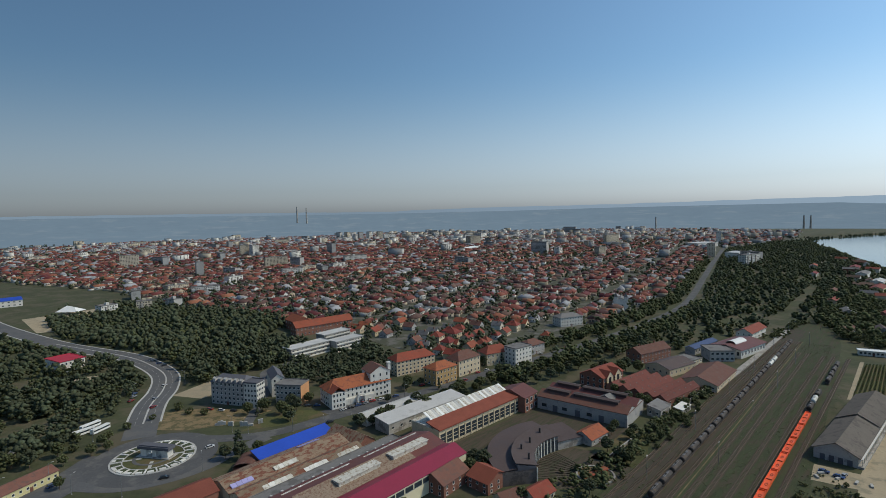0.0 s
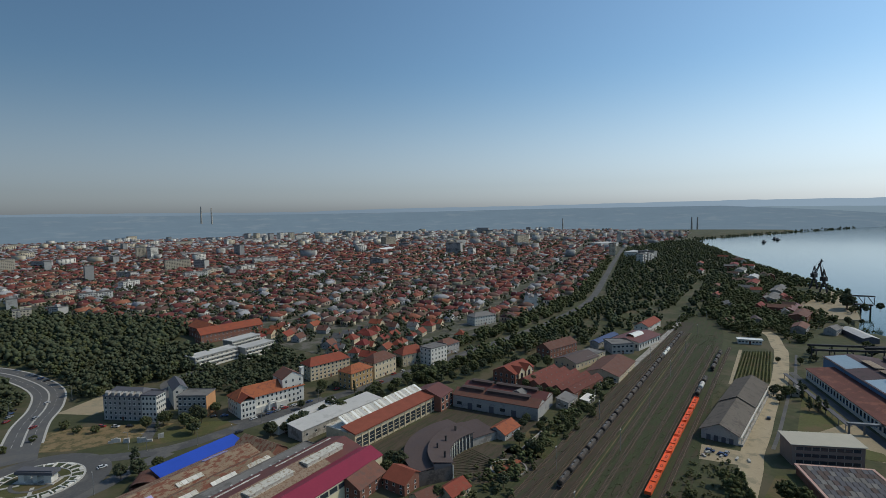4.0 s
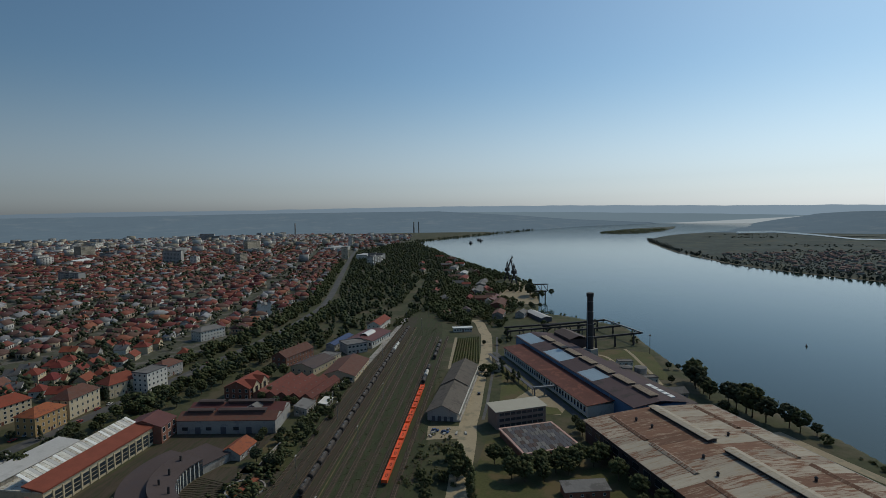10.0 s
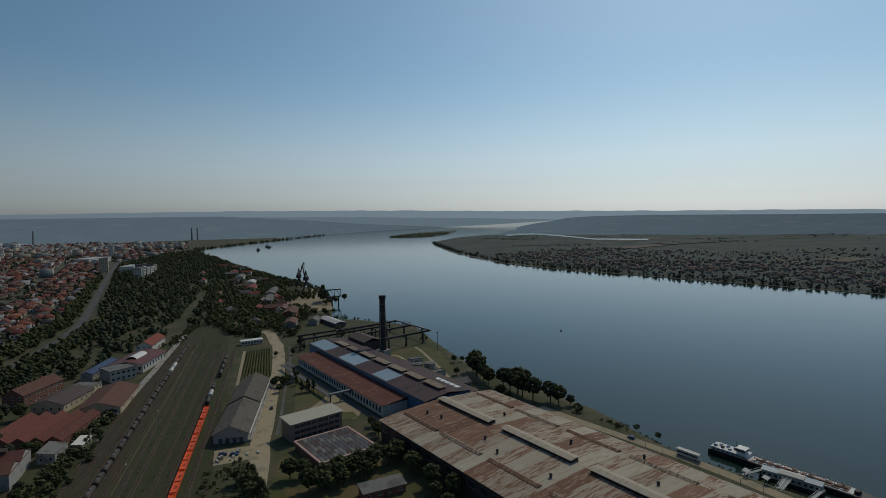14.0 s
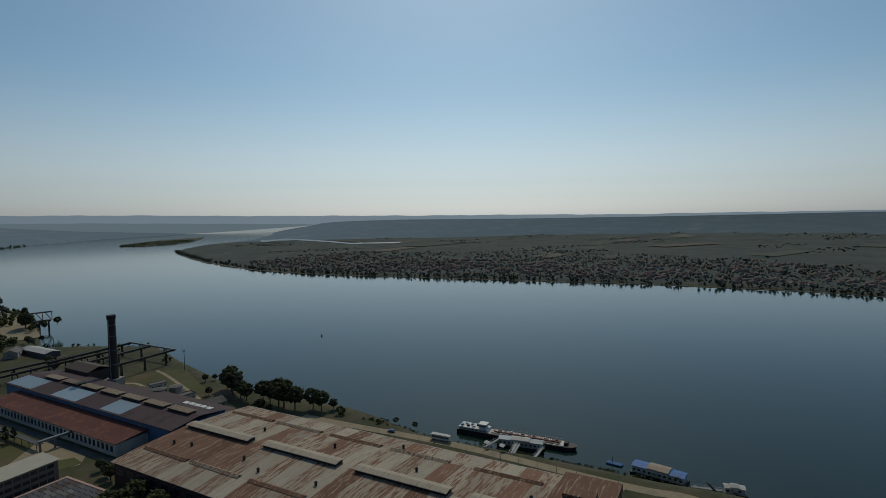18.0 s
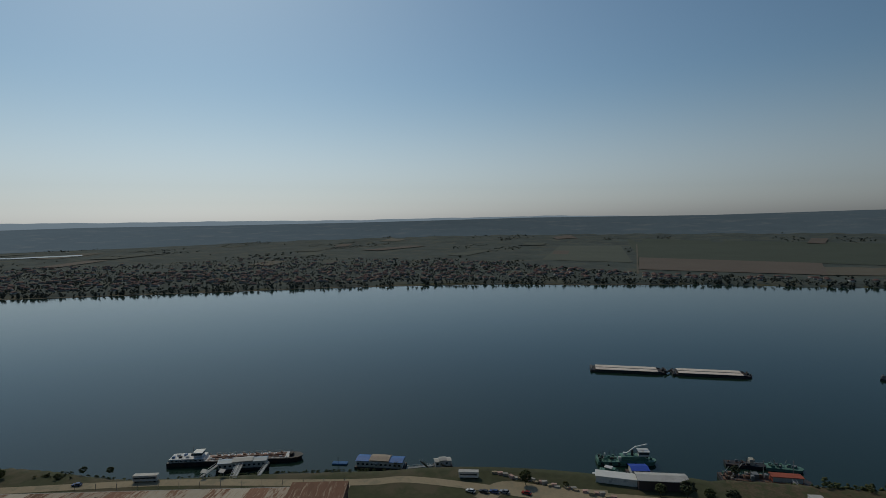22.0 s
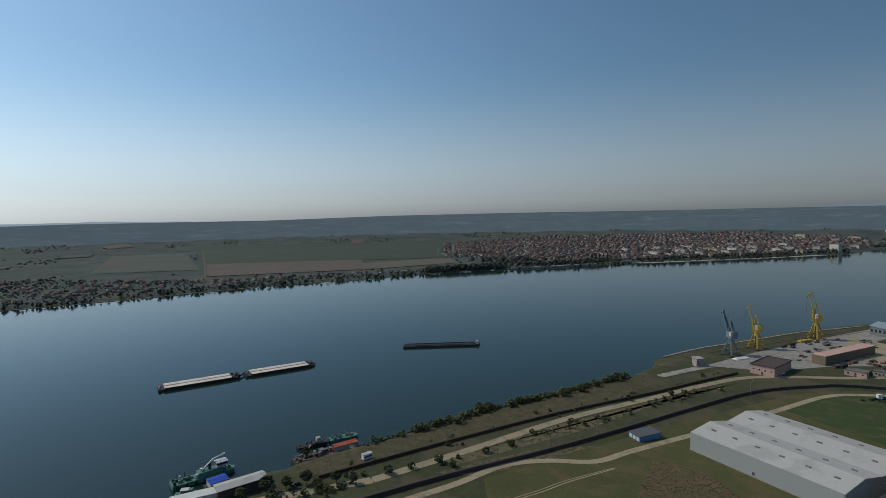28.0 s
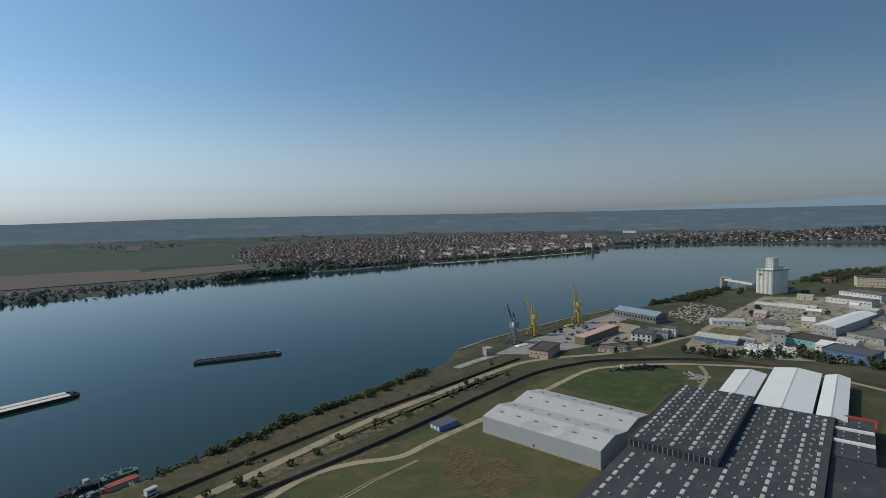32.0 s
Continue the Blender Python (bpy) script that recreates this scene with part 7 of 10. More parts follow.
strip("road", [(236, 182), (292, 316), (300, 334)], 4.5, M_ASPH, 0.07, "grey service road along the mill front", "road", False)
lane = thing("covered_way", 288, 322, 0, MT, "long dark roofed covered way before the mill", "shed")
part("roof", Shape().box(0, -4.2, 3.2, 92, -1.4, 3.5), M_DARKR, lane)
for k in range(12):
    part("post", Shape().box(2 + 8 * k, -4.0, -0.2, 2.3 + 8 * k, -3.7, 3.2), M_STEEL, lane)

# ---------------------------------------------------------------- the great hall with its stained roof
GT = -112.5
M_GREAT = mat("stained asbestos cement sheet", (0.36, 0.30, 0.235), 0.28, 0.55, 3.0, 0.9, second=(0.20, 0.10, 0.06), cover=0.48, stretch=(1.0, 0.10, 1.0))
M_GREATB = mat("rusted brown roof sheet", (0.19, 0.10, 0.065), 0.35, 0.6, 3.0, 0.9, second=(0.34, 0.25, 0.18), cover=0.3, stretch=(1.0, 0.10, 1.0))
M_GREATP = mat("pale cement sheet", (0.40, 0.35, 0.28), 0.22, 0.5, 3.0, 0.9, second=(0.33, 0.25, 0.17), cover=0.3, stretch=(1.0, 0.12, 1.0))
gh = thing("great_hall", 219, 174, 0, GT, "huge factory hall with stained patched sheet roof and roof lanterns", "factory")
part("wall", Shape().box(0, 0.3, -0.3, 208, 77, 10.6), M_SLATE, gh)
prof = [(-0.8, 10.7), (13.4, 12.2), (38.5, 13.6), (64, 12.2), (78, 10.7)]
nx = 26
for k in range(nx):
    x0, x1 = -0.8 + 209.6 * k / nx, -0.8 + 209.6 * (k + 1) / nx - 0.05
    for j, ((ya, za), (yb, zb)) in enumerate(zip(prof, prof[1:])):
        p = [(x0, ya, za), (x1, ya, za), (x1, yb - 0.04, zb), (x0, yb - 0.04, zb)]
        h = (k * 7 + j * 5) % 11
        mt = M_GREATB if (h in (3, 8) and k > 2) or (k > 22 and j > 1) or (j == 1 and k < 6) else (M_GREATP if h in (1, 6, 9) else M_GREAT)
        part("roof_panel", Shape().solid(p + [(x, y, z + 0.2) for x, y, z in p], [(4, 5, 6, 7), (0, 1, 5, 4), (1, 2, 6, 5), (2, 3, 7, 6), (3, 0, 4, 7)]), mt, gh)
for x0 in (2, 55, 108, 161):
    part("roof_lantern", Shape().box(x0, 36.8, 13.4, x0 + 43, 41.2, 15.0), M_DARKS, gh)
    part("lantern_roof", Shape().gable(x0 - 0.5, 36.0, 15.0, x0 + 43.5, 42.0, 0.5, 0, 0.0, 0.2), M_GREATP, gh)
for y0, zz in ((12.2, 12.2), (62.8, 12.25)):
    for k, x0 in enumerate((3, 36, 72, 108, 150)):
        part("ridge_light", Shape().gable(x0, y0, zz + 0.15, x0 + 30, y0 + 3.0, 0.7, 0, 0.0, 0.15).box(x0, y0 + 0.1, zz - 0.3, x0 + 30, y0 + 2.9, zz + 0.2), M_GREAT if k % 2 else M_GREATB, gh)
for x, y, z in ((22, 24, 12.9), (56, 25, 12.9), (40, 52, 13.0), (84, 53, 13.0), (100, 22, 12.8), (130, 50, 13.0), (150, 24, 12.9), (12, 22, 12.8), (70, 20, 12.7), (180, 50, 13.0), (112, 68, 12.0)):
    part("roof_cowl", Shape().tube((x, y, z - 0.4), (x, y, z + 1.3), 0.55, 0.55, 8).tube((x, y, z + 1.3), (x, y, z + 1.9), 0.85, 0.3, 8), M_DARKS, gh)
for k in range(5):
    part("roof_seam", Shape().box(40 + 38 * k, 0, 0, 40.5 + 38 * k, 77, 0.1).box(0, 0, 0, 0.01, 0.01, 0.01), M_SLATE, gh, at=pose(0, 0, 10.2))
part("gutter", Shape().box(-0.8, 77.9, 10.3, 208.8, 78.6, 10.8), M_CONC, gh)
part("side_block", Shape().box(186, 44, 10.6, 208.6, 76, 14.0).box(190, 56, 14.0, 202, 62, 15.4).box(197, 48, 14.0, 205, 51, 15.0), M_GREATB, gh, "rust brown raised roof block")
for k in range(25):
    part("window", win_mesh(5.0, 3.0, M_STEEL), None, gh, at=pose(4 + 8 * k, 0.288, 5.5))

# ---------------------------------------------------------------- chimney, crane runway, tanks
ch = thing("factory_chimney", 346.6, 271.0, 0, 0, "tall dark sooty factory chimney on a wide base", "chimney")
part("base", Shape().box(-4.5, -4.5, -0.3, 4.5, 4.5, 8), M_CONC, ch)
part("shaft", Shape().tube((0, 0, 8), (0, 0, 51), 3.0, 2.4, 20), M_DARKS, ch)
part("crown", Shape().tube((0, 0, 50.2), (0, 0, 53), 2.9, 2.9, 20), M_DARKS, ch)
for z in (18, 28, 38, 46):
    part("iron_band", ring(2.55, 2.95 - (z - 18) * 0.01, z, z + 0.35, 20), M_STEEL, ch)
part("ladder", Shape().box(-3.2, -0.25, 4, -2.95, 0.25, 50), M_STEEL, ch)
gan = thing("crane_runway", 0, 0, 0, 0, "steel crane runway on legs over the river bank", "crane runway")
ends = [((438.7, 325.5), (372, 346)), ((428, 300), (362, 320)), ((417, 271), (356, 291))]
for (x0, y0), (x1, y1) in ends:
    part("runway_beam", Shape().beam((x0, y0, 10.2), (x1, y1, 10.2), 1.5, 0, 1.6), M_DARKS, gan)
    for t in (0.12, 0.42, 0.72):
        x, y = x0 + (x1 - x0) * t, y0 + (y1 - y0) * t
        part("leg", Shape().beam((x - 0.9, y, -0.3), (x - 0.3, y, 9.4), 0.7).beam((x + 0.9, y, -0.3), (x + 0.3, y, 9.4), 0.7).beam((x - 0.6, y, 4.5), (x + 0.6, y, 4.5), 0.4), M_DARKS, gan)
part("end_truss", Shape().beam((439.5, 327.5, 10.6), (416.2, 269, 10.6), 1.2, 0, 1.2), M_STEEL, gan)
for (x0, y0), (x1, y1), zz in (((430, 332), (343, 367), 9.2), ((424, 325), (337, 356), 8.4)):
    part("catwalk", Shape().beam((x0, y0, zz), (x1, y1, zz), 1.3, 0, 1.5), M_DARKS, gan)
for k in range(8):
    x, y = 423 - 11.4 * k, 332 + 4.4 * k
    part("trestle", Shape().beam((x, y, -0.3), (x, y, 8.6), 0.6).beam((x - 5, y - 9.5, -0.3), (x - 5, y - 9.5, 8), 0.6).beam((x, y, 7.4), (x - 5, y - 9.5, 7.4), 0.5), M_DARKS, gan)
building("river_shed", 431, 387, 67.6, 42, 12, 4.2, "long open shed with pale sheet roof at the river edge", "shed", M_DARKR, M_LIGHTR, "gable", 1.6, 0.5, 1, 0, door=False)
for x, y, r, h in ((326, 223, 4.2, 8), (331, 215, 4.2, 8.5)):
    ob = thing("storage_tank", x, y, 0, 0, "round grey concrete storage tank", "tank", "tanks")
    part("shell", Shape().tube((0, 0, -0.3), (0, 0, h), r, r, 24), M_CONC, ob)
    part("lid", Shape().tube((0, 0, h), (0, 0, h + 0.8), r + 0.2, 0.6, 24), M_GREYR, ob)
building("pump_house", 318, 208, -32, 14, 6, 4.5, "small white pump house with flat roof", "hut", M_WHITE, M_GREYR, "flat", 0.4, 0.2, 1, 5, (1.0, 1.2), "fr")
building("pump_house", 345, 243, -40, 11, 6, 3.5, "small white plant house on the lawn", "hut", M_WHITE, M_GREYR, "flat", 0.3, 0.2, 1, 4, (1.0, 1.0), "fr")
building("house", 306, 180, -30, 14, 10, 4, "low grey house with pitched sheet roof near trees", "house", M_GREYP, M_GREYR, "gable", 2.4, 0.5, 1, 3)
patch("lawn", [(318, 232), (345, 200), (398, 250), (372, 292), (352, 285)], M_LAWN, 0.05, "green lawn between the mill and the river", "lawn")
strip("path", [(330, 198), (352, 222), (380, 254), (392, 270)], 2.6, M_DIRT, 0.09, "pale concrete path along the river lawn", "path")
strip("path", [(352, 288), (360, 268), (350, 250), (338, 238)], 2.6, M_DIRT, 0.09, "winding pale path by the chimney", "path")
ob = thing("floodlight_mast", 394, 247.7, 0, 0, "tall floodlight mast at the river edge", "mast")
part("pole", Shape().tube((0, 0, -0.3), (0, 0, 16), 0.25, 0.16, 8), M_DARKS, ob)
part("platform", Shape().tube((0, 0, 15.3), (0, 0, 15.5), 0.9, 0.9, 10), M_DARKS, ob)
for a in range(3):
    part("floodlight", Shape().box(-0.3, 0.5, 15.6, 0.3, 0.9, 16.2), M_LIGHTR, ob, at=pose(0, 0, 0, 0, 0, 120 * a))
RIVER_TREES = [(367, 215, 5, "b"), (371, 210, 4, "b"), (352, 190, 9, "b"), (346, 184, 12, "a"), (340, 180, 11, "b"), (335, 172, 8, "b"), (329, 165, 8, "a"), (330, 154, 9, "b"), (325, 147, 10, "b"), (322, 140, 12, "b"), (318, 135, 12, "a"), (316, 127, 10, "b"),
               (318, 116, 9, "b"), (316, 110, 8, "a"), (318, 103, 6, "b"), (310, 96, 5, "f"), (338, 196, 5, "b"), (300, 60, 3, "f"), (294, 48, 3, "f"), (298, 70, 2.5, "f"), (306, 140, 6, "a"), (312, 148, 7, "b")]
for x, y, h, k in RIVER_TREES:
    tree(k, x, y, h * (1.55 if h > 7 else 1.2), 0.0)
YARD_TREES = [(165, 184, 10, "a"), (169, 180, 9, "g"), (161, 168, 11, "a"), (164, 163, 10, "g"), (168, 166, 11, "a"), (173, 162, 10, "a"), (177, 165, 11, "g"), (181, 160, 10, "a"), (186, 161, 11, "a"), (190, 157, 11, "g"), (195, 158, 11, "a"), (199, 153, 10, "g"), (204, 152, 11, "a"), (207, 156, 9, "a"),
              (171, 158, 8, "a"), (184, 155, 8, "g"), (222, 178, 8, "a"), (226, 183, 7, "b"), (231, 190, 6, "a"), (197, 138, 11, "g"), (191, 124, 11, "a"), (190, 112, 10, "g"), (185, 118, 7, "g"), (178, 108, 8, "a"), (172, 100, 7, "g"), (158, 132, 8, "g"), (148, 138, 9, "a"),
              (141, 172, 11, "w"), (144, 178, 12, "w"), (147, 184, 11, "w"), (150, 191, 12, "w"), (153, 197, 10, "w"), (146, 190, 11, "g"), (141, 182, 10, "g"), (137, 168, 11, "w"), (133, 162, 10, "w"), (150, 201, 8, "g"), (136, 186, 6, "f"), (130, 194, 5, "f"), (127, 186, 6, "f"), (121, 178, 6, "f"),
              (252, 294, 7, "b"), (256, 290, 7, "c"), (262, 283, 8, "c"), (268, 290, 8, "c"), (272, 294, 7, "b"), (246, 282, 6, "b"), (258, 298, 6, "a"), (250, 300, 5, "b"), (276, 300, 7, "c"),
              (330, 350, 6, "c"), (336, 352, 6, "b"), (320, 348, 6, "a"), (308, 356, 5, "b"), (345, 366, 7, "b"), (352, 372, 7, "a"), (386, 352, 8, "b"), (394, 360, 9, "b"), (402, 372, 8, "a"), (370, 372, 6, "c")]
for x, y, h, k in YARD_TREES:
    tree(k, x, y, h)
patch("lawn", [(150, 128), (200, 120), (215, 170), (205, 200), (178, 205), (160, 190), (128, 160)], M_LAWN, 0.045, "dark green grass under yard trees", "lawn")

# ---------------------------------------------------------------- upstream docks beyond the mill
patch("ground", [(500, 470), (455, 500), (560, 610), (640, 640), (590, 565)], M_DIRT, 0.05, "bare sandy dock ground")
for x, y, tn, L, D, h, wl, rf in ((438, 470, 40, 40, 16, 6, M_BRICK, M_BROWN), (452, 500, 40, 44, 14, 6, M_BRICK, M_MAROON), (480, 560, 42, 50, 16, 7, M_CONC, M_GREYR), (530, 610, 42, 60, 14, 7, M_CONC, M_GREYR), (560, 690, 45, 40, 14, 6, M_CREAM, M_RED),
                                 (400, 430, 40, 24, 12, 5, M_CONC, M_BROWN), (420, 418, 30, 18, 10, 5, M_GREYP, M_GREYR), (600, 740, 45, 36, 14, 7, M_WHITE, M_LIGHTR), (640, 820, 45, 40, 14, 8, M_WHITE, M_GREYR), (690, 900, 50, 36, 14, 8, M_CREAM, M_RED), (420, 550, 60, 22, 12, 5, M_CONC, M_GREYR),
                                 (390, 470, 60, 18, 10, 4.5, M_CONC, M_SLATE), (360, 480, 30, 16, 9, 4, M_CREAM, M_BROWN), (450, 620, 45, 20, 10, 4.5, M_CREAM, M_RED), (500, 690, 45, 20, 10, 4.5, M_CREAM, M_BROWN), (590, 860, 45, 20, 10, 5, M_WHITE, M_RED), (660, 960, 50, 24, 12, 6, M_WHITE, M_RED)):
    building("dock_shed", x, y, tn, L, D, h, "dock building with " + {"brick red": "brown"}.get(rf.name, rf.name.replace(" of", "")) + " beside the river", "shed", wl, rf, "gable", 2.6, 0.4, 1, 5, (1.4, 1.4), "fr", 2, group="dock sheds")


def portal_crane(x, y, turn, h, mt, label, slew, luff, z=0.0):
    ob = thing("portal_crane", x, y, z, turn, label, "crane", "portal cranes")
    for a, b in ((-4.5, -4.5), (4.5, -4.5), (4.5, 4.5), (-4.5, 4.5)):
        part("leg", Shape().beam((a, b, -0.3), (a * 0.3, b * 0.3, h * 0.34), 1.2), mt, ob)
        part("wheel_truck", Shape().box(a - 1.4, b - 0.5, -0.2, a + 1.4, b + 0.5, 1.0), M_DARKS, ob)
    part("portal_ring", Shape().box(-4.8, -4.8, h * 0.10, 4.8, -4.2, h * 0.10 + 0.8).box(-4.8, 4.2, h * 0.10, 4.8, 4.8, h * 0.10 + 0.8), mt, ob)
    part("column", Shape().tube((0, 0, h * 0.30), (0, 0, h * 0.42), 2.0, 1.8, 12), mt, ob)
    c, s = math.cos(radians(slew)), math.sin(radians(slew))

    def at(r, zz, w=0.0):
        return (r * c - w * s, r * s + w * c, zz)
    part("machine_house", Shape().box(-4.8, -2.4, h * 0.40, 2.8, 2.4, h * 0.54, turn=slew), mt, ob)
    part("cab", Shape().box(1.6, 1.2, h * 0.46, 3.6, 2.8, h * 0.56, turn=slew), M_WHITE, ob)
    for w in (-1.0, 1.0):
        part("a_frame", Shape().beam(at(-2.5, h * 0.54, w), at(0.5, h * 0.80, w * 0.5), 0.7).beam(at(1.5, h * 0.54, w), at(0.5, h * 0.80, w * 0.5), 0.7), mt, ob)
        part("jib_chord", Shape().beam(at(2.2, h * 0.54, w), at(luff, h * 0.98, w * 0.4), 0.8), mt, ob)
    for k in range(6):
        t = k / 6
        part("jib_brace", Shape().beam(at(2.2 + (luff - 2.2) * t, h * (0.54 + 0.44 * t), 1 - 0.6 * t), at(2.2 + (luff - 2.2) * (t + 0.16), h * (0.54 + 0.44 * (t + 0.16)), -1 + 0.6 * t), 0.35), mt, ob)
    part("fly_jib", Shape().beam(at(luff - 1.2, h * 1.03), at(luff + 2.6, h * 0.93), 0.9), mt, ob)
    part("tie_rod", Shape().beam(at(0.5, h * 0.80), at(luff - 1.0, h * 1.02), 0.25), mt, ob)
    part("counterweight", Shape().box(-6.5, -1.4, h * 0.44, -4.5, 1.4, h * 0.52, turn=slew), M_DARKS, ob)
    part("hoist_rope", Shape().beam(at(luff + 2.6, h * 0.93), at(luff + 2.6, h * 0.60), 0.12), M_DARKS, ob)
    return ob


portal_crane(609, 628, 40, 40, M_DARKS, "dark shipyard crane with raised jib", 60, 6)
portal_crane(628, 664, 40, 40, M_DARKS, "dark slim shipyard crane leaning its jib", -30, 14)
fd = thing("loading_bridge", 566, 545, -3, -40, "dark steel loading bridge standing in the water", "loading bridge")
part("deck", Shape().box(-2, -4, 3.5, 20, 4, 4.8), M_DARKS, fd)
for x in (0, 9, 18):
    for y in (-3, 3):
        part("leg", Shape().beam((x, y, -8), (x, y, 3.5), 0.9), M_DARKS, fd)
    part("frame", Shape().beam((x - 3, 3, 14), (x + 3, 3, 4.8), 0.6).beam((x + 3, -3, 4.8), (x + 3, -3, 13.6), 0.6).beam((x - 3, -3, 14), (x + 3, -3, 4.8), 0.6), M_DARKS, fd)
part("boom", Shape().beam((-5, 3, 14), (22, 3, 14.4), 0.8).beam((-5, -3, 14), (22, -3, 14.4), 0.8), M_DARKS, fd)
for x, y, h, k in ((541, 526, 24, "c"), (537, 522, 25, "c"), (545, 530, 22, "c"), (533, 518, 20, "b"), (560, 504, 10, "b"), (545, 508, 9, "a"), (538, 500, 8, "b"), (530, 505, 9, "b"), (520, 500, 8, "a"), (470, 455, 8, "b"), (476, 462, 7, "a"), (482, 452, 6, "b")):
    tree(k, x, y, h)
P = fill([(355, 440), (400, 470), (470, 520), (560, 640), (640, 760), (600, 830), (480, 700), (400, 600), (360, 520)], 520)
woods("wood", "gardens and dense trees behind the docks", P, M_LEAF, hh=(4, 9))
DOCKS = [(438, 470), (452, 500), (480, 560), (400, 430), (420, 418), (420, 550), (390, 470), (360, 480), (450, 620), (431, 400), (460, 510), (475, 585)]
P = fill([(336, 408), (372, 400), (425, 440), (470, 470), (500, 520), (480, 600), (400, 570), (345, 480)], 520)
for x, y in DOCKS:
    P = P[np.hypot(P[:, 0] - x - 7, P[:, 1] - y - 7) > 15]
woods("wood", "loose trees and bushes between the dock sheds", P[(away([(344, 398), (366, 430), (372, 446)], P[:, 0], P[:, 1]) > 9)], M_LEAF, FAR_TREES, (3, 8), 1.1)
woods("wood", "trees lining the upstream river bank", along(NEAR[5:15], 420, 8) - (12, 0), M_LEAF2, hh=(5, 11))
woods("thicket", "bushes along the quay and dock edge", along([(490, 470), (470, 430), (485, 380), (470, 310), (430, 280)], 40, 2) - (9, 0), M_LEAF, FAR_BUSH, (2, 4))

woods("thicket", "olive scrub and young bushes beside the dirt road", fill([(159, 232), (170, 222), (158, 206), (134, 174), (116, 194)], 85), M_LEAF3, FAR_BUSH, (0.6, 2.2), 1.3)
for x, y, h in ((256, 289, 8), (262, 291, 7)):
    tree("g", x, y, h)
for x, y, h in ((253, 268, 9), (257, 266, 10), (259, 263, 9)):
    tree("c", x, y, h)

M_OLDR = mat("dark mossy tiles", (0.12, 0.075, 0.058), 0.4, 0.3, 2, 0.9)
for k in range(22):
    t = rng.uniform(0, 1)
    x, y = np.interp(t, [0, 0.35, 0.7, 1], [430, 520, 640, 860]) + rng.uniform(-40, 25), np.interp(t, [0, 0.35, 0.7, 1], [480, 590, 780, 1160]) + rng.uniform(-15, 15)
    building("dock_house", x, y, rng.choice([40, 55, 130, 145]), rng.uniform(9, 24), rng.uniform(7, 11), rng.uniform(5, 8), ("old plastered", "pale walled", "brick")[k % 3] + " house with " + ("red tiled", "brown tiled", "grey sheet", "dark tiled")[k % 4] + " roof near the docks", "house",
             (M_CREAM, M_WHITE, M_BRICK)[k % 3], (M_RED, M_BROWN, M_GREYR, M_OLDR)[k % 4], "gable", 2.8, 0.5, 1, 2, (1.2, 1.4), "fl", 1, group="dock houses", door=False)

# ---------------------------------------------------------------- vessels on the river
M_HULL = mat("dark hull steel", (0.035, 0.035, 0.04), 0.3, 0.2, 1.5, 0.6, second=(0.09, 0.05, 0.035), cover=0.25)
M_HATCH = mat("pinkish grey hatch covers", (0.74, 0.65, 0.57), 0.10, 0.15, 1.2, 0.7, second=(0.56, 0.45, 0.38), cover=0.2)
M_DECK = mat("brown deck paint", (0.20, 0.12, 0.09), 0.3, 0.3, 2, 0.8)
M_SHIPW = mat("white ship paint", (0.60, 0.61, 0.62), 0.15, 0.3, 2, 0.6, second=(0.42, 0.38, 0.33), cover=0.2)
M_SHIPG = mat("green ship paint", (0.10, 0.22, 0.18), 0.2, 0.3, 2, 0.6)


def hull(L, W, h, draft=0.8, bow=6.0):
    """A hull from 0 to L along x, with a raked bow at L and a blunt stern."""
    out = [(0, -W / 2), (L - bow, -W / 2), (L - bow * 0.35, -W * 0.36), (L, -W * 0.12), (L, W * 0.12), (L - bow * 0.35, W * 0.36), (L - bow, W / 2), (0, W / 2)]
    sh = Shape()
    n = len(out)
    p = [(x if x < L - bow else L - bow + (x - L + bow) * 0.75, y, -draft) for x, y in out] + [(x, y, h) for x, y in out]
    sh.solid(p, [(i, (i + 1) % n, n + (i + 1) % n, n + i) for i in range(n)])
    sh.f.append(tuple(len(sh.v) - n + i for i in range(n)))
    sh.m.append(0)
    return sh


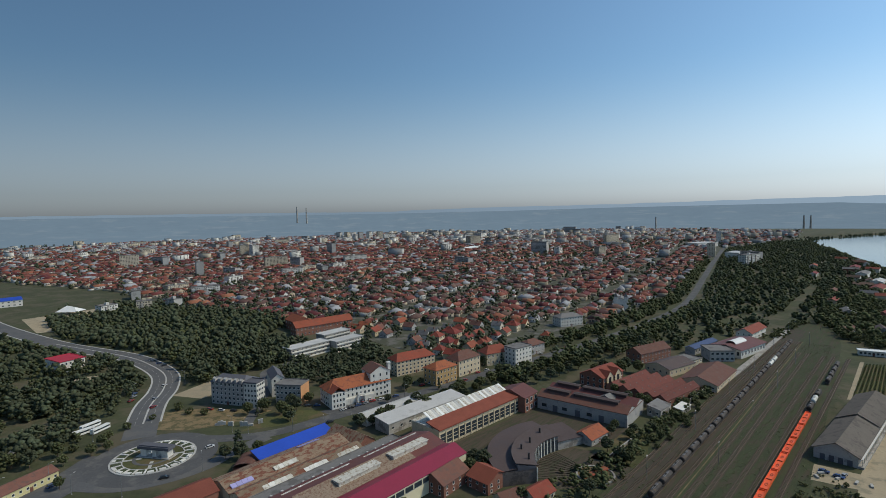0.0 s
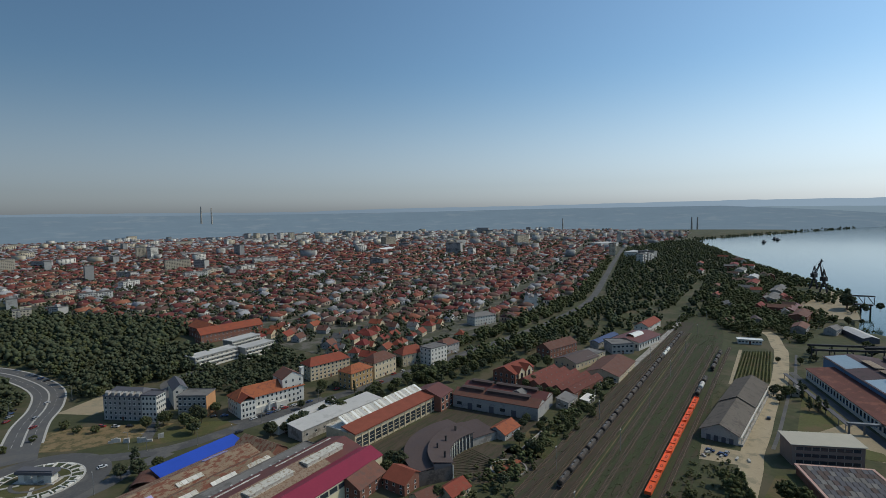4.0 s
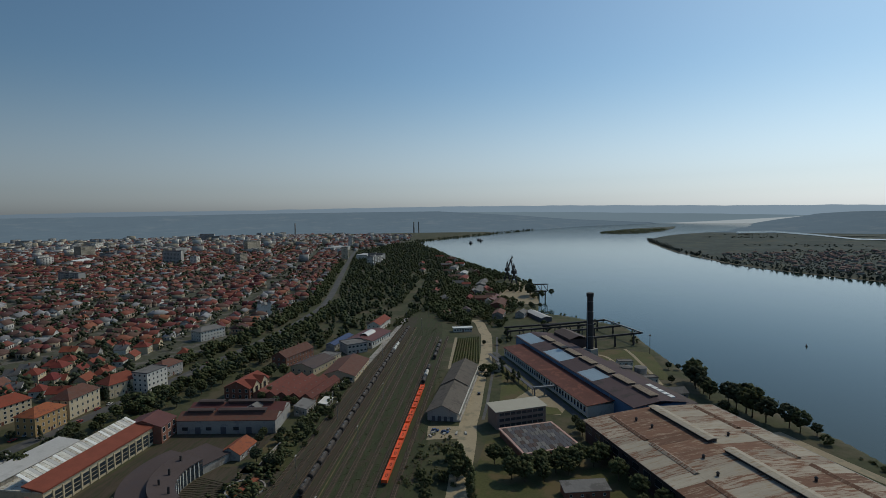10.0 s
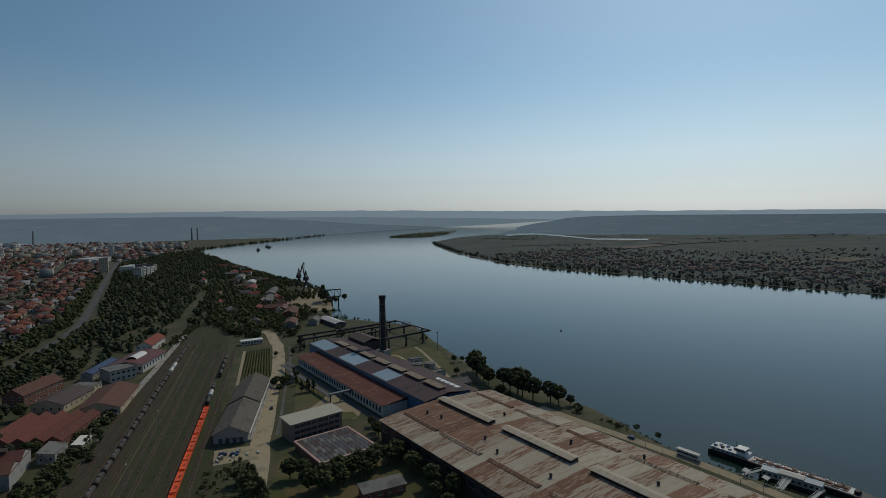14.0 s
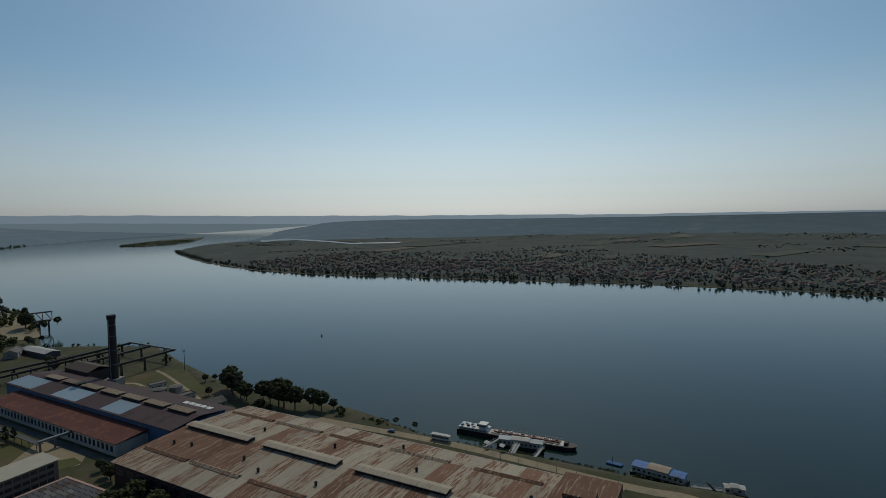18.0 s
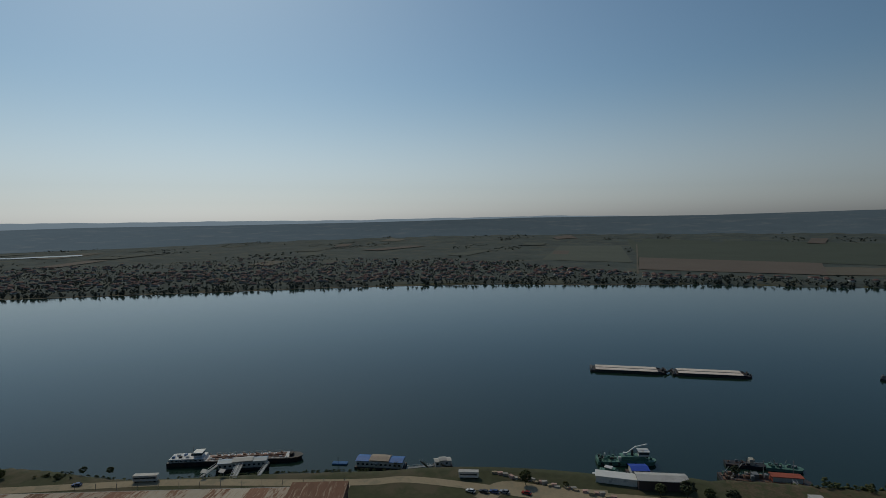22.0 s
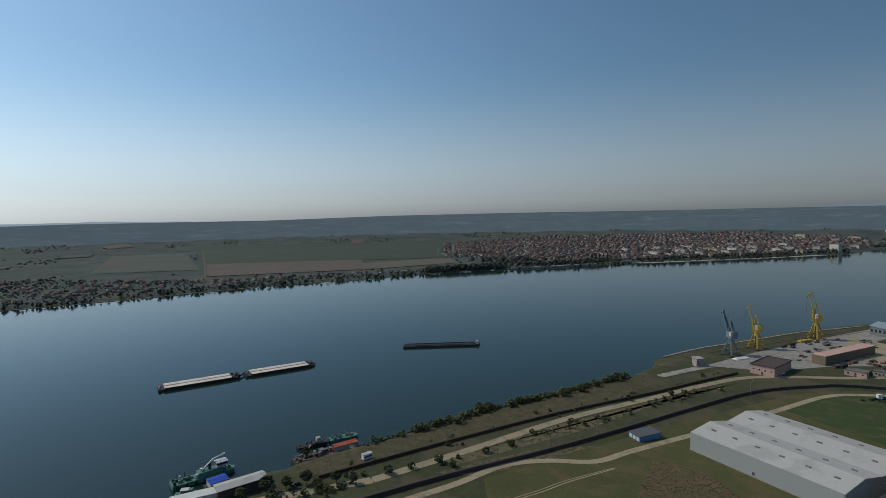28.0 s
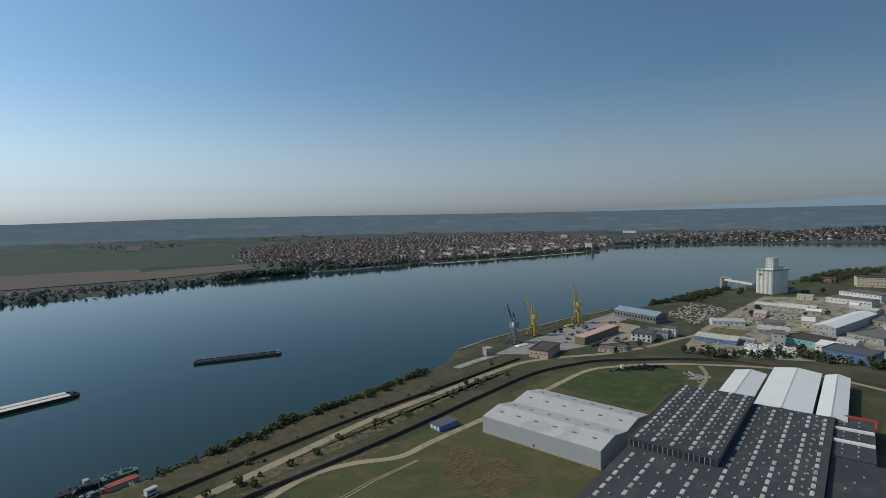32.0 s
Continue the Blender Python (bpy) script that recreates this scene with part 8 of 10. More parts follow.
def barge(x, y, turn, L, W, label, covered):
    ob = thing("barge", x, y, WATER - 0.45, turn, label, "barge", "cargo barges")
    part("hull", hull(L, W, 1.8, 2.0), M_HULL, ob)
    part("coaming", Shape().box(4, -W / 2 + 1.0, 1.8, L - 4.5, -W / 2 + 1.25, 2.6).box(4, W / 2 - 1.25, 1.8, L - 4.5, W / 2 - 1.0, 2.6).box(4, -W / 2 + 1.25, 1.8, 4.25, W / 2 - 1.25, 2.6).box(L - 4.75, -W / 2 + 1.25, 1.8, L - 4.5, W / 2 - 1.25, 2.6), M_HULL, ob)
    if covered:
        n = 9
        w = (L - 11.8) / n
        for k in range(n):
            for s in (-1, 1):
                y0, y1 = (0.85, W / 2 - 0.45) if s > 0 else (-W / 2 + 0.45, -0.85)
                part("hatch_cover", Shape().gable(4.3 + k * w, y0, 2.6, 4.3 + (k + 1) * w - 0.03, y1, 0.3, 0, 0.0, 0.2), M_HATCH, ob)
        part("centre_beam", Shape().box(4.2, -0.8, 1.9, L - 4.7, 0.8, 2.1), M_HULL, ob)
    else:
        part("hold_floor", Shape().box(4.3, -W / 2 + 1.3, 1.82, L - 4.8, W / 2 - 1.3, 1.88), M_DARKS, ob)
        for k in range(7):
            part("hold_rib", Shape().box(9 + k * (L - 22) / 6, -W / 2 + 1.25, 2.7, 9.3 + k * (L - 22) / 6, W / 2 - 1.25, 3.2), M_STEEL, ob)
        part("bow_deck", Shape().box(L - 4.4, -W * 0.33, 1.8, L - 1.6, W * 0.33, 2.7).box(L - 3.6, -1.6, 2.7, L - 2.2, 1.6, 4.2), M_SHIPW, ob, "pale grey bow deck")
        part("gunwale", Shape().box(2, -W / 2, 1.8, L - 5.5, -W / 2 + 0.25, 2.2).box(2, W / 2 - 0.25, 1.8, L - 5.5, W / 2, 2.2), M_STEEL, ob)
    for bx in (1.5, L - 2.4):
        for by in (-W * 0.28, W * 0.28):
            part("bollard", Shape().tube((bx, by, 1.8), (bx, by, 3.5), 0.35, 0.4, 8), M_DARKS, ob)
    part("winch", Shape().box(L - 4.2, -1.4, 1.8, L - 2.6, 1.4, 2.8).tube((L - 3.4, -2.0, 3.4), (L - 3.4, 2.0, 3.4), 0.5, n=8), M_DARKS, ob)
    part("stern_locker", Shape().box(0.6, -W * 0.4, 1.8, 1.8, W * 0.4, 2.9), M_STEEL, ob)
    part("bow_rail", Shape().beam((L - 4, -W * 0.36, 2.5), (L - 0.5, -W * 0.1, 2.9), 0.12).beam((L - 4, W * 0.36, 2.5), (L - 0.5, W * 0.1, 2.9), 0.12).beam((L - 0.5, -W * 0.1, 2.9), (L - 0.5, W * 0.1, 2.9), 0.12), M_STEEL, ob)
    return ob


BT = math.degrees(math.atan2(-97, -72))
bx, by = 354.5, -288.5
barge(bx + 1.2, by + 1.6, BT, 60, 14.6, "moored river barge with long pinkish grey hatch covers", True)
barge(bx + 61.5 * -0.595, by + 61.5 * -0.803, BT, 59, 14.6, "second moored river barge with pinkish grey hatch covers", True)
cpl = thing("coupling_gear", bx + 59.5 * -0.595, by + 59.5 * -0.803, WATER + 1.35, BT, "dark winches and tyres between the coupled barges", "deck gear")
for k in range(6):
    part("tyre", ring(0.45, 0.95, 0.0, 0.5, 10, cx=-2.5 + 1.1 * k, cy=-4 + 1.6 * k), M_RUBBER, cpl)
part("gear_frame", Shape().box(-3.4, -4.6, 0, -2.4, 4.6, 1.6).box(2.2, -4.2, 0, 3.2, 4.2, 1.3), M_DARKS, cpl)
barge(236, -465, math.degrees(math.atan2(-32, -67)), 76, 10.5, "empty black open river barge riding at anchor", False)

# tanker moored at the landing stage with its pusher
TT = math.degrees(math.atan2(-64, -23))
tk = thing("river_tanker", 314, 24, WATER, TT, "long dark river tanker with white deck and wheelhouse", "ship")
h1 = hull(70, 8.5, 2.2, 0.8, 6)
part("hull", h1, M_HULL, tk)
part("deck", Shape().box(2, -3.6, 2.2, 63, 3.6, 2.45), M_SHIPW, tk)
part("quarter_deck", Shape().box(1, -3.8, 2.2, 19, 3.8, 3.9), M_SHIPW, tk)
part("wheelhouse", Shape().box(13.5, -2.2, 3.9, 17.5, 2.2, 6.2), M_SHIPW, tk)
part("wheelhouse_windows", Shape().box(13.4, -2.25, 4.9, 17.6, 2.25, 5.7), M_GLASS, tk)
part("wheelhouse_roof", Shape().box(13.0, -2.6, 6.2, 18, 2.6, 6.45), M_WHITER, tk)
part("mast", Shape().tube((12.5, 0, 3.9), (12.5, 0, 9), 0.12, n=6), M_STEEL, tk)
part("pipe_run", Shape().box(22, -0.6, 2.45, 60, -0.2, 3.1).box(22, 0.3, 2.45, 60, 0.6, 2.95).box(22, -2.6, 2.45, 60, -2.4, 2.8), M_DECK, tk)
for k in range(12):
    part("tank_hatch", Shape().tube((22 + 3.3 * k, 1.9 if k % 2 else -1.9, 2.45), (22 + 3.3 * k, 1.9 if k % 2 else -1.9, 3.2), 0.8, 0.7, 10), M_DECK if k % 3 else M_SHIPW, tk)
    part("deck_plate", Shape().box(20.5 + 3.5 * k, -3.2, 2.46, 22.4 + 3.5 * k, 3.2, 2.52), M_DECK if k % 4 else M_PINK, tk)
    part("valve", Shape().tube((21 + 3.4 * k, 0.9, 2.45), (21 + 3.4 * k, 0.9, 4.0), 0.12, n=6).box(20.7 + 3.4 * k, 0.6, 3.9, 21.3 + 3.4 * k, 1.2, 4.1), M_RUST, tk)
for k in range(6):
    part("deck_box", Shape().box(2 + 1.8 * k, -2.2 + (k % 2) * 2.6, 3.9, 3.4 + 1.8 * k, -0.8 + (k % 2) * 2.6, 4.7), (M_BLUEW, M_SHIPW, M_DARKS)[k % 3], tk)
for k in range(7):
    part("cabin_window", Shape().box(2.2 + 2.4 * k, -3.86, 2.7, 3.2 + 2.4 * k, -3.8, 3.3), M_GLASS, tk)
part("bow_winch", Shape().box(63, -1.5, 2.2, 65, 1.5, 3.6).tube((64, -2.0, 3.2), (64, 2.0, 3.2), 0.5, n=8), M_DARKS, tk)
part("rail", Shape().beam((2, -4.0, 3.3), (63, -4.0, 3.3), 0.1).beam((2, 4.0, 3.3), (63, 4.0, 3.3), 0.1), M_STEEL, tk)
for k in range(20):
    for y in (-4.0, 4.0):
        part("rail_post", Shape().box(3 + 3.1 * k, y - 0.06, 2.2, 3.12 + 3.1 * k, y + 0.06, 3.3), M_STEEL, tk)


def pontoon(x, y, turn, L, W, label, centre, sides, storey=3.0):
    ob = thing("pontoon", x, y, WATER, turn, label, "pontoon", "landing stages")
    part("float", Shape().box(0, -W / 2, -0.6, L, W / 2, 1.0), M_HULL, ob)
    part("cabin", Shape().box(1, -W / 2 + 0.6, 1.0, L - 1, W / 2 - 0.6, 1.0 + storey), M_SHIPW, ob)
    for a, b, mt in ((0.6, L * 0.3, sides), (L * 0.3 + 0.05, L * 0.7 - 0.05, centre), (L * 0.7, L - 0.6, sides)):
        part("roof", Shape().gable(a, -W / 2 + 0.2, 1.05 + storey + (0.5 if mt is centre else 0), b, W / 2 - 0.2, 0.7, 0, 0.0, 0.2).box(a + 0.1, -W / 2 + 0.7, 0.9 + storey, b - 0.1, W / 2 - 0.7, 1.1 + storey), mt, ob)
    for k in range(int(L / 2.6)):
        part("window", win_mesh(1.4, 1.2), None, ob, at=pose(2 + 2.4 * k, -W / 2 + 0.588, 1.9))
    return ob


def gangway(x0, y0, z0, x1, y1, z1, label="narrow steel gangway from the bank to the pontoon"):
    ob = thing("gangway", 0, 0, 0, 0, label, "gangway", "gangways")
    part("deck", Shape().beam((x0, y0, z0), (x1, y1, z1), 1.6, 0, 0.25), M_STEEL, ob)
    d = (Vector((x1, y1, 0)) - Vector((x0, y0, 0))).normalized()
    for s in (-0.75, 0.75):
        o = Vector((-d.y * s, d.x * s, 1.0))
        part("handrail", Shape().beam(Vector((x0, y0, z0)) + o, Vector((x1, y1, z1)) + o, 0.1).beam(Vector((x0, y0, z0)) + o * 1.0, Vector((x0, y0, z0)) + o - Vector((0, 0, 1)), 0.1), M_SHIPW, ob)


M_STRIPE = mat("brown striped awning", (0.42, 0.34, 0.27), 0.3, 0.6, 3, 0.8)
pontoon(295.5, 1, math.degrees(math.atan2(-23, -6)), 26, 6, "white landing stage with pale blue roof beside the tanker", M_LIGHTR, M_SKYB)
pontoon(269.5, -66, math.degrees(math.atan2(-22, -13.8)), 26, 8, "floating restaurant with blue roof ends and striped awning", M_STRIPE, mat("mid blue awning", (0.05, 0.17, 0.45), 0.15, 0.3, 2, 0.6))
pontoon(249.5, -101, math.degrees(math.atan2(-9.5, -2)), 10, 5, "small dark landing pontoon with white roof", M_LIGHTR, M_WHITE, 2.6)
raft = thing("work_raft", 277, -55, WATER, -120, "low blue work raft in the water", "raft")
part("float", Shape().box(0, -1.5, -0.4, 8, 1.5, 0.7), mat("blue raft steel", (0.06, 0.16, 0.34), 0.2, 0.3, 2), raft)
part("post", Shape().tube((3, 0, 0.7), (3, 0, 4), 0.15, n=6), M_DARKS, raft)
for a in ((271.1, 8.2, -0.3, 297.7, 0.5, -7.2), (263.4, -5.0, -0.3, 296.0, -9.6, -7.2), (263.5, -6.4, -0.3, 295.8, -11.6, -7.2), (261.0, -17.0, -0.3, 288.7, -23.3, -7.2), (250, -70, -1, 262, -75, -7.5), (247, -80, -1, 258, -84, -7.5), (243, -92, -1, 249, -98, -8), (236, -100, -1, 246, -106, -7.5)):
    gangway(*a)
for x, y in ((270.2, 6.6), (266.9, -1.1)):
    ob = thing("gate_shelter", x, y, 0, -20, "small pale shelter roof over a gangway gate", "shelter", "gangway shelters")
    part("roof", Shape().solid([(-1.8, -1.2, 2.3), (1.8, -1.2, 2.3), (1.8, 1.2, 2.9), (-1.8, 1.2, 2.9), (-1.8, -1.2, 2.45), (1.8, -1.2, 2.45), (1.8, 1.2, 3.05), (-1.8, 1.2, 3.05)], [(4, 5, 6, 7), (3, 2, 1, 0), (0, 1, 5, 4), (1, 2, 6, 5), (2, 3, 7, 6), (3, 0, 4, 7)]), M_LIGHTR, ob)
    for px in (-1.6, 1.6):
        part("post", Shape().box(px - 0.08, -0.08, -2.0, px + 0.08, 0.08, 2.65), M_STEEL, ob)
gangway(252, -88, -7.6, 249, -101, -7.6, "floating walkway linking two pontoons")

# working boats off the lower quay
wb = thing("work_ship", 218.4, -180.5, WATER, math.degrees(math.atan2(-25, -13.5)), "green and white work ship with cluttered deck", "ship")
part("hull", hull(30, 7, 2.0, 0.6, 4), M_SHIPG, wb)
part("superstructure", Shape().box(12, -2.4, 2, 24, 2.4, 4.2), M_SHIPG, wb)
part("bridge", Shape().box(21, -2, 4.2, 26, 2, 6.6).box(20.6, -2.4, 6.6, 26.4, 2.4, 6.85), M_SHIPW, wb, "white wheelhouse")
part("bridge_window", Shape().box(20.95, -2.05, 5.3, 26.05, 2.05, 6.2), M_GLASS, wb)
part("crane_arm", Shape().beam((14, 0, 4.2), (20, 1, 8.2), 0.6).beam((20, 1, 8.2), (26, 1.5, 9.4), 0.5).tube((14, 0, 4.0), (14, 0, 5.6), 0.8, n=10), M_WHITER, wb, "white folding deck crane")
part("funnel", Shape().tube((18, 0, 4.2), (18, 0, 7.0), 0.7, 0.6, 10), M_DARKS, wb)
for k in range(22):
    x, y = 0.6 + 1.25 * k, -2.9 + (k * 37 % 58) / 10
    part("deck_gear", Shape().box(x, y, 2.0, x + rng.uniform(0.5, 1.6), y + rng.uniform(0.5, 1.2), 2.5 + rng.uniform(0.2, 1.4)), (M_DARKS, M_SHIPG, M_STEEL, M_SHIPW, M_SHIPG)[k % 5], wb)
part("rail", Shape().beam((0.3, -3.4, 3.0), (26, -3.4, 3.0), 0.1).beam((0.3, 3.4, 3.0), (26, 3.4, 3.0), 0.1).beam((0.3, -3.4, 3.0), (0.3, 3.4, 3.0), 0.1), M_SHIPG, wb)
for k in range(13):
    for y in (-3.4, 3.4):
        part("rail_post", Shape().box(0.3 + 2.1 * k, y - 0.06, 2.0, 0.42 + 2.1 * k, y + 0.06, 3.0), M_SHIPG, wb)
for k in range(6):
    part("fender", ring(0.3, 0.7, 0.0, 0.4, 10), M_RUBBER, wb, at=pose(2 + 4.2 * k, -3.95, 1.1, 90, 0, 0))
for k in range(4):
    part("mast", Shape().tube((3 + 6 * k, 1, 2), (3 + 6 * k, 1, 6 + k % 2), 0.12, n=6), M_STEEL, wb)
cb = thing("cabin_boat", 200.5, -184.5, WATER, -117, "house boat with bright blue roofed cabin by the quay", "boat")
part("hull", hull(13, 8, 1.4, 0.4, 2), M_HULL, cb)
part("cabin", Shape().box(1.5, -3.4, 1.4, 9.5, 3.4, 4.0), M_SHIPW, cb)
part("roof", Shape().gable(1.1, -3.9, 4.0, 9.9, 3.9, 0.7, 0, 0.0, 0.2), M_BLUE, cb)
for k in range(3):
    part("window", win_mesh(1.4, 1.1), None, cb, at=pose(2.6 + 2.6 * k, -3.412, 2.2))
    part("fender", ring(0.35, 0.75, 0.0, 0.4, 10), M_RUBBER, cb, at=pose(2 + 4 * k, -4.3, 0.9, 90, 0, 0))
b2 = thing("small_boat", 207, -166, WATER, -118, "small white motor boat beside the quay", "boat")
part("hull", hull(8, 2.6, 1.2, 0.4, 3), M_WHITER, b2)
part("cabin", Shape().box(2, -0.9, 1.2, 5, 0.9, 2.5), M_SHIPW, b2)
dr = thing("dredger", 178, -221, WATER, math.degrees(math.atan2(-32, -22)), "rusty dredger with masts and a red cabin", "ship")
part("hull", hull(40, 8, 2.0, 0.6, 4), M_HULL, dr)
part("deck", Shape().box(1, -3.5, 2.0, 36, 3.5, 2.2), M_DECK, dr)
part("red_cabin", Shape().box(22, -3.4, 2.2, 35, 0.4, 5.0).box(21.5, -3.9, 5.0, 35.5, 0.9, 5.3), mat("red brown cabin", (0.32, 0.08, 0.05), 0.2, 0.3, 2), dr)
part("cabin_front", Shape().box(22.2, -3.46, 2.5, 34.8, -3.41, 4.8), M_SHIPW, dr)
part("wheelhouse", Shape().box(14, -1.5, 2.2, 17, 1.5, 4.6), M_STEEL, dr)
for k in range(9):
    part("deck_gear", Shape().box(2 + 2.2 * k, -3 + (k * 4 % 5), 2.2, 3.6 + 2.2 * k, -1.6 + (k * 4 % 5), 3.2 + 0.6 * (k % 3)), (M_DARKS, M_DECK, M_STEEL)[k % 3], dr)
for a, b in (((4, -2, 2), (10, 0, 9)), ((4, 2, 2), (10, 0, 9)), ((20, 2, 2), (20, 2, 10)), ((33, 2, 2), (33, 2, 11)), ((10, 0, 9), (20, 2, 9)), ((1, 0, 2), (4, 0, 7))):
    part("boom", Shape().beam(a, b, 0.3), M_STEEL, dr)
for k in range(16):
    x = 1.5 + 2.1 * k
    part("deck_gear", Shape().box(x, 0.8 + (k * 7 % 5) * 0.5, 2.2, x + rng.uniform(0.5, 1.5), 1.6 + (k * 7 % 5) * 0.5, 2.7 + rng.uniform(0.2, 1.8)), (M_SHIPG, M_STEEL, M_CORR, M_DARKS)[k % 4], dr)
    part("rail_post", Shape().box(x, -3.9, 2.0, x + 0.12, -3.8, 3.1), M_STEEL, dr)
part("rail", Shape().beam((1, -3.85, 3.1), (36, -3.85, 3.1), 0.1).beam((1, 3.85, 3.1), (36, 3.85, 3.1), 0.1), M_STEEL, dr)
d2 = thing("supply_boat", 188, -237, WATER, math.degrees(math.atan2(-32, -25)), "dark grey supply boat moored outside the dredger", "ship")
part("hull", hull(19, 5, 1.6, 0.5, 4), M_HULL, d2)
part("cabin", Shape().box(11, -1.6, 1.6, 13.4, 1.6, 4.4), M_CORR, d2)
d3 = thing("deck_boat", 177, -252, WATER, math.degrees(math.atan2(-32, -27)), "faded green deck boat crowded with gear and masts", "ship")
part("hull", hull(17, 5.4, 1.5, 0.5, 3), M_SHIPG, d3)
d4 = thing("tug_boat", 209.7, -175, WATER, math.degrees(math.atan2(-9, -14)), "small green tug boat with white cabin roof", "ship")
part("hull", hull(15, 4.2, 1.4, 0.5, 3), M_SHIPG, d4)
part("cabin", Shape().box(3, -1.3, 1.4, 8, 1.3, 3.4), M_SHIPG, d4)
part("cabin_roof", Shape().box(2.7, -1.5, 3.4, 6.4, 1.5, 3.6), M_SHIPW, d4)
for ob, L, W, zz, n, tones in ((d2, 19, 4, 1.6, 20, (M_DARKS, M_STEEL, M_DECK)), (d3, 17, 4.4, 1.5, 26, (M_SHIPG, M_STEEL, M_SHIPG, M_CORR)), (d4, 15, 3.2, 1.4, 10, (M_SHIPG, M_DARKS)), (dr, 20, 7, 2.2, 22, (M_DARKS, M_DECK, M_CORR, M_DARKS)), (wb, 26, 6, 2.0, 26, (M_SHIPG, M_DARKS, M_SHIPG))):
    for k in range(n):
        x, y = rng.uniform(0.5, L - 4), rng.uniform(-W / 2, W / 2 - 0.8)
        if k % 4 == 3:
            part("gear_post", Shape().beam((x, y, zz), (x + rng.uniform(-1.5, 1.5), y + rng.uniform(-0.6, 0.6), zz + rng.uniform(1.5, 4.0)), 0.14), tones[k % len(tones)], ob)
        else:
            part("deck_gear", Shape().box(x, y, zz, x + rng.uniform(0.4, 1.7), y + rng.uniform(0.4, 0.9), zz + rng.uniform(0.5, 1.6)), tones[k % len(tones)], ob)
gangway(137, -222, -0.5, 160, -247, -6, "long grey gangway down to the dredger")
# boats far upstream
for x, y, L in ((1330, 1615, 34), (1480, 1745, 60), (1455, 1700, 40)):
    ob = thing("river_ship", x, y, WATER, 40, "distant dark river ship at anchor", "ship", "anchored ships")
    part("hull", hull(L, 9, 3, 0.5, 6), M_HULL, ob)
    part("cabin", Shape().box(L * 0.1, -3, 3, L * 0.4, 3, 8), M_STEEL, ob)
for x, y in ((556, 191),):
    ob = thing("buoy", x, y, WATER, 0, "small dark navigation buoy on the river", "buoy", "buoys")
    part("float", Shape().tube((0, 0, -0.4), (0, 0, 0.7), 1.0, 0.9, 12), M_DARKS, ob)
    part("beacon", Shape().tube((0, 0, 0.7), (0, 0, 2.6), 0.5, 0.1, 8), M_ORAD, ob)

# ---------------------------------------------------------------- quay road and river bank
strip("road", [(306, 118), (294, 86), (272, 24), (245, -33), (232, -62), (226, -80), (205, -107), (190, -124), (176, -150), (160, -172), (140, -190), (122, -206)], 6.0, M_DIRT, 0.08, "pale quay road along the river bank")
strip("road", [(196, -102), (202, -116), (188, -133), (176, -152)], 9, M_DIRT, 0.06, "wide pale turning place on the quay", "road")
cars([(201, -105, 40), (199, -109, 40), (197, -113, 40), (192, -121, 40), (204, -100, 40), (152, -190, 50), (286, 60, 70)])
for x, y, tn, L, lab in ((279, 36.4, -111, 11, "long white trailer parked by the river"), (218, -101, -118, 9, "white caravan trailer at the quay"), (136, -221, -120, 5, "small white truck box on the bank")):
    ob = thing("trailer", x, y, 0, tn, lab, "trailer")
    part("body", Shape().box(0, -1.25, 0.7, L, 1.25, 3.2), M_WHITER, ob)
    part("roof", Shape().box(-0.1, -1.35, 3.2, L + 0.1, 1.35, 3.35), M_LIGHTR, ob)
    part("window_band", Shape().box(0.5, -1.28, 1.8, L - 0.5, -1.24, 2.5), M_GLASS, ob)
    for wx in (1.2, L - 1.2):
        part("wheel", Shape().tube((wx, -1.1, 0.45), (wx, 1.1, 0.45), 0.45, n=10), M_RUBBER, ob)
building("quay_shed", 187.7, -154.5, -130, 17.7, 4.5, 3.0, "long low shed with white sheet roof on the quay", "shed", M_WHITE, M_WHITER, "mono", 0.5, 0.3, 1, 0, door=False)
building("quay_shed", 174.3, -166.8, -121.2, 20.7, 7.2, 4.4, "quay warehouse with pale roof and brown wall", "shed", M_SLATE, M_LIGHTR, "gable", 0.8, 0.5, 1, 0, door=False)
for k in range(26):
    x, y = 222 - 1.55 * k * 1.05 + rng.uniform(-1, 1), -118 - 1.9 * k * 0.72 + rng.uniform(-1, 1)
    ob = thing("crate", x - 8, y, 0, rng.uniform(0, 90), "pile of pale timber and scrap on the quay", "scrap", "quay scrap")
    part("scrap_piece", Shape().box(-1.2, -0.7, -0.1, 1.2, 0.7, rng.uniform(0.6, 1.6)), (M_DIRT, M_PINK, M_CONC)[k % 3], ob)
for k in range(14):
    x, y = 288 - 3.6 * k, 60 - 8.6 * k
    ob = thing("fence_post", x - 6, y, 0, 0, "thin concrete fence post by the quay road", "post", "quay fence")
    part("post", Shape().box(-0.1, -0.1, -0.2, 0.1, 0.1, 2.6), M_CONC, ob)
for x, y, h, k in ((199, -125, 7, "a"), (160, -180, 8, "b"), (154, -186, 6, "a"), (148, -192, 7, "b"), (166, -171, 6, "a"), (136, -198, 6, "b"), (142, -192, 5, "f"), (165, -215, 5, "b"), (190, -140, 3, "f")):
    tree(k, x, y, h)
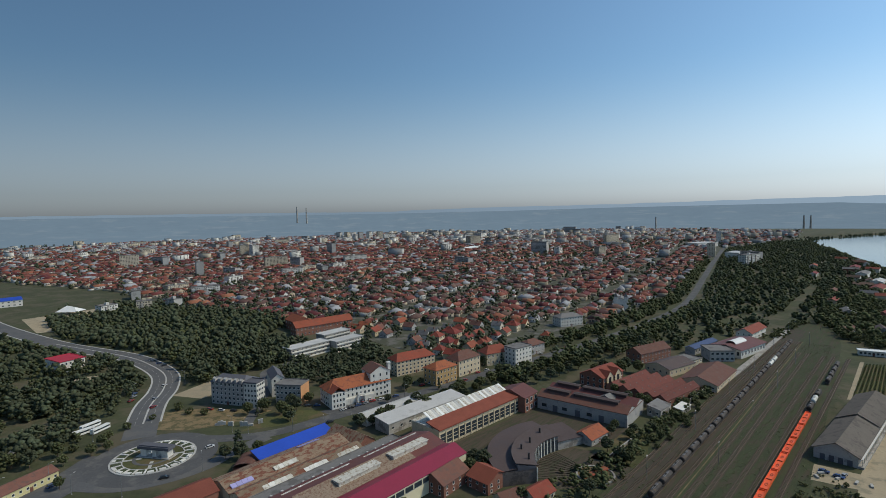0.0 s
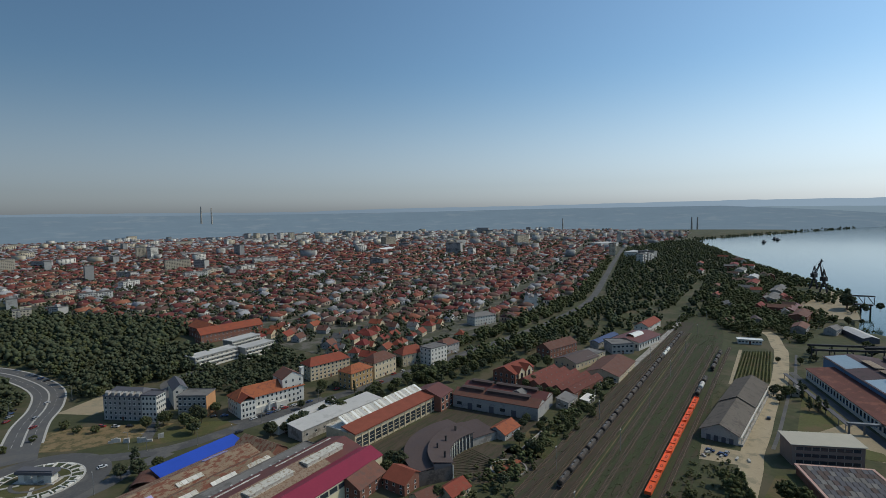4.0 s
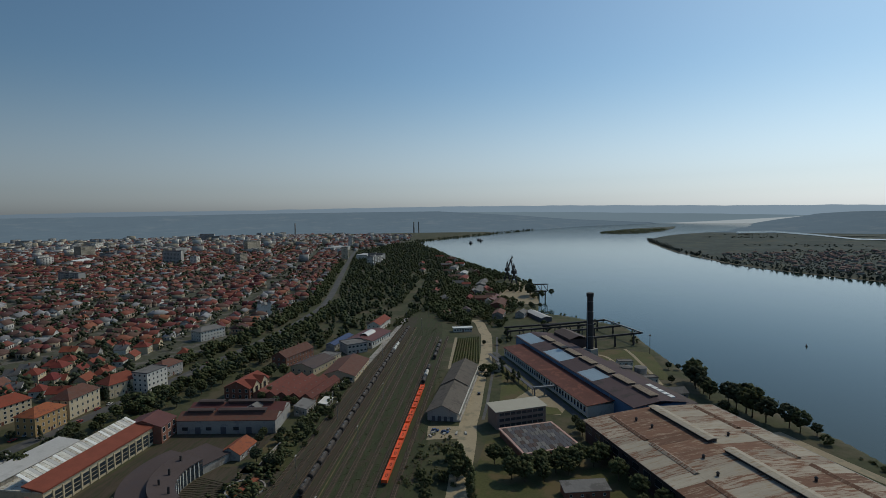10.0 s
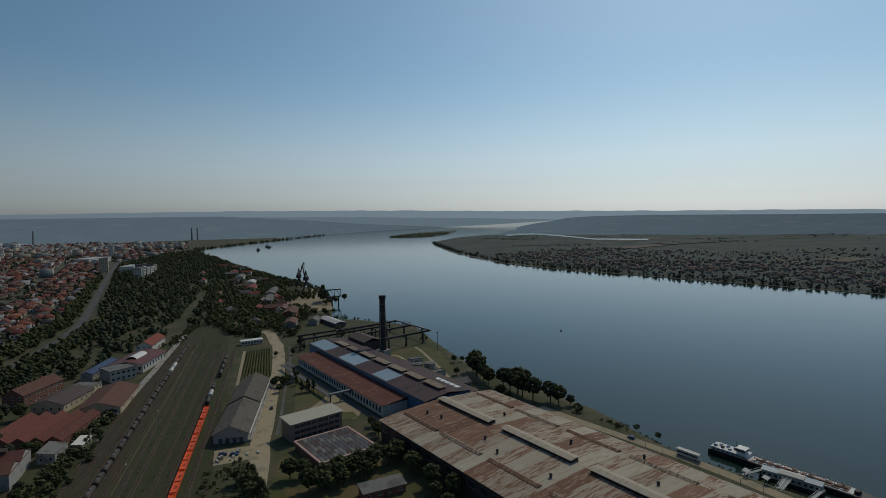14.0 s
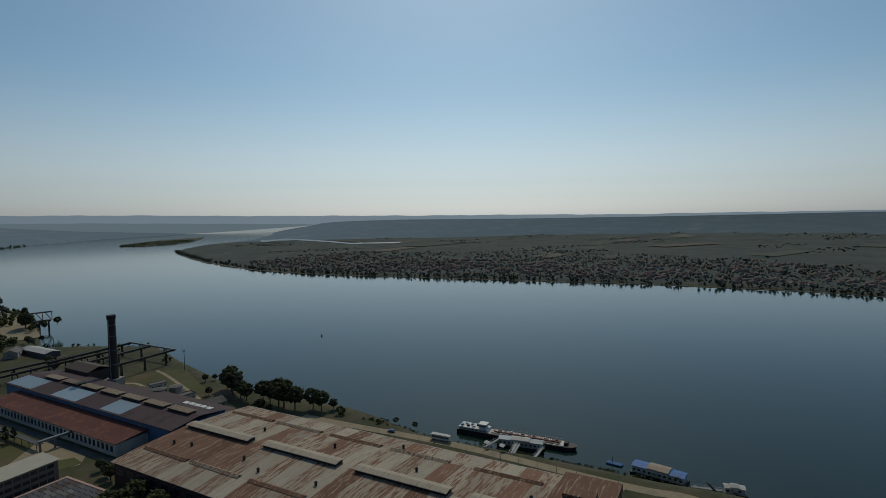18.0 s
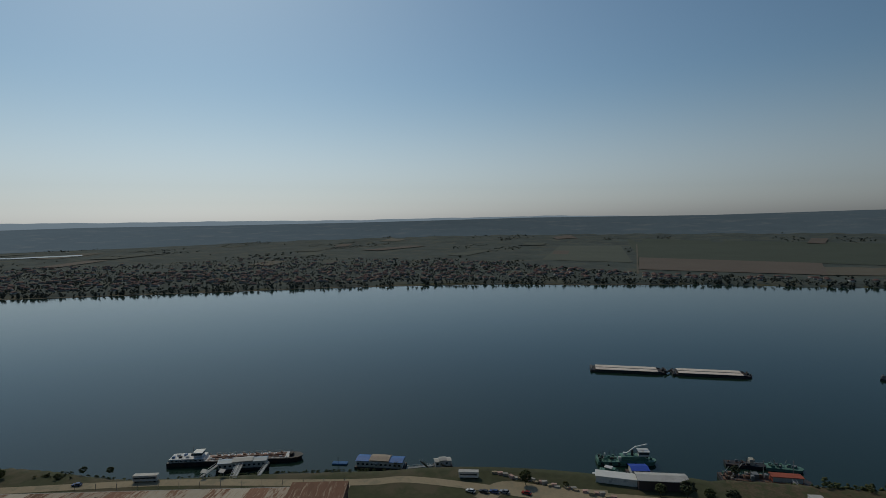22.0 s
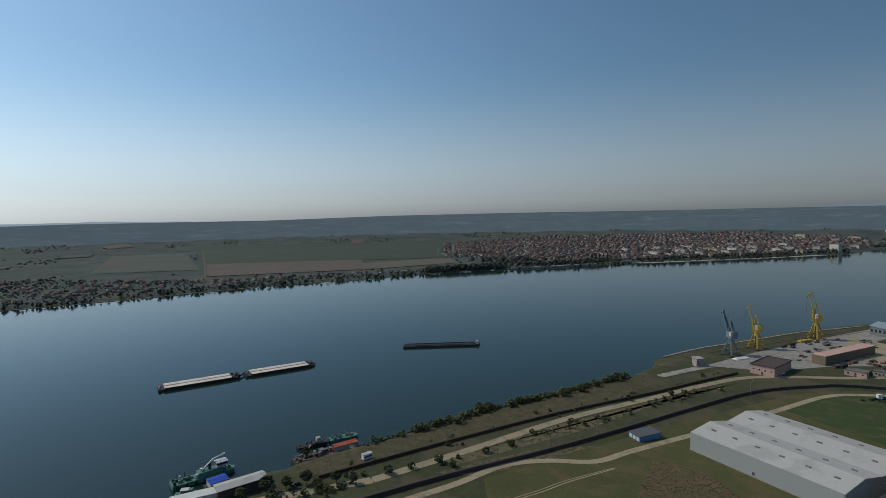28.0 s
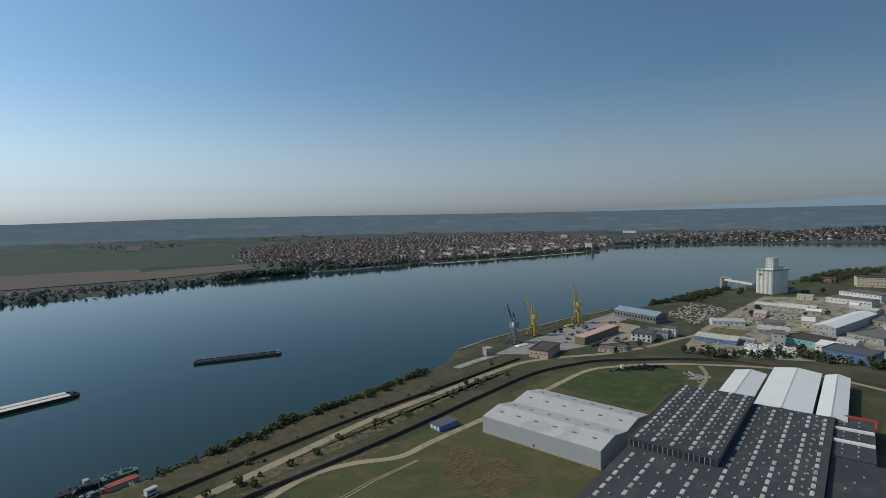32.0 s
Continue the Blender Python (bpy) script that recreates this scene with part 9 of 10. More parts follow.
def loft(a, b, n, rows, lift):
    """A strip of ground laid on the land between two lines."""
    ends = []
    for line in (a, b):
        q = np.array(smooth_line(line))
        d = np.r_[0, np.cumsum(np.hypot(*np.diff(q, axis=0).T))]
        t = np.linspace(0, d[-1], n)
        ends.append(np.c_[np.interp(t, d, q[:, 0]), np.interp(t, d, q[:, 1])])
    u = np.linspace(0, 1, rows)[None, :, None]
    g = ends[0][:, None] * (1 - u) + ends[1][:, None] * u
    g[:, 1:-1] += rng.normal(0, 0.25, g[:, 1:-1].shape)
    z = land_height(g[..., 0], g[..., 1]) + lift + rng.uniform(0, 0.25, g.shape[:2])
    i, j = np.meshgrid(np.arange(n - 1), np.arange(rows - 1), indexing="ij")
    q = np.stack((i * rows + j, i * rows + j + 1, (i + 1) * rows + j + 1, (i + 1) * rows + j), -1).reshape(-1)
    return array_mesh("ground", np.concatenate((g, z[..., None]), -1).reshape(-1, 3), np.full((n - 1) * (rows - 1), 4), q, M_BANKE, smooth=True)


M_BANKE = mat("dry brown bank earth", (0.122, 0.096, 0.058), 0.6, 0.16, 1.0, 0.95, second=(0.064, 0.070, 0.032), cover=0.5, bump=0.5)
ob = part("ground", loft([(150, -199), (110, -252), (60, -315), (22, -358), (14, -368)], [(168, -210), (134, -256), (97, -309), (69, -345), (36, -391)], 120, 10, 0.06), None)
tagged(ob, "rough dry brown earth and weeds on the river bank", "ground", kind="structure")
woods("thicket", "willow bushes along the lower river bank", np.r_[along([(133, -256), (96, -310), (68, -345), (24, -405)], 330, 2.0), along([(150, -235), (133, -256)], 24, 2)] + (1, 0), M_LEAF3, FAR_BUSH, (1.2, 4.8), 1.25)
woods("weeds", "green weeds and reeds covering the river bank", along([(150, -235), (133, -256), (96, -310), (68, -345), (24, -405)], 700, 2.2) + (1.5, 0), M_LEAF, TUFTS, (0.25, 1.5), 1.7)
woods("weeds", "brown dry weeds on the upper river bank", along([(140, -240), (120, -258), (84, -312), (56, -347), (12, -405)], 900, 6.0), M_DRY, TUFTS, (0.12, 0.45), 2.4)
woods("thicket", "grass and low bushes on the quay edge", along([(306, 80), (290, 38), (262, -30), (240, -78)], 120, 1.5), M_LEAF, FAR_BUSH, (0.6, 1.5), 1.6)
for x, y, h, k in ((103, -303, 6.5, "e"), (99, -308, 5.5, "e"), (84, -324, 5.5, "e"), (80, -328, 5, "e"), (60, -348, 6, "e"), (51, -360, 6, "e"), (42, -374, 5, "e"), (30, -392, 6.5, "g"), (115, -283, 4, "e")):
    tree(k, x, y, h)

# ---------------------------------------------------------------- fields, tracks and roads of the south side
ROAD1 = [(122, -206), (108, -226), (90, -252), (50, -311), (6, -362), (-25, -399), (-55, -428), (-89, -441), (-129, -452), (-171, -474), (-206, -500), (-237, -523), (-320, -621), (-394, -695)]
ROAD2 = [(120, -170), (100, -196), (85, -216), (70, -240), (52, -252), (30, -259), (15, -276), (-8, -301), (-28, -322), (-64, -364), (-98, -402), (-127, -413), (-154, -417), (-189, -415), (-248, -398), (-278, -353), (-300, -310)]
BANK1 = [(146, -199), (106, -253), (57, -315), (6, -371), (-22, -404), (-50, -436)]
BANK2 = [(130, -172), (92, -219), (54, -261), (20, -302), (-15, -346), (-54, -392), (-90, -416), (-124, -427), (-217, -420), (-290, -350)]
strip("road", ROAD1, 5.5, M_DIRT, 0.08, "pale dirt road running along the river bank")
strip("road", ROAD2, 4.2, M_DIRT, 0.085, "winding pale concrete lane through the grass")
strip("path", [(-186, -410), (-180, -387), (-160, -356), (-116, -303), (-100, -285)], 3.0, M_DIRT, 0.09, "pale lane behind the grey warehouse", "path")
for line, lab in ((BANK1, "low dark brown boundary wall along the dirt road"), (BANK2, "dark brick boundary wall across the grass")):
    ob = part("bank", ribbon(smooth_line(line), 1.4 if line is BANK1 else 1.2, 0, 1.6 if line is BANK1 else 1.9), mat("dark brown earth", (0.085, 0.060, 0.042), 0.35, 0.3, 2) if line is BANK1 else M_SLATE, None)
    tagged(ob, lab, "bank", kind="structure")
patch("lawn", [(75, -225), (20, -290), (-35, -352), (-80, -400), (-120, -420), (-165, -422), (-190, -408), (-178, -385), (-140, -330), (-70, -240), (-40, -200), (60, -190)], M_LAWN, 0.045, "wide green and brown meadow", "lawn")
patch("ground", [(4, -270), (-19, -264), (-36, -236), (-16, -218), (10, -232)], M_DRY, 0.09, "patch of dry brown weeds in the meadow")
patch("ground", [(78, -226), (50, -256), (30, -278), (60, -262), (98, -222)], M_BANKE, 0.07, "strip of dry brown grass by the wall")
patch("lawn", [(-66, -366), (-98, -404), (-150, -414), (-172, -398), (-150, -362), (-112, -318)], mat("fresh green grass", (0.058, 0.085, 0.026), 0.35, 0.06, 0.8, 0.95, second=(0.085, 0.085, 0.038), cover=0.35, bump=0.15), 0.075, "fresh green lawn behind the warehouse", "lawn")
patch("ground", [(100, -236), (52, -302), (2, -360), (-50, -415), (-20, -385), (40, -295), (92, -232)], M_BANKE, 0.05, "rough brown weeds between road and wall")
for k in range(2):
    strip("path", [(66 + 2.2 * k, -201), (54 + 2.2 * k, -215), (46.4 + 2.2 * k, -224), (39.3 + 2.0 * k, -234), (29.3 + 1.6 * k, -245), (20.3 + k, -255)], 0.6, M_DIRT, 0.07, "worn wheel rut in the meadow", "path")
P = np.r_[along([(158, -176), (140, -187), (124, -208)], 60, 3.0), fill([(110, -228), (100, -226), (58, -282), (14, -330), (-30, -382), (-55, -420), (-20, -395), (30, -335), (95, -250)], 110), along(BANK1, 40, 4)]
woods("thicket", "wild bushes on the rough bank beside the road", P[(away(ROAD1, P[:, 0], P[:, 1]) > 4)], M_LEAF, FAR_BUSH, (0.6, 3.0), 1.5)
woods("weeds", "brown dry weeds in the meadow", fill([(4, -270), (-19, -264), (-36, -236), (-16, -218), (10, -232)], 1500), M_DRY, TUFTS, (0.10, 0.42), 2.6)
for x, y, h, k in ((118, -214, 5, "f"), (110, -222, 4, "f"), (100, -232, 5, "f"), (92, -230, 4, "f"), (128, -200, 5, "b"), (20, -352, 4, "b"), (-5, -372, 4, "f"), (72, -262, 4, "f"), (82, -250, 4, "f"), (66, -282, 3, "f")):
    tree(k, x, y, h)
for k in range(9):
    t = k / 8
    x, y = 96 - 170 * t, -222 - 192 * t
    lamp_post(x, y, 130, 7)

kiosk = building("kiosk", 16.5, -295.4, 132, 8.5, 13.5, 2.6, "small blue and white hut with dark roof", "hut", mat("blue sheet wall", (0.10, 0.25, 0.50), 0.15, 0.3, 2), M_DARKR, "mono", 0.5, 0.3, 1, 0, door=False)
for k in range(3):
    part("white_panel", Shape().box(0.6 + 2.7 * k, -0.06, 0.3, 2.4 + 2.7 * k, 0.02, 2.2), M_WHITE, kiosk)
# grey warehouse with twin gables
M_CLAD = mat("light grey cladding", (0.36, 0.365, 0.37), 0.07, 0.05, 0.6, 0.5)
M_CLADR = mat("pale grey sheet roof", (0.47, 0.455, 0.43), 0.08, 0.04, 0.5, 0.5, second=(0.41, 0.40, 0.38), cover=0.3)
wh = thing("warehouse", -13, -288.5, 0, 139.6, "large light grey metal warehouse with twin gable roof", "warehouse")
part("wall", Shape().box(0, 0, -0.3, 69, 58.5, 9.0), M_CLAD, wh)
for k in range(2):
    y0 = 29.25 * k
    part("roof", Shape().gable(0, y0, 9.0, 69, y0 + 29.25, 2.6, 0, 0.0, 0.18), M_CLADR, wh)
    part("gable_wall", Shape().solid([(69.02, y0, 9), (69.02, y0 + 29.25, 9), (69.02, y0 + 14.6, 11.5)], [(0, 1, 2)]).solid([(-0.02, y0, 9), (-0.02, y0 + 29.25, 9), (-0.02, y0 + 14.6, 11.5)], [(0, 2, 1)]), M_CLAD, wh)
    for i in range(6):
        for s in (0.28, 0.72):
            yy = y0 + 29.25 * s
            part("roof_vent", Shape().box(6 + 11 * i, yy - 0.5, 9.9, 8 + 11 * i, yy + 0.5, 11.0), M_STEEL, wh)
for k in range(22):
    part("cladding_seam", Shape().box(3.1 * k + 1.5, -0.015, 0.9, 3.1 * k + 1.53, 0.0, 9.0), M_CLAD, wh)
part("plinth", Shape().box(-0.15, -0.15, -0.3, 69.15, 0.0, 0.9), M_KERB, wh)
part("side_door", Shape().box(32, -0.1, 0, 33.2, 0.0, 2.3), M_DARKR, wh)
part("downpipe", Shape().box(68.2, -0.2, 0, 68.4, 0, 9), M_WHITE, wh)

# dark factory with roof lights
DT = -126.7
DX, DY = -84.0, -255.0
M_DARKF = mat("dark grey bitumen roof", (0.058, 0.058, 0.064), 0.2, 0.05, 0.7, 0.85, second=(0.075, 0.075, 0.08), cover=0.4)
df = thing("factory", DX, DY, 0, DT, "large factory with dark grey roof and rows of roof lights", "factory")
part("lower_block", Shape().box(-110, -75, -0.3, 90, 0, 8.6), M_STEEL, df)
part("lower_roof", Shape().box(-110.4, -75.4, 8.6, 90.4, 0.4, 9.0), M_DARKF, df)
part("upper_block", Shape().box(-6, -38, 9.0, 90, 0, 12.6), M_STEEL, df)
part("upper_roof", Shape().box(-6.4, -38.4, 12.6, 90.4, 0.4, 13.0), M_DARKF, df)
for k in range(17):
    part("clerestory_pane", Shape().box(-6.46, -37.4 + 2.2 * k, 9.4, -6.4, -35.6 + 2.2 * k, 12.3), M_GLASS, df)
    part("clerestory_bar", Shape().box(-6.56, -35.55 + 2.2 * k, 9.1, -6.4, -35.25 + 2.2 * k, 12.6), M_CONC, df)
slm = Shape().box(-2.0, -0.75, 0, 2.0, 0.75, 0.16).gable(-2.0, -0.75, 0.16, 2.0, 0.75, 0.14, 0, 0.0, 0.04)
light_a, light_b = slm.mesh("roof_light", mat("pale roof light plastic", (0.50, 0.50, 0.46), 0.3, 0.4, 2, 0.4)), slm.mesh("roof_light", mat("yellowed roof light plastic", (0.40, 0.38, 0.28), 0.3, 0.4, 2, 0.4))
vent = Shape().box(-0.4, -0.32, 0, 0.4, 0.32, 0.4).box(-0.5, -0.42, 0.4, 0.5, 0.42, 0.55).mesh("roof_vent", M_CONC)
for y in (-2.6, -10.4, -18.6, -26.6, -34.6):
    for k in range(14):
        part("roof_light", light_b if (k * 3 + int(y)) % 7 == 0 else light_a, None, df, at=pose(-2 + 6.9 * k, y, 13.0))
    for k in range(13):
        part("roof_vent", vent, None, df, at=pose(0.5 + 6.9 * k + rng.uniform(-0.6, 0.6), y - 2.6, 13.0))
        if k % 2:
            part("roof_vent", vent, None, df, at=pose(0.5 + 6.9 * k + rng.uniform(-0.6, 0.6), y - 5.2 if y > -34 else y + 2.6, 13.0))
for y in (-4.5, -13.5, -22.5, -31.5, -41.5, -49, -57, -65, -72):
    for k in range(28):
        x = -106 + 7.0 * k
        if x > -9.5 and y > -41:
            continue
        if (k * 5 + int(y)) % 11:
            part("roof_light", light_b if (k * 3 + int(y)) % 7 == 0 else light_a, None, df, at=pose(x, y, 9.0))
        if k % 2 or y < -40:
            part("roof_vent", vent, None, df, at=pose(x + 3.2 + rng.uniform(-0.7, 0.7), y - 3.0 - 1.4 * (k % 3) if y > -70 else y + 3.5, 9.0))
part("edge_trim", Shape().box(-110.4, -75.9, 8.2, 90.4, -75.4, 9.25).box(-6.4, -38.9, 12.3, 90.4, -38.4, 13.25).box(-6.4, 0.4, 12.3, 90.4, 0.9, 13.25), M_SLATE, df)
for k in range(30):
    part("wall_pane", Shape().box(-108 + 6.5 * k, -75.06, 4.5, -103.5 + 6.5 * k, -75.0, 7.6), M_GLASS, df)
an = thing("factory_annex", DX, DY, 0, DT, "long dark roofed factory annex with white roof beams", "factory")
part("wall", Shape().box(42, -92, -0.3, 100, -76.4, 7), M_STEEL, an)
part("roof", Shape().box(41.6, -92.4, 7, 100.4, -76.0, 7.35), M_DARKF, an)
for x in (60, 78):
    part("roof_beam", Shape().box(x, -92.2, 7.35, x + 2.2, -76.2, 8.3), M_WHITER, an)
part("red_frame", Shape().box(99.4, -93.0, 6.4, 101.0, -75.6, 8.2).box(88, -93.2, 6.4, 101, -92.4, 8.2), mat("red painted parapet", (0.45, 0.06, 0.04), 0.15, 0.4, 2, 0.6), an)
for k in range(9):
    for j in range(2):
        part("roof_vent", vent, None, an, at=pose(45 + 6 * k, -80 - 6 * j, 7.35))
a2 = thing("factory_annex", DX, DY, 0, DT, "lower dark roofed factory wing with vents", "factory")
part("wall", Shape().box(-90, -96, -0.3, 41, -76.4, 6), M_STEEL, a2)
part("roof", Shape().box(-90.4, -96.4, 6, 41.3, -76.0, 6.35), M_DARKF, a2)
for k in range(16):
    part("roof_vent", vent, None, a2, at=pose(-84 + 7.8 * k, -82 - 3 * (k % 3), 6.35))
a3 = thing("factory_annex", DX, DY, 0, DT, "annex with white and weathered plank roof", "factory")
part("wall", Shape().box(-30, -116, -0.3, 32, -97, 6.5), M_CONC, a3)
part("white_roof", Shape().box(24, -116.3, 6.5, 32.3, -96.7, 7.3), M_WHITER, a3)
for k in range(18):
    part("roof_plank", Shape().box(-30 + 3 * k, -116.3, 6.5, -27.1 + 3 * k, -96.7, 6.75 + 0.05 * (k % 3)), (M_BROWN, M_CORR, M_CONC)[k % 3], a3)
patch("pavement", [(-205, -245), (-240, -250), (-250, -200), (-170, -170), (-160, -195)], M_ASPH, 0.06, "dark paved yard beside the factory", "pavement")
patch("lawn", [(-225, -285), (-280, -340), (-310, -300), (-250, -240), (-215, -250)], M_LAWN, 0.05, "green field beyond the white roofs", "lawn")
strip("path", [(-222, -258), (-262, -268), (-310, -280)], 3, M_DIRT, 0.09, "pale path across the field", "path")
for y0, y1, x1 in ((-36, -17, 162), (-65.5, -38, 184), (-81, -67.5, 182)):
    o = thing("white_hall", DX, DY, 0, DT, "long hall with bright white sheet roof", "hall", "white halls")
    part("wall", Shape().box(90.6, y0, -0.3, x1, y1, 7.6), M_CLAD, o)
    part("roof", Shape().gable(90.6, y0, 7.6, x1, y1, 1.8, 0, 0.2, 0.25), M_WHITER, o)
    part("ridge_cap", Shape().box(90.6, (y0 + y1) / 2 - 0.3, 9.58, x1, (y0 + y1) / 2 + 0.3, 9.74), M_CLADR, o)
    part("gable_wall", Shape().solid([(x1 + 0.02, y0, 7.6), (x1 + 0.02, y1, 7.6), (x1 + 0.02, (y0 + y1) / 2, 9.3)], [(0, 1, 2)]), M_CLAD, o)
tank = thing("water_tank", -141, -331, 0, 0, "tall white round water tank beside the factory", "tank")
part("shell", Shape().tube((0, 0, -0.3), (0, 0, 10), 1.9, n=18), M_WHITER, tank)
part("lid", Shape().tube((0, 0, 10), (0, 0, 10.6), 2.0, 0.4, 18), M_LIGHTR, tank)
for k in range(120):
    if k == 0:
        tyre = thing("tyre_heap", -141, -406, 0, 0, "long heap of black tyres on the grass", "tyres")
    x, y = rng.normal(0, 9), rng.normal(0, 2.4)
    part("tyre", ring(0.5, 1.15, 0, 0.7, 10), M_RUBBER, tyre, at=pose(x, y + x * 0.18, max(0, 2.6 - abs(y) * 0.7 - abs(x) * 0.1) * rng.uniform(0.2, 1), rng.uniform(-30, 30), rng.uniform(-30, 30), 0))
truck = thing("truck", -126, -405, 0, 10, "white truck beside the tyre heap", "truck")
part("cab", Shape().box(0, -1.2, 0.5, 2.4, 1.2, 3.2), M_WHITER, truck)
part("bed", Shape().box(-5, -1.2, 0.8, 0, 1.2, 1.6), M_DARKS, truck)
for wx in (-4, -2.6, 1.2):
    part("wheel", Shape().tube((wx, -1.1, 0.5), (wx, 1.1, 0.5), 0.5, n=10), M_RUBBER, truck)

# ---------------------------------------------------------------- river port with its cranes
M_YEL = mat("yellow crane paint", (0.50, 0.34, 0.06), 0.2, 0.3, 2, 0.55, second=(0.40, 0.25, 0.06), cover=0.25)
M_CRG = mat("grey blue crane paint", (0.17, 0.215, 0.25), 0.25, 0.3, 2, 0.55)
patch("pavement", [(-30, -452), (-70, -505), (-130, -575), (-190, -640), (-215, -630), (-160, -560), (-180, -500), (-120, -480), (-72, -450)], M_CONC, 0.09, "concrete paved river port", "pavement")
patch("pavement", [(-130, -505), (-160, -595), (-190, -560), (-178, -505)], M_DIRT, 0.12, "pale dusty storage apron of the port", "pavement")
portal_crane(-51.6, -491, 45, 36, M_CRG, "grey blue harbour crane with raised jib", -100, 9)
portal_crane(-74, -521, 45, 37, M_YEL, "tall yellow harbour crane on the quay", -60, 6)
portal_crane(-129, -575, 45, 42, M_YEL, "second yellow harbour crane on the quay", -50, 5)
strip("quay_wall", [(0, -468), (-30, -508), (-55, -533), (-120, -600), (-186, -652)], 2.0, M_CONC, 0.5, "concrete edge of the harbour quay", "quay", False)
for n in (-3, 3):
    strip("crane_rail", [(-36 + n, -488 - n), (-74 + n, -524 - n), (-180 + n, -630 - n)], 0.4, M_RAIL, 0.2, "steel crane rail along the quay", "rail", False)
building("port_shed", -59.5, -442.5, 150, 16, 30, 6.5, "low pink plastered shed with dark flat roof", "shed", M_PINK, M_SLATE, "flat", 0.5, 0.5, 1, 4, (1.4, 1.4), "fl")
ob = building("storage_wall", -114, -479, -132, 68, 10, 7, "long pale storage bunker with brown wall", "bunker", mat("brown bunker wall", (0.22, 0.17, 0.12), 0.2, 0.3, 2), M_PINK, "flat", 0.1, 0.1, 1, 0, door=False)
building("port_office", -112, -500, 150, 9, 8, 6, "small white port office with large window", "office", M_WHITE, M_GREYR, "flat", 0.3, 0.2, 2, 3, (1.6, 1.6), "fr", 2)
building("port_shed", -180, -613, 124.6, 54, 20, 8, "long port shed with grey blue sheet roof", "shed", M_STEEL, mat("grey blue sheet roof", (0.24, 0.29, 0.34), 0.15, 0.1, 1, 0.6), "gable", 3.5, 0.6, 1, 14, (2.2, 3.0), "fr", 4, fm=M_CONC)
building("port_building", -161, -496, 147, 18, 20, 7, "white two-storey port building with dark flat roof", "building", M_WHITE, M_DARKR, "flat", 0.6, 0.4, 2, 4, (2.0, 2.4), "f")
building("port_building", -178, -512, 147, 22, 14, 6, "grey plant building with vents on the roof", "building", M_GREYP, M_GREYR, "flat", 0.6, 0.3, 2, 5, (1.4, 1.4), "fr", 3)
building("port_building", -196, -512, 147, 12, 10, 8, "cluttered white pump building beside the road", "building", M_WHITE, M_GREYR, "flat", 0.4, 0.2, 2, 3)
building("hut", -120.4, -458, 150, 13, 8, 3.6, "low pink hut with flat roof", "hut", M_PINK, M_GREYR, "flat", 0.3, 0.3, 1, 3)
building("hut", -138, -462, 150, 8, 6, 3.4, "low grey hut beside rusty scrap", "hut", M_CONC, M_GREYR, "flat", 0.3, 0.3, 1, 2)
for k in range(60):
    x, y = rng.uniform(-170, -95), rng.uniform(-590, -470)
    if not inside([(-60, -500), (-160, -600), (-185, -560), (-150, -480), (-100, -465)], np.array(x), np.array(y)):
        continue
    ob = thing("cargo_stack", x, y, 0.1, 48 + rng.uniform(-10, 10), "low dark stack of scrap and cargo on the port apron", "cargo", "port cargo")
    L = rng.uniform(1.5, 9)
    part("stack", Shape().box(-L / 2, -1, -0.1, L / 2, 1, rng.uniform(0.6, 2.0)), (M_DARKS, M_SLATE, M_RUST, M_STEEL)[k % 4], ob)
part_b = thing("timber_stack", -118, -562, 0.1, 40, "stack of yellow sawn timber on the quay", "timber")
part("timber", Shape().box(-7, -2, -0.1, 7, 2, 1.6), M_YEL, part_b)
for x, y, tn, mt, lab in ((-58, -482, 40, M_WHITER, "pile of white bags on the quay"), (-78, -478, 30, M_WHITER, "white sheeted pile near the shed")):
    ob = thing("sheeted_pile", x, y, 0, tn, lab, "pile")
    part("sheet", Shape().gable(-7, -2.5, 0.4, 7, 2.5, 1.2, 0, 0.0, 0.1, 2).box(-7, -2.5, -0.1, 7, 2.5, 0.5), mt, ob)
ob = thing("concrete_block", -25, -450, 0, 30, "concrete bunker tower on the harbour ramp", "bunker")
part("tower", Shape().box(-3, -3, -0.2, 3, 3, 6).box(-3.4, -3.4, 6, 3.4, 3.4, 6.5), M_CONC, ob)
strip("ramp", [(2, -412), (-15, -432), (-34, -452)], 7, M_CONC, 0.25, "broken concrete ramp near the water", "ramp", False)

# ---------------------------------------------------------------- grain silo and the works behind the port
sl = thing("grain_silo", -429, -777, 0, 116, "tall white grain silo of round bins with a head house", "silo")
R0 = 3.15
for i in range(4):
    for j in range(6):
        if 0 < i < 3 and 0 < j < 5:
            continue
        part("bin", Shape().tube((R0 + 6.2 * i, R0 + 6.0 * j, -0.3), (R0 + 6.2 * i, R0 + 6.0 * j, 33), R0, R0, 14), M_WHITE, sl)
part("bin_core", Shape().box(2, 2, -0.2, 22.6, 34, 32.5), M_WHITE, sl)
part("top_slab", Shape().box(-0.4, -0.4, 33, 25.4, 36.6, 34.2), mat("green roof edge", (0.10, 0.25, 0.16), 0.2, 0.3, 2), sl)
part("top_deck", Shape().box(0, 0, 34.2, 25, 36, 34.6), M_LIGHTR, sl)
part("gallery", Shape().box(9, 16, 34.6, 16, 36, 38), M_LIGHTR, sl)
part("head_house", Shape().box(13, 3, 34.6, 24, 15, 50.5), M_WHITE, sl)
part("head_roof", Shape().box(12.6, 2.6, 50.5, 24.4, 15.4, 51.1), M_LIGHTR, sl)
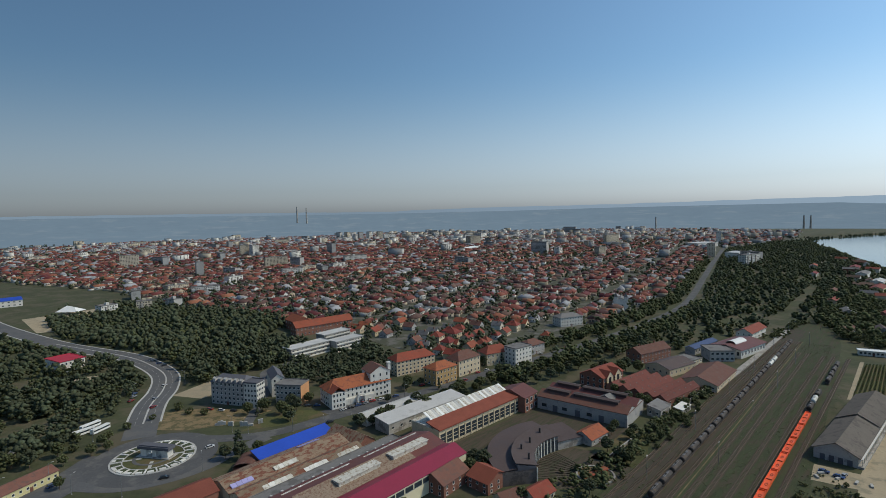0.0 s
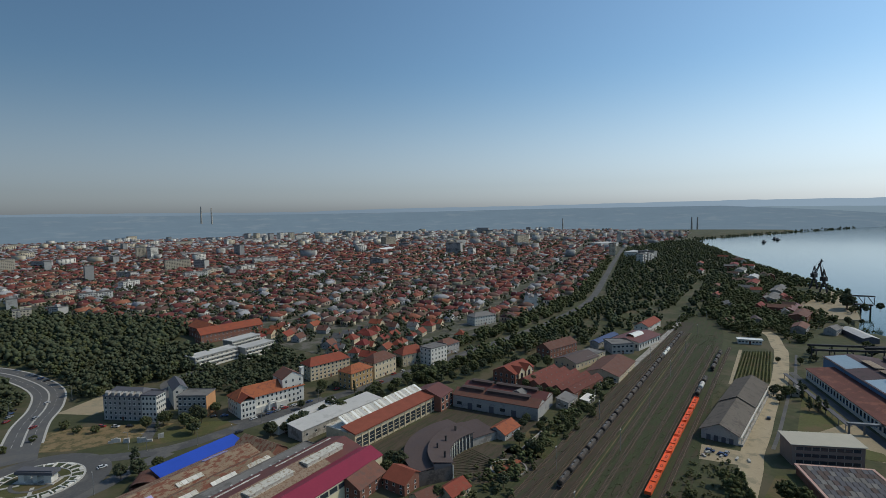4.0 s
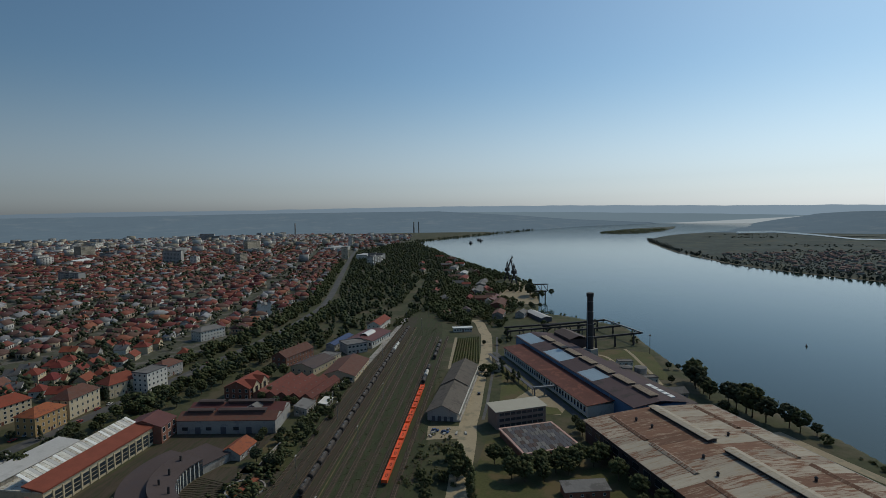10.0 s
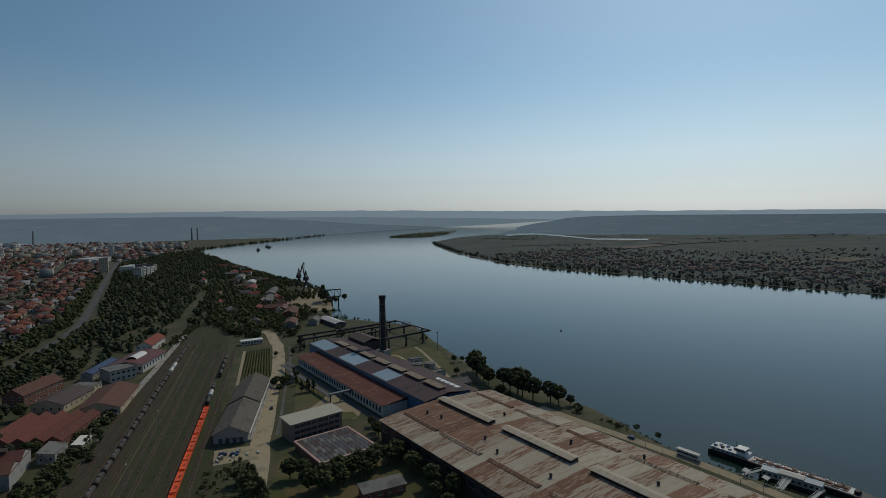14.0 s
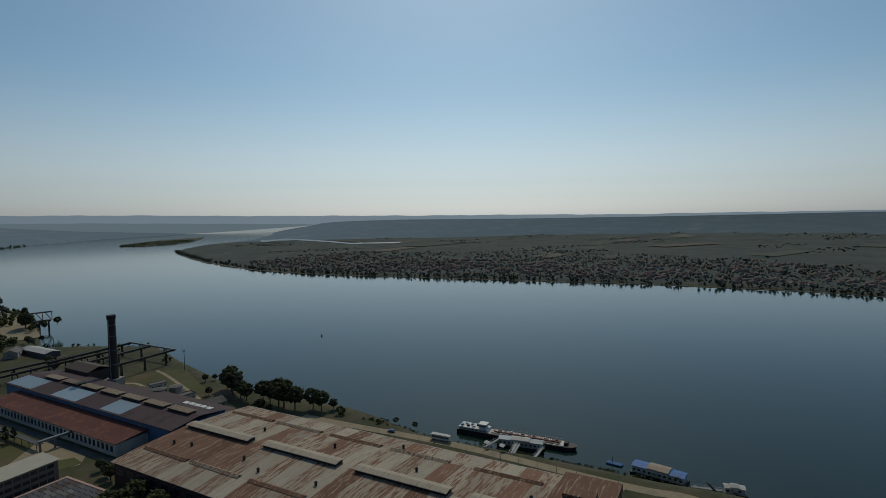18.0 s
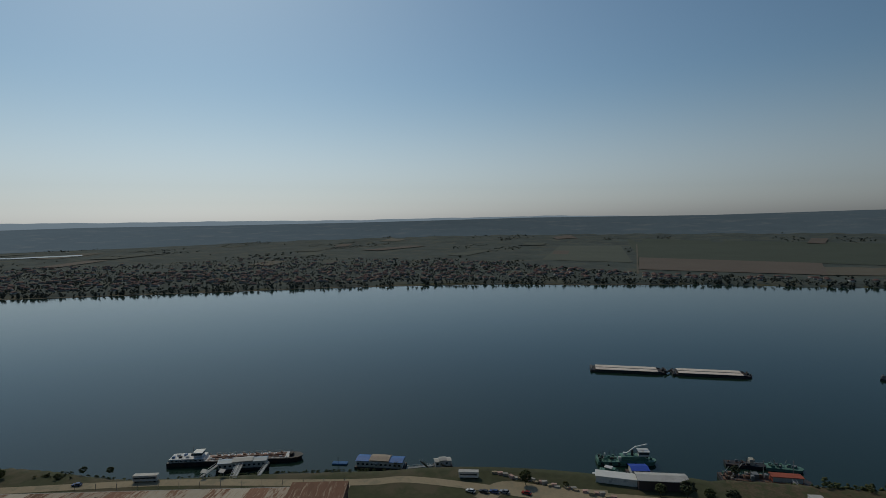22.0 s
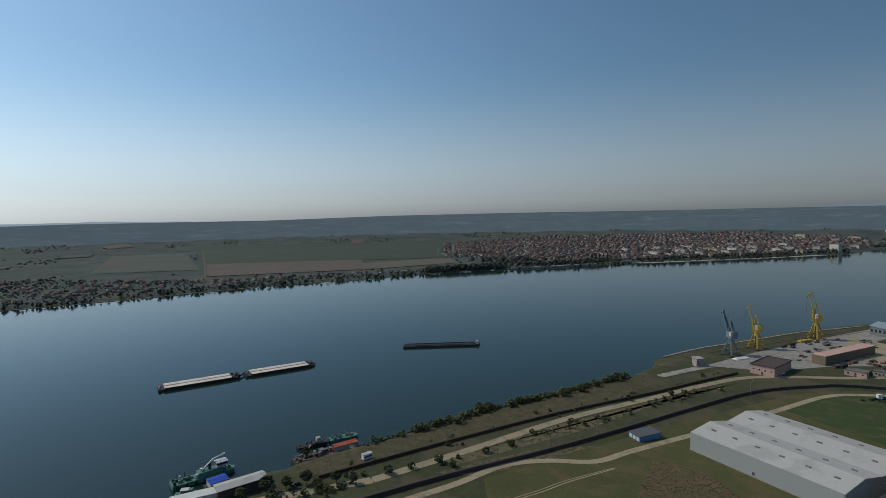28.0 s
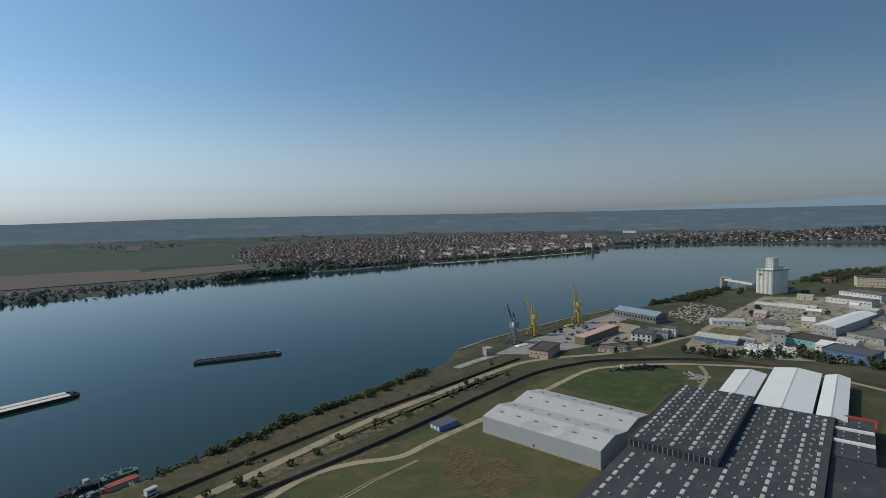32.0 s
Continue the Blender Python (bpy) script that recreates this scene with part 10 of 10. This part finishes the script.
for r in range(4):
    for k in range(3):
        part("window", win_mesh(1.8, 1.8), None, sl, at=pose(15 + 3.5 * k, 2.988, 37 + 3.5 * r))
for k, (a, b) in enumerate(((5.0, 6.4), (6.6, 7.4), (7.7, 9.6), (9.8, 10.6))):       # company mark as plain bars
    part("mark_bar", Shape().box(a, -0.12, 26.2, b, 0.02, 27.4 + 0.5 * (k % 2)), M_DARKS, sl)
part("mark_swoosh", Shape().box(6.2, -0.1, 28.4, 9.4, 0.02, 28.8), M_DARKS, sl)
cv = thing("conveyor_bridge", -418, -836, 0, 0, "long white conveyor bridge from the silo to the river", "conveyor")
part("gallery", Shape().beam((4, 0, 12), (-8, 58, 12), 3, 0, 3), M_WHITE, cv)
part("loading_tower", Shape().box(0, -6, -9, 8, 2, 15).box(-4, -14, 12, 0, 14, 15), M_CONC, cv)
for t in (0.25, 0.5, 0.75):
    part("leg", Shape().beam((4 - 12 * t, 58 * t, -4), (4 - 12 * t, 58 * t, 11), 1.0), M_CONC, cv)
IND = [(-264.7, -558, 166, 31, 14, 4.8, M_WHITE, M_LIGHTR, "gable", "low white shed with pale gabled roof"), (-219, -495, 139, 35, 10, 4, M_BLUEW, M_CORR, "mono", "long blue walled shed with pale roof"), (-276, -471, 152, 9.5, 14, 11, M_CLADR, M_GREYR, "flat", "tall pale blank storage building"),
       (-294, -483, 118, 29, 25, 5.5, M_CYAN, M_SLATE, "flat", "turquoise walled works with dark flat roof"), (-340.7, -517, 126.6, 19, 110, 8, M_CLAD, M_WHITER, "gabley", "long hall with bright white roof"), (-361.6, -656, 132, 54, 14, 5, M_CONC, M_CORR, "gable", "long pale shed with grey roof"),
       (-346, -542, 146, 11, 14, 7, M_CREAM, M_WHITER, "mono", "cream building with white slanted roof"), (-293, -433, 125, 33, 25, 7, M_BLUEW, M_DARKR, "flat", "blue walled warehouse with dark roof"), (-516, -732, 111, 52, 30, 8, M_WHITE, M_GREYR, "flat", "long white industrial building with grey roof"),
       (-604, -819, 153, 36, 25, 15, M_CREAM, M_SLATE, "flat", "tall cream factory building with windows"), (-450, -620, 112, 27, 15, 5.5, M_CONC, M_LIGHTR, "gable", "shed with pale grey gabled roof"), (-356, -493, 112, 30, 40, 5.5, M_CONC, M_GREYR, "flat", "wide shed with flat grey roof"),
       (-330, -600, 135, 12, 14, 5, M_PINK, M_LIGHTR, "gable", "small pinkish shed with pale roof"), (-385, -650, 132, 40, 10, 5, M_CONC, M_CORR, "gable", "long narrow shed with corrugated roof"), (-470, -690, 120, 50, 20, 7, M_WHITE, M_GREYR, "flat", "white works hall with many windows"),
       (-302, -455, 125, 14, 12, 5, M_WHITE, M_WHITER, "mono", "small white office with white roof"), (-420, -560, 112, 30, 30, 5, M_CONC, M_GREYR, "flat", "low grey works hall"), (-410, -520, 112, 16, 12, 5, M_WHITE, M_LIGHTR, "flat", "long low white shed"),
       (-640, -860, 130, 60, 24, 9, M_CREAM, M_GREYR, "flat", "long cream works building"), (-560, -690, 111, 60, 30, 9, M_WHITE, M_SLATE, "flat", "large pale works hall with dark roof"), (-590, -880, 140, 20, 12, 6, M_CONC, M_RED, "gable", "small house with red roof among trees"), (-470, -800, 120, 24, 10, 4, M_CONC, M_MAROON, "gable", "low shed with red roof near the silo"),
       (-290, -520, 150, 26, 12, 4, M_CONC, M_CORR, "mono", "low open shed with sheet roof"), (-312, -550, 150, 20, 8, 4, M_CONC, M_GREYR, "mono", "low grey lean-to shed"), (-430, -470, 112, 40, 40, 6, M_CONC, M_SLATE, "flat", "wide dark roofed works hall"), (-350, -400, 120, 40, 30, 6, M_WHITE, M_GREYR, "flat", "pale walled works building"), (-480, -540, 112, 50, 40, 7, M_WHITE, M_LIGHTR, "flat", "large pale roofed warehouse")]
for k in range(26):
    x, y = rng.uniform(-520, -235), rng.uniform(-720, -430)
    if inside([(-235, -500), (-330, -640), (-420, -730), (-540, -700), (-450, -560), (-340, -420), (-290, -425)], np.array(x), np.array(y)) and min(math.hypot(x - q[0], y - q[1]) for q in IND) > 24:
        IND.append((x, y, rng.choice([112, 125, 139, 150]), rng.uniform(8, 22), rng.uniform(6, 12), rng.uniform(3, 5.5), (M_WHITE, M_CONC, M_CREAM, M_PINK)[k % 4], (M_LIGHTR, M_CORR, M_GREYR, M_RUST, M_WHITER)[k % 5], ("gable", "flat", "mono")[k % 3], ("small pale", "low grey", "old plastered")[k % 3] + " shed in the industrial yard"))
for x, y, tn, L, D, h, wl, rf, kd, lab in IND:
    building("industrial_building", x, y, tn, L, D, h, lab, "building", wl, rf, kd, 0.6 if kd == "flat" else 2.0, 0.4, max(1, int(h / 4)), max(2, int(L / 4.5)), (1.8, 1.3), "fr", 3, group="works behind the port")
patch("pavement", [(-195, -465), (-245, -540), (-330, -640), (-420, -740), (-560, -720), (-460, -560), (-330, -410), (-280, -420), (-235, -432)], mat("dusty industrial yard", (0.34, 0.295, 0.225), 0.3, 0.05, 0.6, 0.95, second=(0.14, 0.13, 0.08), cover=0.45), 0.06, "dusty pale industrial yard", "yard")
patch("pavement", [(-225, -505), (-262, -548), (-290, -530), (-250, -490)], M_DRY, 0.10, "walled brown plot of earth", "yard")
rub = scatter("rubble", [Shape().box(-0.5, -0.5, -0.3, 0.5, 0.5, 0.5)], np.c_[fill([(-234, -437), (-268, -428), (-292, -455), (-256, -478)], 420), rng.uniform(0, 1.2, 420), rng.uniform(0, 6, 420), rng.uniform(0.8, 2.6, (420, 3))], mat("white rubbish and bags", (0.62, 0.62, 0.58), 0.4, 0.3, 2, 0.9, by="island"))
tagged(part("rubbish_heap", rub, None), "wide heap of white bags and rubbish", "rubbish", kind="stuff")
rub = scatter("rubble", [Shape().box(-0.5, -0.5, -0.3, 0.5, 0.5, 0.5)], np.c_[np.r_[fill([(-250, -560), (-330, -650), (-300, -690), (-240, -620)], 260), fill([(-300, -560), (-380, -580), (-360, -640), (-310, -610)], 260)], rng.uniform(0, 0.6, 520), rng.uniform(0, 6, 520), rng.uniform(0.8, 3.4, (520, 2)), rng.uniform(0.6, 2, 520)], mat("grey rubble and scrap", (0.40, 0.36, 0.30), 0.5, 0.3, 2, 0.9, by="island", second=(0.2, 0.13, 0.09), cover=0.3))
tagged(part("rubble", rub, None), "scattered grey rubble and scrap on the yard", "rubble", kind="stuff")
rk = scatter("rock_heap", [Shape().box(-0.5, -0.5, -0.3, 0.5, 0.5, 0.5)], np.c_[along([(-168, -392), (-176, -382), (-166, -378)], 60, 2.5), np.zeros(60), rng.uniform(0, 6, 60), rng.uniform(0.6, 1.8, (60, 3))], M_KERB)
tagged(part("rock_heap", rk, None), "heap of pale rocks beside the lane", "rocks", kind="stuff")
cars([(-215, -470, 30), (-232, -478, 60), (-240, -482, 60), (-300, -440, 40), (-306, -446, 40), (-275, -440, 120), (-312, -452, 40), (-260, -500, 40), (-195, -505, 60), (-210, -520, 60), (-330, -560, 30), (-340, -640, 40), (-346, -646, 40), (-380, -600, 40), (-400, -640, 20), (-150, -490, 60), (-500, -700, 20), (-508, -704, 20)])
for i, (x, y) in enumerate(((-190, -450), (-196, -447), (-202, -444), (-211, -440), (-218, -438), (-225, -436), (-231, -440), (-240, -446), (-286, -446), (-290, -450), (-250, -684), (-258, -690), (-268, -700), (-275, -705), (-330, -604), (-358, -637), (-352, -632), (-403, -768), (-396, -760), (-410, -775), (-387, -600), (-410, -598), (-318, -701), (-326, -712), (-353, -746), (-362, -750), (-486, -761), (-495, -765), (-512, -758), (-527, -847), (-160, -470), (-148, -468), (-135, -458))):
    tree("abfba"[i % 5], x, y, rng.uniform(4, 9))
woods("wood", "trees on the spit beyond the silo", np.r_[fill([(-540, -880), (-625, -945), (-720, -1030), (-800, -1020), (-700, -930), (-600, -860)], 220), fill([(-240, -690), (-330, -760), (-420, -840), (-400, -790), (-300, -700)], 160), along([(-200, -440), (-280, -430), (-330, -380)], 60, 4), fill([(-700, -900), (-1400, -1400), (-1300, -1000), (-900, -800)], 500)], M_LEAF2, FAR_TREES, (4, 9))

# ---------------------------------------------------------------- the far bank
def draped(name, corners, mt, label, lift=0.8, n=14):
    """A field laid on the land between four corners."""
    (x0, y0), (x1, y1), (x2, y2), (x3, y3) = corners
    u, v = np.meshgrid(np.linspace(0, 1, n), np.linspace(0, 1, n), indexing="ij")
    X = (1 - u) * (1 - v) * x0 + u * (1 - v) * x1 + u * v * x2 + (1 - u) * v * x3
    Y = (1 - u) * (1 - v) * y0 + u * (1 - v) * y1 + u * v * y2 + (1 - u) * v * y3
    Z = land_height(X, Y) + lift
    i, j = np.meshgrid(np.arange(n - 1), np.arange(n - 1), indexing="ij")
    q = np.stack((i * n + j, (i + 1) * n + j, (i + 1) * n + j + 1, i * n + j + 1), -1).reshape(-1)
    ob = part(name, array_mesh(name, np.stack((X, Y, Z), -1).reshape(-1, 3), np.full((n - 1) ** 2, 4), q, mt, smooth=True), None)
    return tagged(ob, label, "field", kind="structure")


M_FG = mat("dark green crop", (0.052, 0.064, 0.044), 0.25, 0.01, 0.15, 0.95)
M_FB = mat("brown ploughed field", (0.125, 0.10, 0.08), 0.2, 0.01, 0.15, 0.95)
M_FT = mat("pale stubble field", (0.122, 0.108, 0.080), 0.2, 0.01, 0.15, 0.95)
M_FM = mat("grey green meadow", (0.074, 0.084, 0.064), 0.3, 0.008, 0.1, 0.95)
draped("field", [(1175, -1120), (1950, -1790), (965, -2290), (580, -1440)], M_FG, "wide dark green crop field")
draped("field", [(917, -875), (1168, -1115), (800, -1325), (645, -1089)], M_FB, "brown ploughed field near the bank", 1.2)
draped("field", [(1260, -850), (1800, -1300), (1650, -1480), (1060, -990)], M_FM, "grey green meadow beside the crop", 0.9)
draped("field", [(650, -1075), (740, -1230), (570, -1430), (490, -1290)], M_FT, "pale stubble field by the town", 1.1)
field_spots = []
for k in range(40):
    r, a = rng.uniform(1500, 2850), rng.uniform(62, 150)
    x, y = r * math.sin(radians(a)), r * math.cos(radians(a))
    if inside(RIVER, np.array(x), np.array(y)) or away(FAR, np.array(x), np.array(y)) < 240 or inside([(860, -830), (1950, -1800), (980, -2320), (500, -1290)], np.array(x), np.array(y)):
        continue
    if any(math.hypot(x - u, y - v) < 250 for u, v in field_spots):
        continue
    field_spots.append((x, y))
    w, l, t = rng.uniform(40, 110), rng.uniform(120, 320), rng.uniform(-0.4, 0.4) + radians(-40)
    c, s = math.cos(t), math.sin(t)
    draped("field", [(x + i * l * c - j * w * s, y + i * l * s + j * w * c) for i, j in ((-0.5, -0.5), (0.5, -0.5), (0.5, 0.5), (-0.5, 0.5))], (M_FM, M_FT, M_FB, M_FM)[k % 4], ("grey green", "pale stubble", "brown", "grey green")[k % 4] + " field on the far bank", 1.3 + 0.04 * k, 12)
strip_pts = [(850, -808), (1350, -1280), (1902, -1799)]
LANE = smooth_line(strip_pts)
ob = part("far_lane", ribbon(LANE, 4, -5, 1.2), M_FT, None)
tagged(ob, "pale straight lane between far fields", "road", kind="structure")
# sandy shore edge and the town's beach
ob = part("beach", ribbon(smooth_line([(60, -1398), (-60, -1475), (-150, -1536), (-250, -1605), (-340, -1672), (-400, -1715)]), 16, WATER, 1.2), mat("pale sand", (0.46, 0.39, 0.29), 0.15, 0.05, 0.6, 0.95), None)
tagged(ob, "pale sandy beach along the far town", "beach", kind="structure")
ob = part("shore_edge", ribbon(smooth_line(FAR[12:24], 3), 7, WATER, 0.5), M_FT, None)
tagged(ob, "pale muddy edge of the far shore", "shore", kind="structure")
ob = part("quay_wall", ribbon([(330, -1208), (250, -1255), (205, -1290), (150, -1330)], 8, WATER, 4.0), M_CONC, None)
tagged(ob, "grey stone embankment of the far town", "embankment", kind="structure")
ob = part("water", Shape().face([(x, y, -3.2) for x, y in [(2560, 1180), (2770, 1105), (2540, 848), (2330, 655), (2350, 580), (2370, 437), (2458, 455), (2408, 677), (2671, 891), (2974, 1192), (2784, 1276)]]), MATS["water"], None)
tagged(ob, "narrow back channel of the river", "river", kind="structure")
isl2 = part("river_island", Shape().prism([(2364, 1790), (2332, 1640), (2500, 1600), (2750, 1660), (3200, 1850), (3450, 1990), (3000, 1990), (2600, 1880)], -12, WATER + 1.5), M_FM, None)
tagged(isl2, "low wooded island in the river", "island", kind="structure")
woods("wood", "trees covering the river island", fill([(2364, 1790), (2332, 1640), (2500, 1600), (2750, 1660), (3000, 1780), (2850, 1930), (2600, 1880)], 520), M_LEAF3, TUFTS, (9, 15), 1.4)
# foliage greyed and lightened to paint in the haze over the far bank
M_LEAFF = mat("grey green far foliage with haze tint", (0.120, 0.134, 0.112), 0.4, 0.1, 0.8, 0.95, by="island", hue=0.015, spec=0.05)
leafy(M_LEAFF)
line = FAR[5:25]
P = along(line, 2600, 10)
P = P[~inside(RIVER, P[:, 0], P[:, 1]) & (away(FAR, P[:, 0], P[:, 1]) > 4)]
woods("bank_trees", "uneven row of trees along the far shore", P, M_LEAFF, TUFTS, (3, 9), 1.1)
VILLAGE = [(1225, 560), (1330, 640), (1450, 700), (1560, 640), (1700, 560), (1840, 440), (1790, 190), (1820, 30), (1880, -180), (1640, -430), (1420, -640), (1180, -760), (960, -780), (800, -860), (650, -1010), (560, -1080), (470, -1090), (540, -970), (700, -795), (812, -600), (886, -490), (956, -320), (996, -200), (1038, -31), (1098, 200), (1162, 430)]
P = fill(VILLAGE, 9000)
d = away(FAR, P[:, 0], P[:, 1])
P = P[(d > 10) & (rng.uniform(0, 1, len(P)) < np.clip(1.1 - d / 800, 0.22, 1)) & (np.sin(P[:, 0] / 60 + 1) * np.sin(P[:, 1] / 75) < rng.uniform(0.2, 1.1, len(P)))]
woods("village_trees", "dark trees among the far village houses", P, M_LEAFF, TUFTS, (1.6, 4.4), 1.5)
a, r = np.radians(rng.uniform(55, 205, 12000)), np.sqrt(rng.uniform(1150 ** 2, 3000 ** 2, 12000))
P = np.c_[r * np.sin(a), r * np.cos(a)]
ok = ~inside(RIVER, P[:, 0], P[:, 1]) & (away(FAR, P[:, 0], P[:, 1]) > 30) & ~inside([(860, -830), (1950, -1800), (980, -2320), (500, -1290)], P[:, 0], P[:, 1])
ok &= ~inside([(2230, 200), (2480, 260), (2900, 1260), (2700, 1240), (2350, 640)], P[:, 0], P[:, 1])
ok &= (np.sin(P[:, 0] / 170) * np.sin(P[:, 1] / 130) + 0.6 * np.sin(P[:, 0] / 47 + P[:, 1] / 61)) > rng.uniform(0.55, 0.95, len(P))
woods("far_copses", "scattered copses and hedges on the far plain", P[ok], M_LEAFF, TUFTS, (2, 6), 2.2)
# village along the far shore and the town downstream
P = fill(VILLAGE, 1500)
d = away(FAR, P[:, 0], P[:, 1])
P = P[(d > 40) & (rng.uniform(0, 1, len(P)) < np.clip(1.1 - d / 620, 0.06, 1))]
n = len(P)
VW = mat("plaster of far houses", (0.40, 0.385, 0.36), 0.5, 0.1, 1, 0.9, by="island")
# the red is muted here, haze put into the roof colour
VR = mat("red brown roofs of far houses", (0.148, 0.088, 0.080), 0.55, 0.1, 1, 0.9, by="island", hue=0.02)
ob = part("village_houses", scatter("village_houses", plain_unit, np.c_[P, land_height(P[:, 0], P[:, 1]), rng.uniform(0, 6, n), rng.uniform(7, 11, n), rng.uniform(6, 9, n), rng.uniform(4, 6.5, n)], [VW, VR, M_GLASS]), None)
tagged(ob, "small red roofed houses of a village on the far shore", "houses", kind="stuff")
TOWN2 = [(610, -1480), (880, -2150), (560, -2600), (-250, -2800), (-700, -2500), (-620, -2080), (-470, -1830), (-180, -1610), (60, -1460), (230, -1345)]
gx, gy = np.meshgrid(np.arange(-800, 1000, 18.0), np.arange(-2900, -1300, 18.0))
gx, gy = gx + rng.uniform(-6, 6, gx.shape), gy + rng.uniform(-6, 6, gx.shape)
c, s = math.cos(0.5), math.sin(0.5)
ok = inside(TOWN2, gx, gy) & (np.rint((gx * c - gy * s) / 18) % 5 != 0) & (rng.uniform(0, 1, gx.shape) < 0.72) & (away(FAR, gx, gy) > 45)
P = np.c_[gx[ok], gy[ok]]
n = len(P)
ob = part("far_town_houses", scatter("far_town_houses", plain_unit, np.c_[P, land_height(P[:, 0], P[:, 1]), 0.5 + rng.integers(0, 2, n) * 1.571 + rng.normal(0, 0.25, n), rng.uniform(7, 13, n), rng.uniform(6, 10, n), rng.uniform(4.5, 8, n)], [VW, VR, M_GLASS]), None)
tagged(ob, "dense red roofed houses of the town across the river", "houses", kind="stuff")
P2 = P + rng.normal(0, 10, P.shape)
woods("town_trees", "dark trees among the houses of the far town", P2[rng.uniform(0, 1, len(P2)) < 0.7], M_LEAFF, TUFTS, (5, 9), 1.3)
for k, (x, y, L, h) in enumerate(((42, -1654, 70, 12), (-30, -1730, 70, 14), (-111, -1815, 90, 12), (-5, -1600, 46, 10), (-80, -1640, 46, 14), (-150, -1700, 44, 14), (-175, -1790, 50, 16), (-238, -1900, 60, 16), (-230, -1760, 36, 12), (-290, -1790, 40, 14), (-330, -1863, 56, 14), (-334, -1725, 34, 15),
                                  (-430, -1800, 40, 30), (-400, -1850, 36, 18), (-485, -2501, 60, 20), (169, -1590, 60, 9), (110, -1560, 40, 10), (-60, -1900, 60, 14), (120, -1750, 46, 14), (30, -1850, 50, 14), (-520, -1960, 40, 14), (-840, -2720, 110, 16), (-560, -2320, 44, 12), (-640, -2420, 60, 12), (-350, -2050, 44, 14), (-200, -2060, 50, 14))):
    o = flats(x, y, 214 - 90, L * 0.7, 13, h * 0.75, (M_WHITE, M_FLAT1, M_FLAT2)[k % 3], ("white", "grey", "cream")[k % 3] + " waterfront block of the far town", "waterfront blocks")
    o.location.z = land_height(np.array(x), np.array(y)).item()
P = fill([(-600, -2100), (-1041, -2060), (-1528, -2000), (-2000, -2150), (-1700, -2500), (-900, -2600)], 420)
n = len(P)
ob = part("far_town_houses", scatter("far_town_houses", plain_unit, np.c_[P, land_height(P[:, 0], P[:, 1]), rng.uniform(0, 6, n), rng.uniform(10, 16, n), rng.uniform(8, 12, n), rng.uniform(6, 10, n)], [VW, VR, M_GLASS]), None)
tagged(ob, "scattered houses on the bend of the far bank", "houses", kind="stuff")
P = fill([(-560, -1985), (-1041, -2040), (-1528, -1985), (-2000, -2150), (-2200, -2500), (-900, -2400)], 900)
woods("far_copses", "dark woods on the bend of the far bank", P, M_LEAFF, TUFTS, (7, 13), 1.5)
for k in range(5):
    tree("c", 172 - 9 * k, -1428 - 8 * k, rng.uniform(13, 20), -5.0)
P = np.r_[along([(480, -1090), (420, -1150), (350, -1215)], 260, 9), along([(330, -1240), (220, -1320), (110, -1420)], 160, 10), fill([(330, -1290), (500, -1330), (420, -1450), (260, -1420)], 90), along([(60, -1440), (-150, -1570), (-340, -1700), (-480, -1830)], 170, 10)]
woods("bank_trees", "dark trees along the far town's waterfront", P[~inside(RIVER, P[:, 0], P[:, 1]) & (away(FAR, P[:, 0], P[:, 1]) > 9)], M_LEAFF, TUFTS, (6, 13), 1.2)
for x, y, h in ((640, -1640, 34), (700, -1660, 16)):
    ob = thing("church_tower", x, y, land_height(np.array(x), np.array(y)).item(), 0, "white church tower of the far town", "tower")
    part("tower", Shape().box(-3, -3, -1, 3, 3, h * 0.75), M_WHITE, ob)
    part("spire", Shape().solid([(-3.3, -3.3, h * 0.75), (3.3, -3.3, h * 0.75), (3.3, 3.3, h * 0.75), (-3.3, 3.3, h * 0.75), (0, 0, h)], [(0, 1, 4), (1, 2, 4), (2, 3, 4), (3, 0, 4)]), M_GREYR, ob)
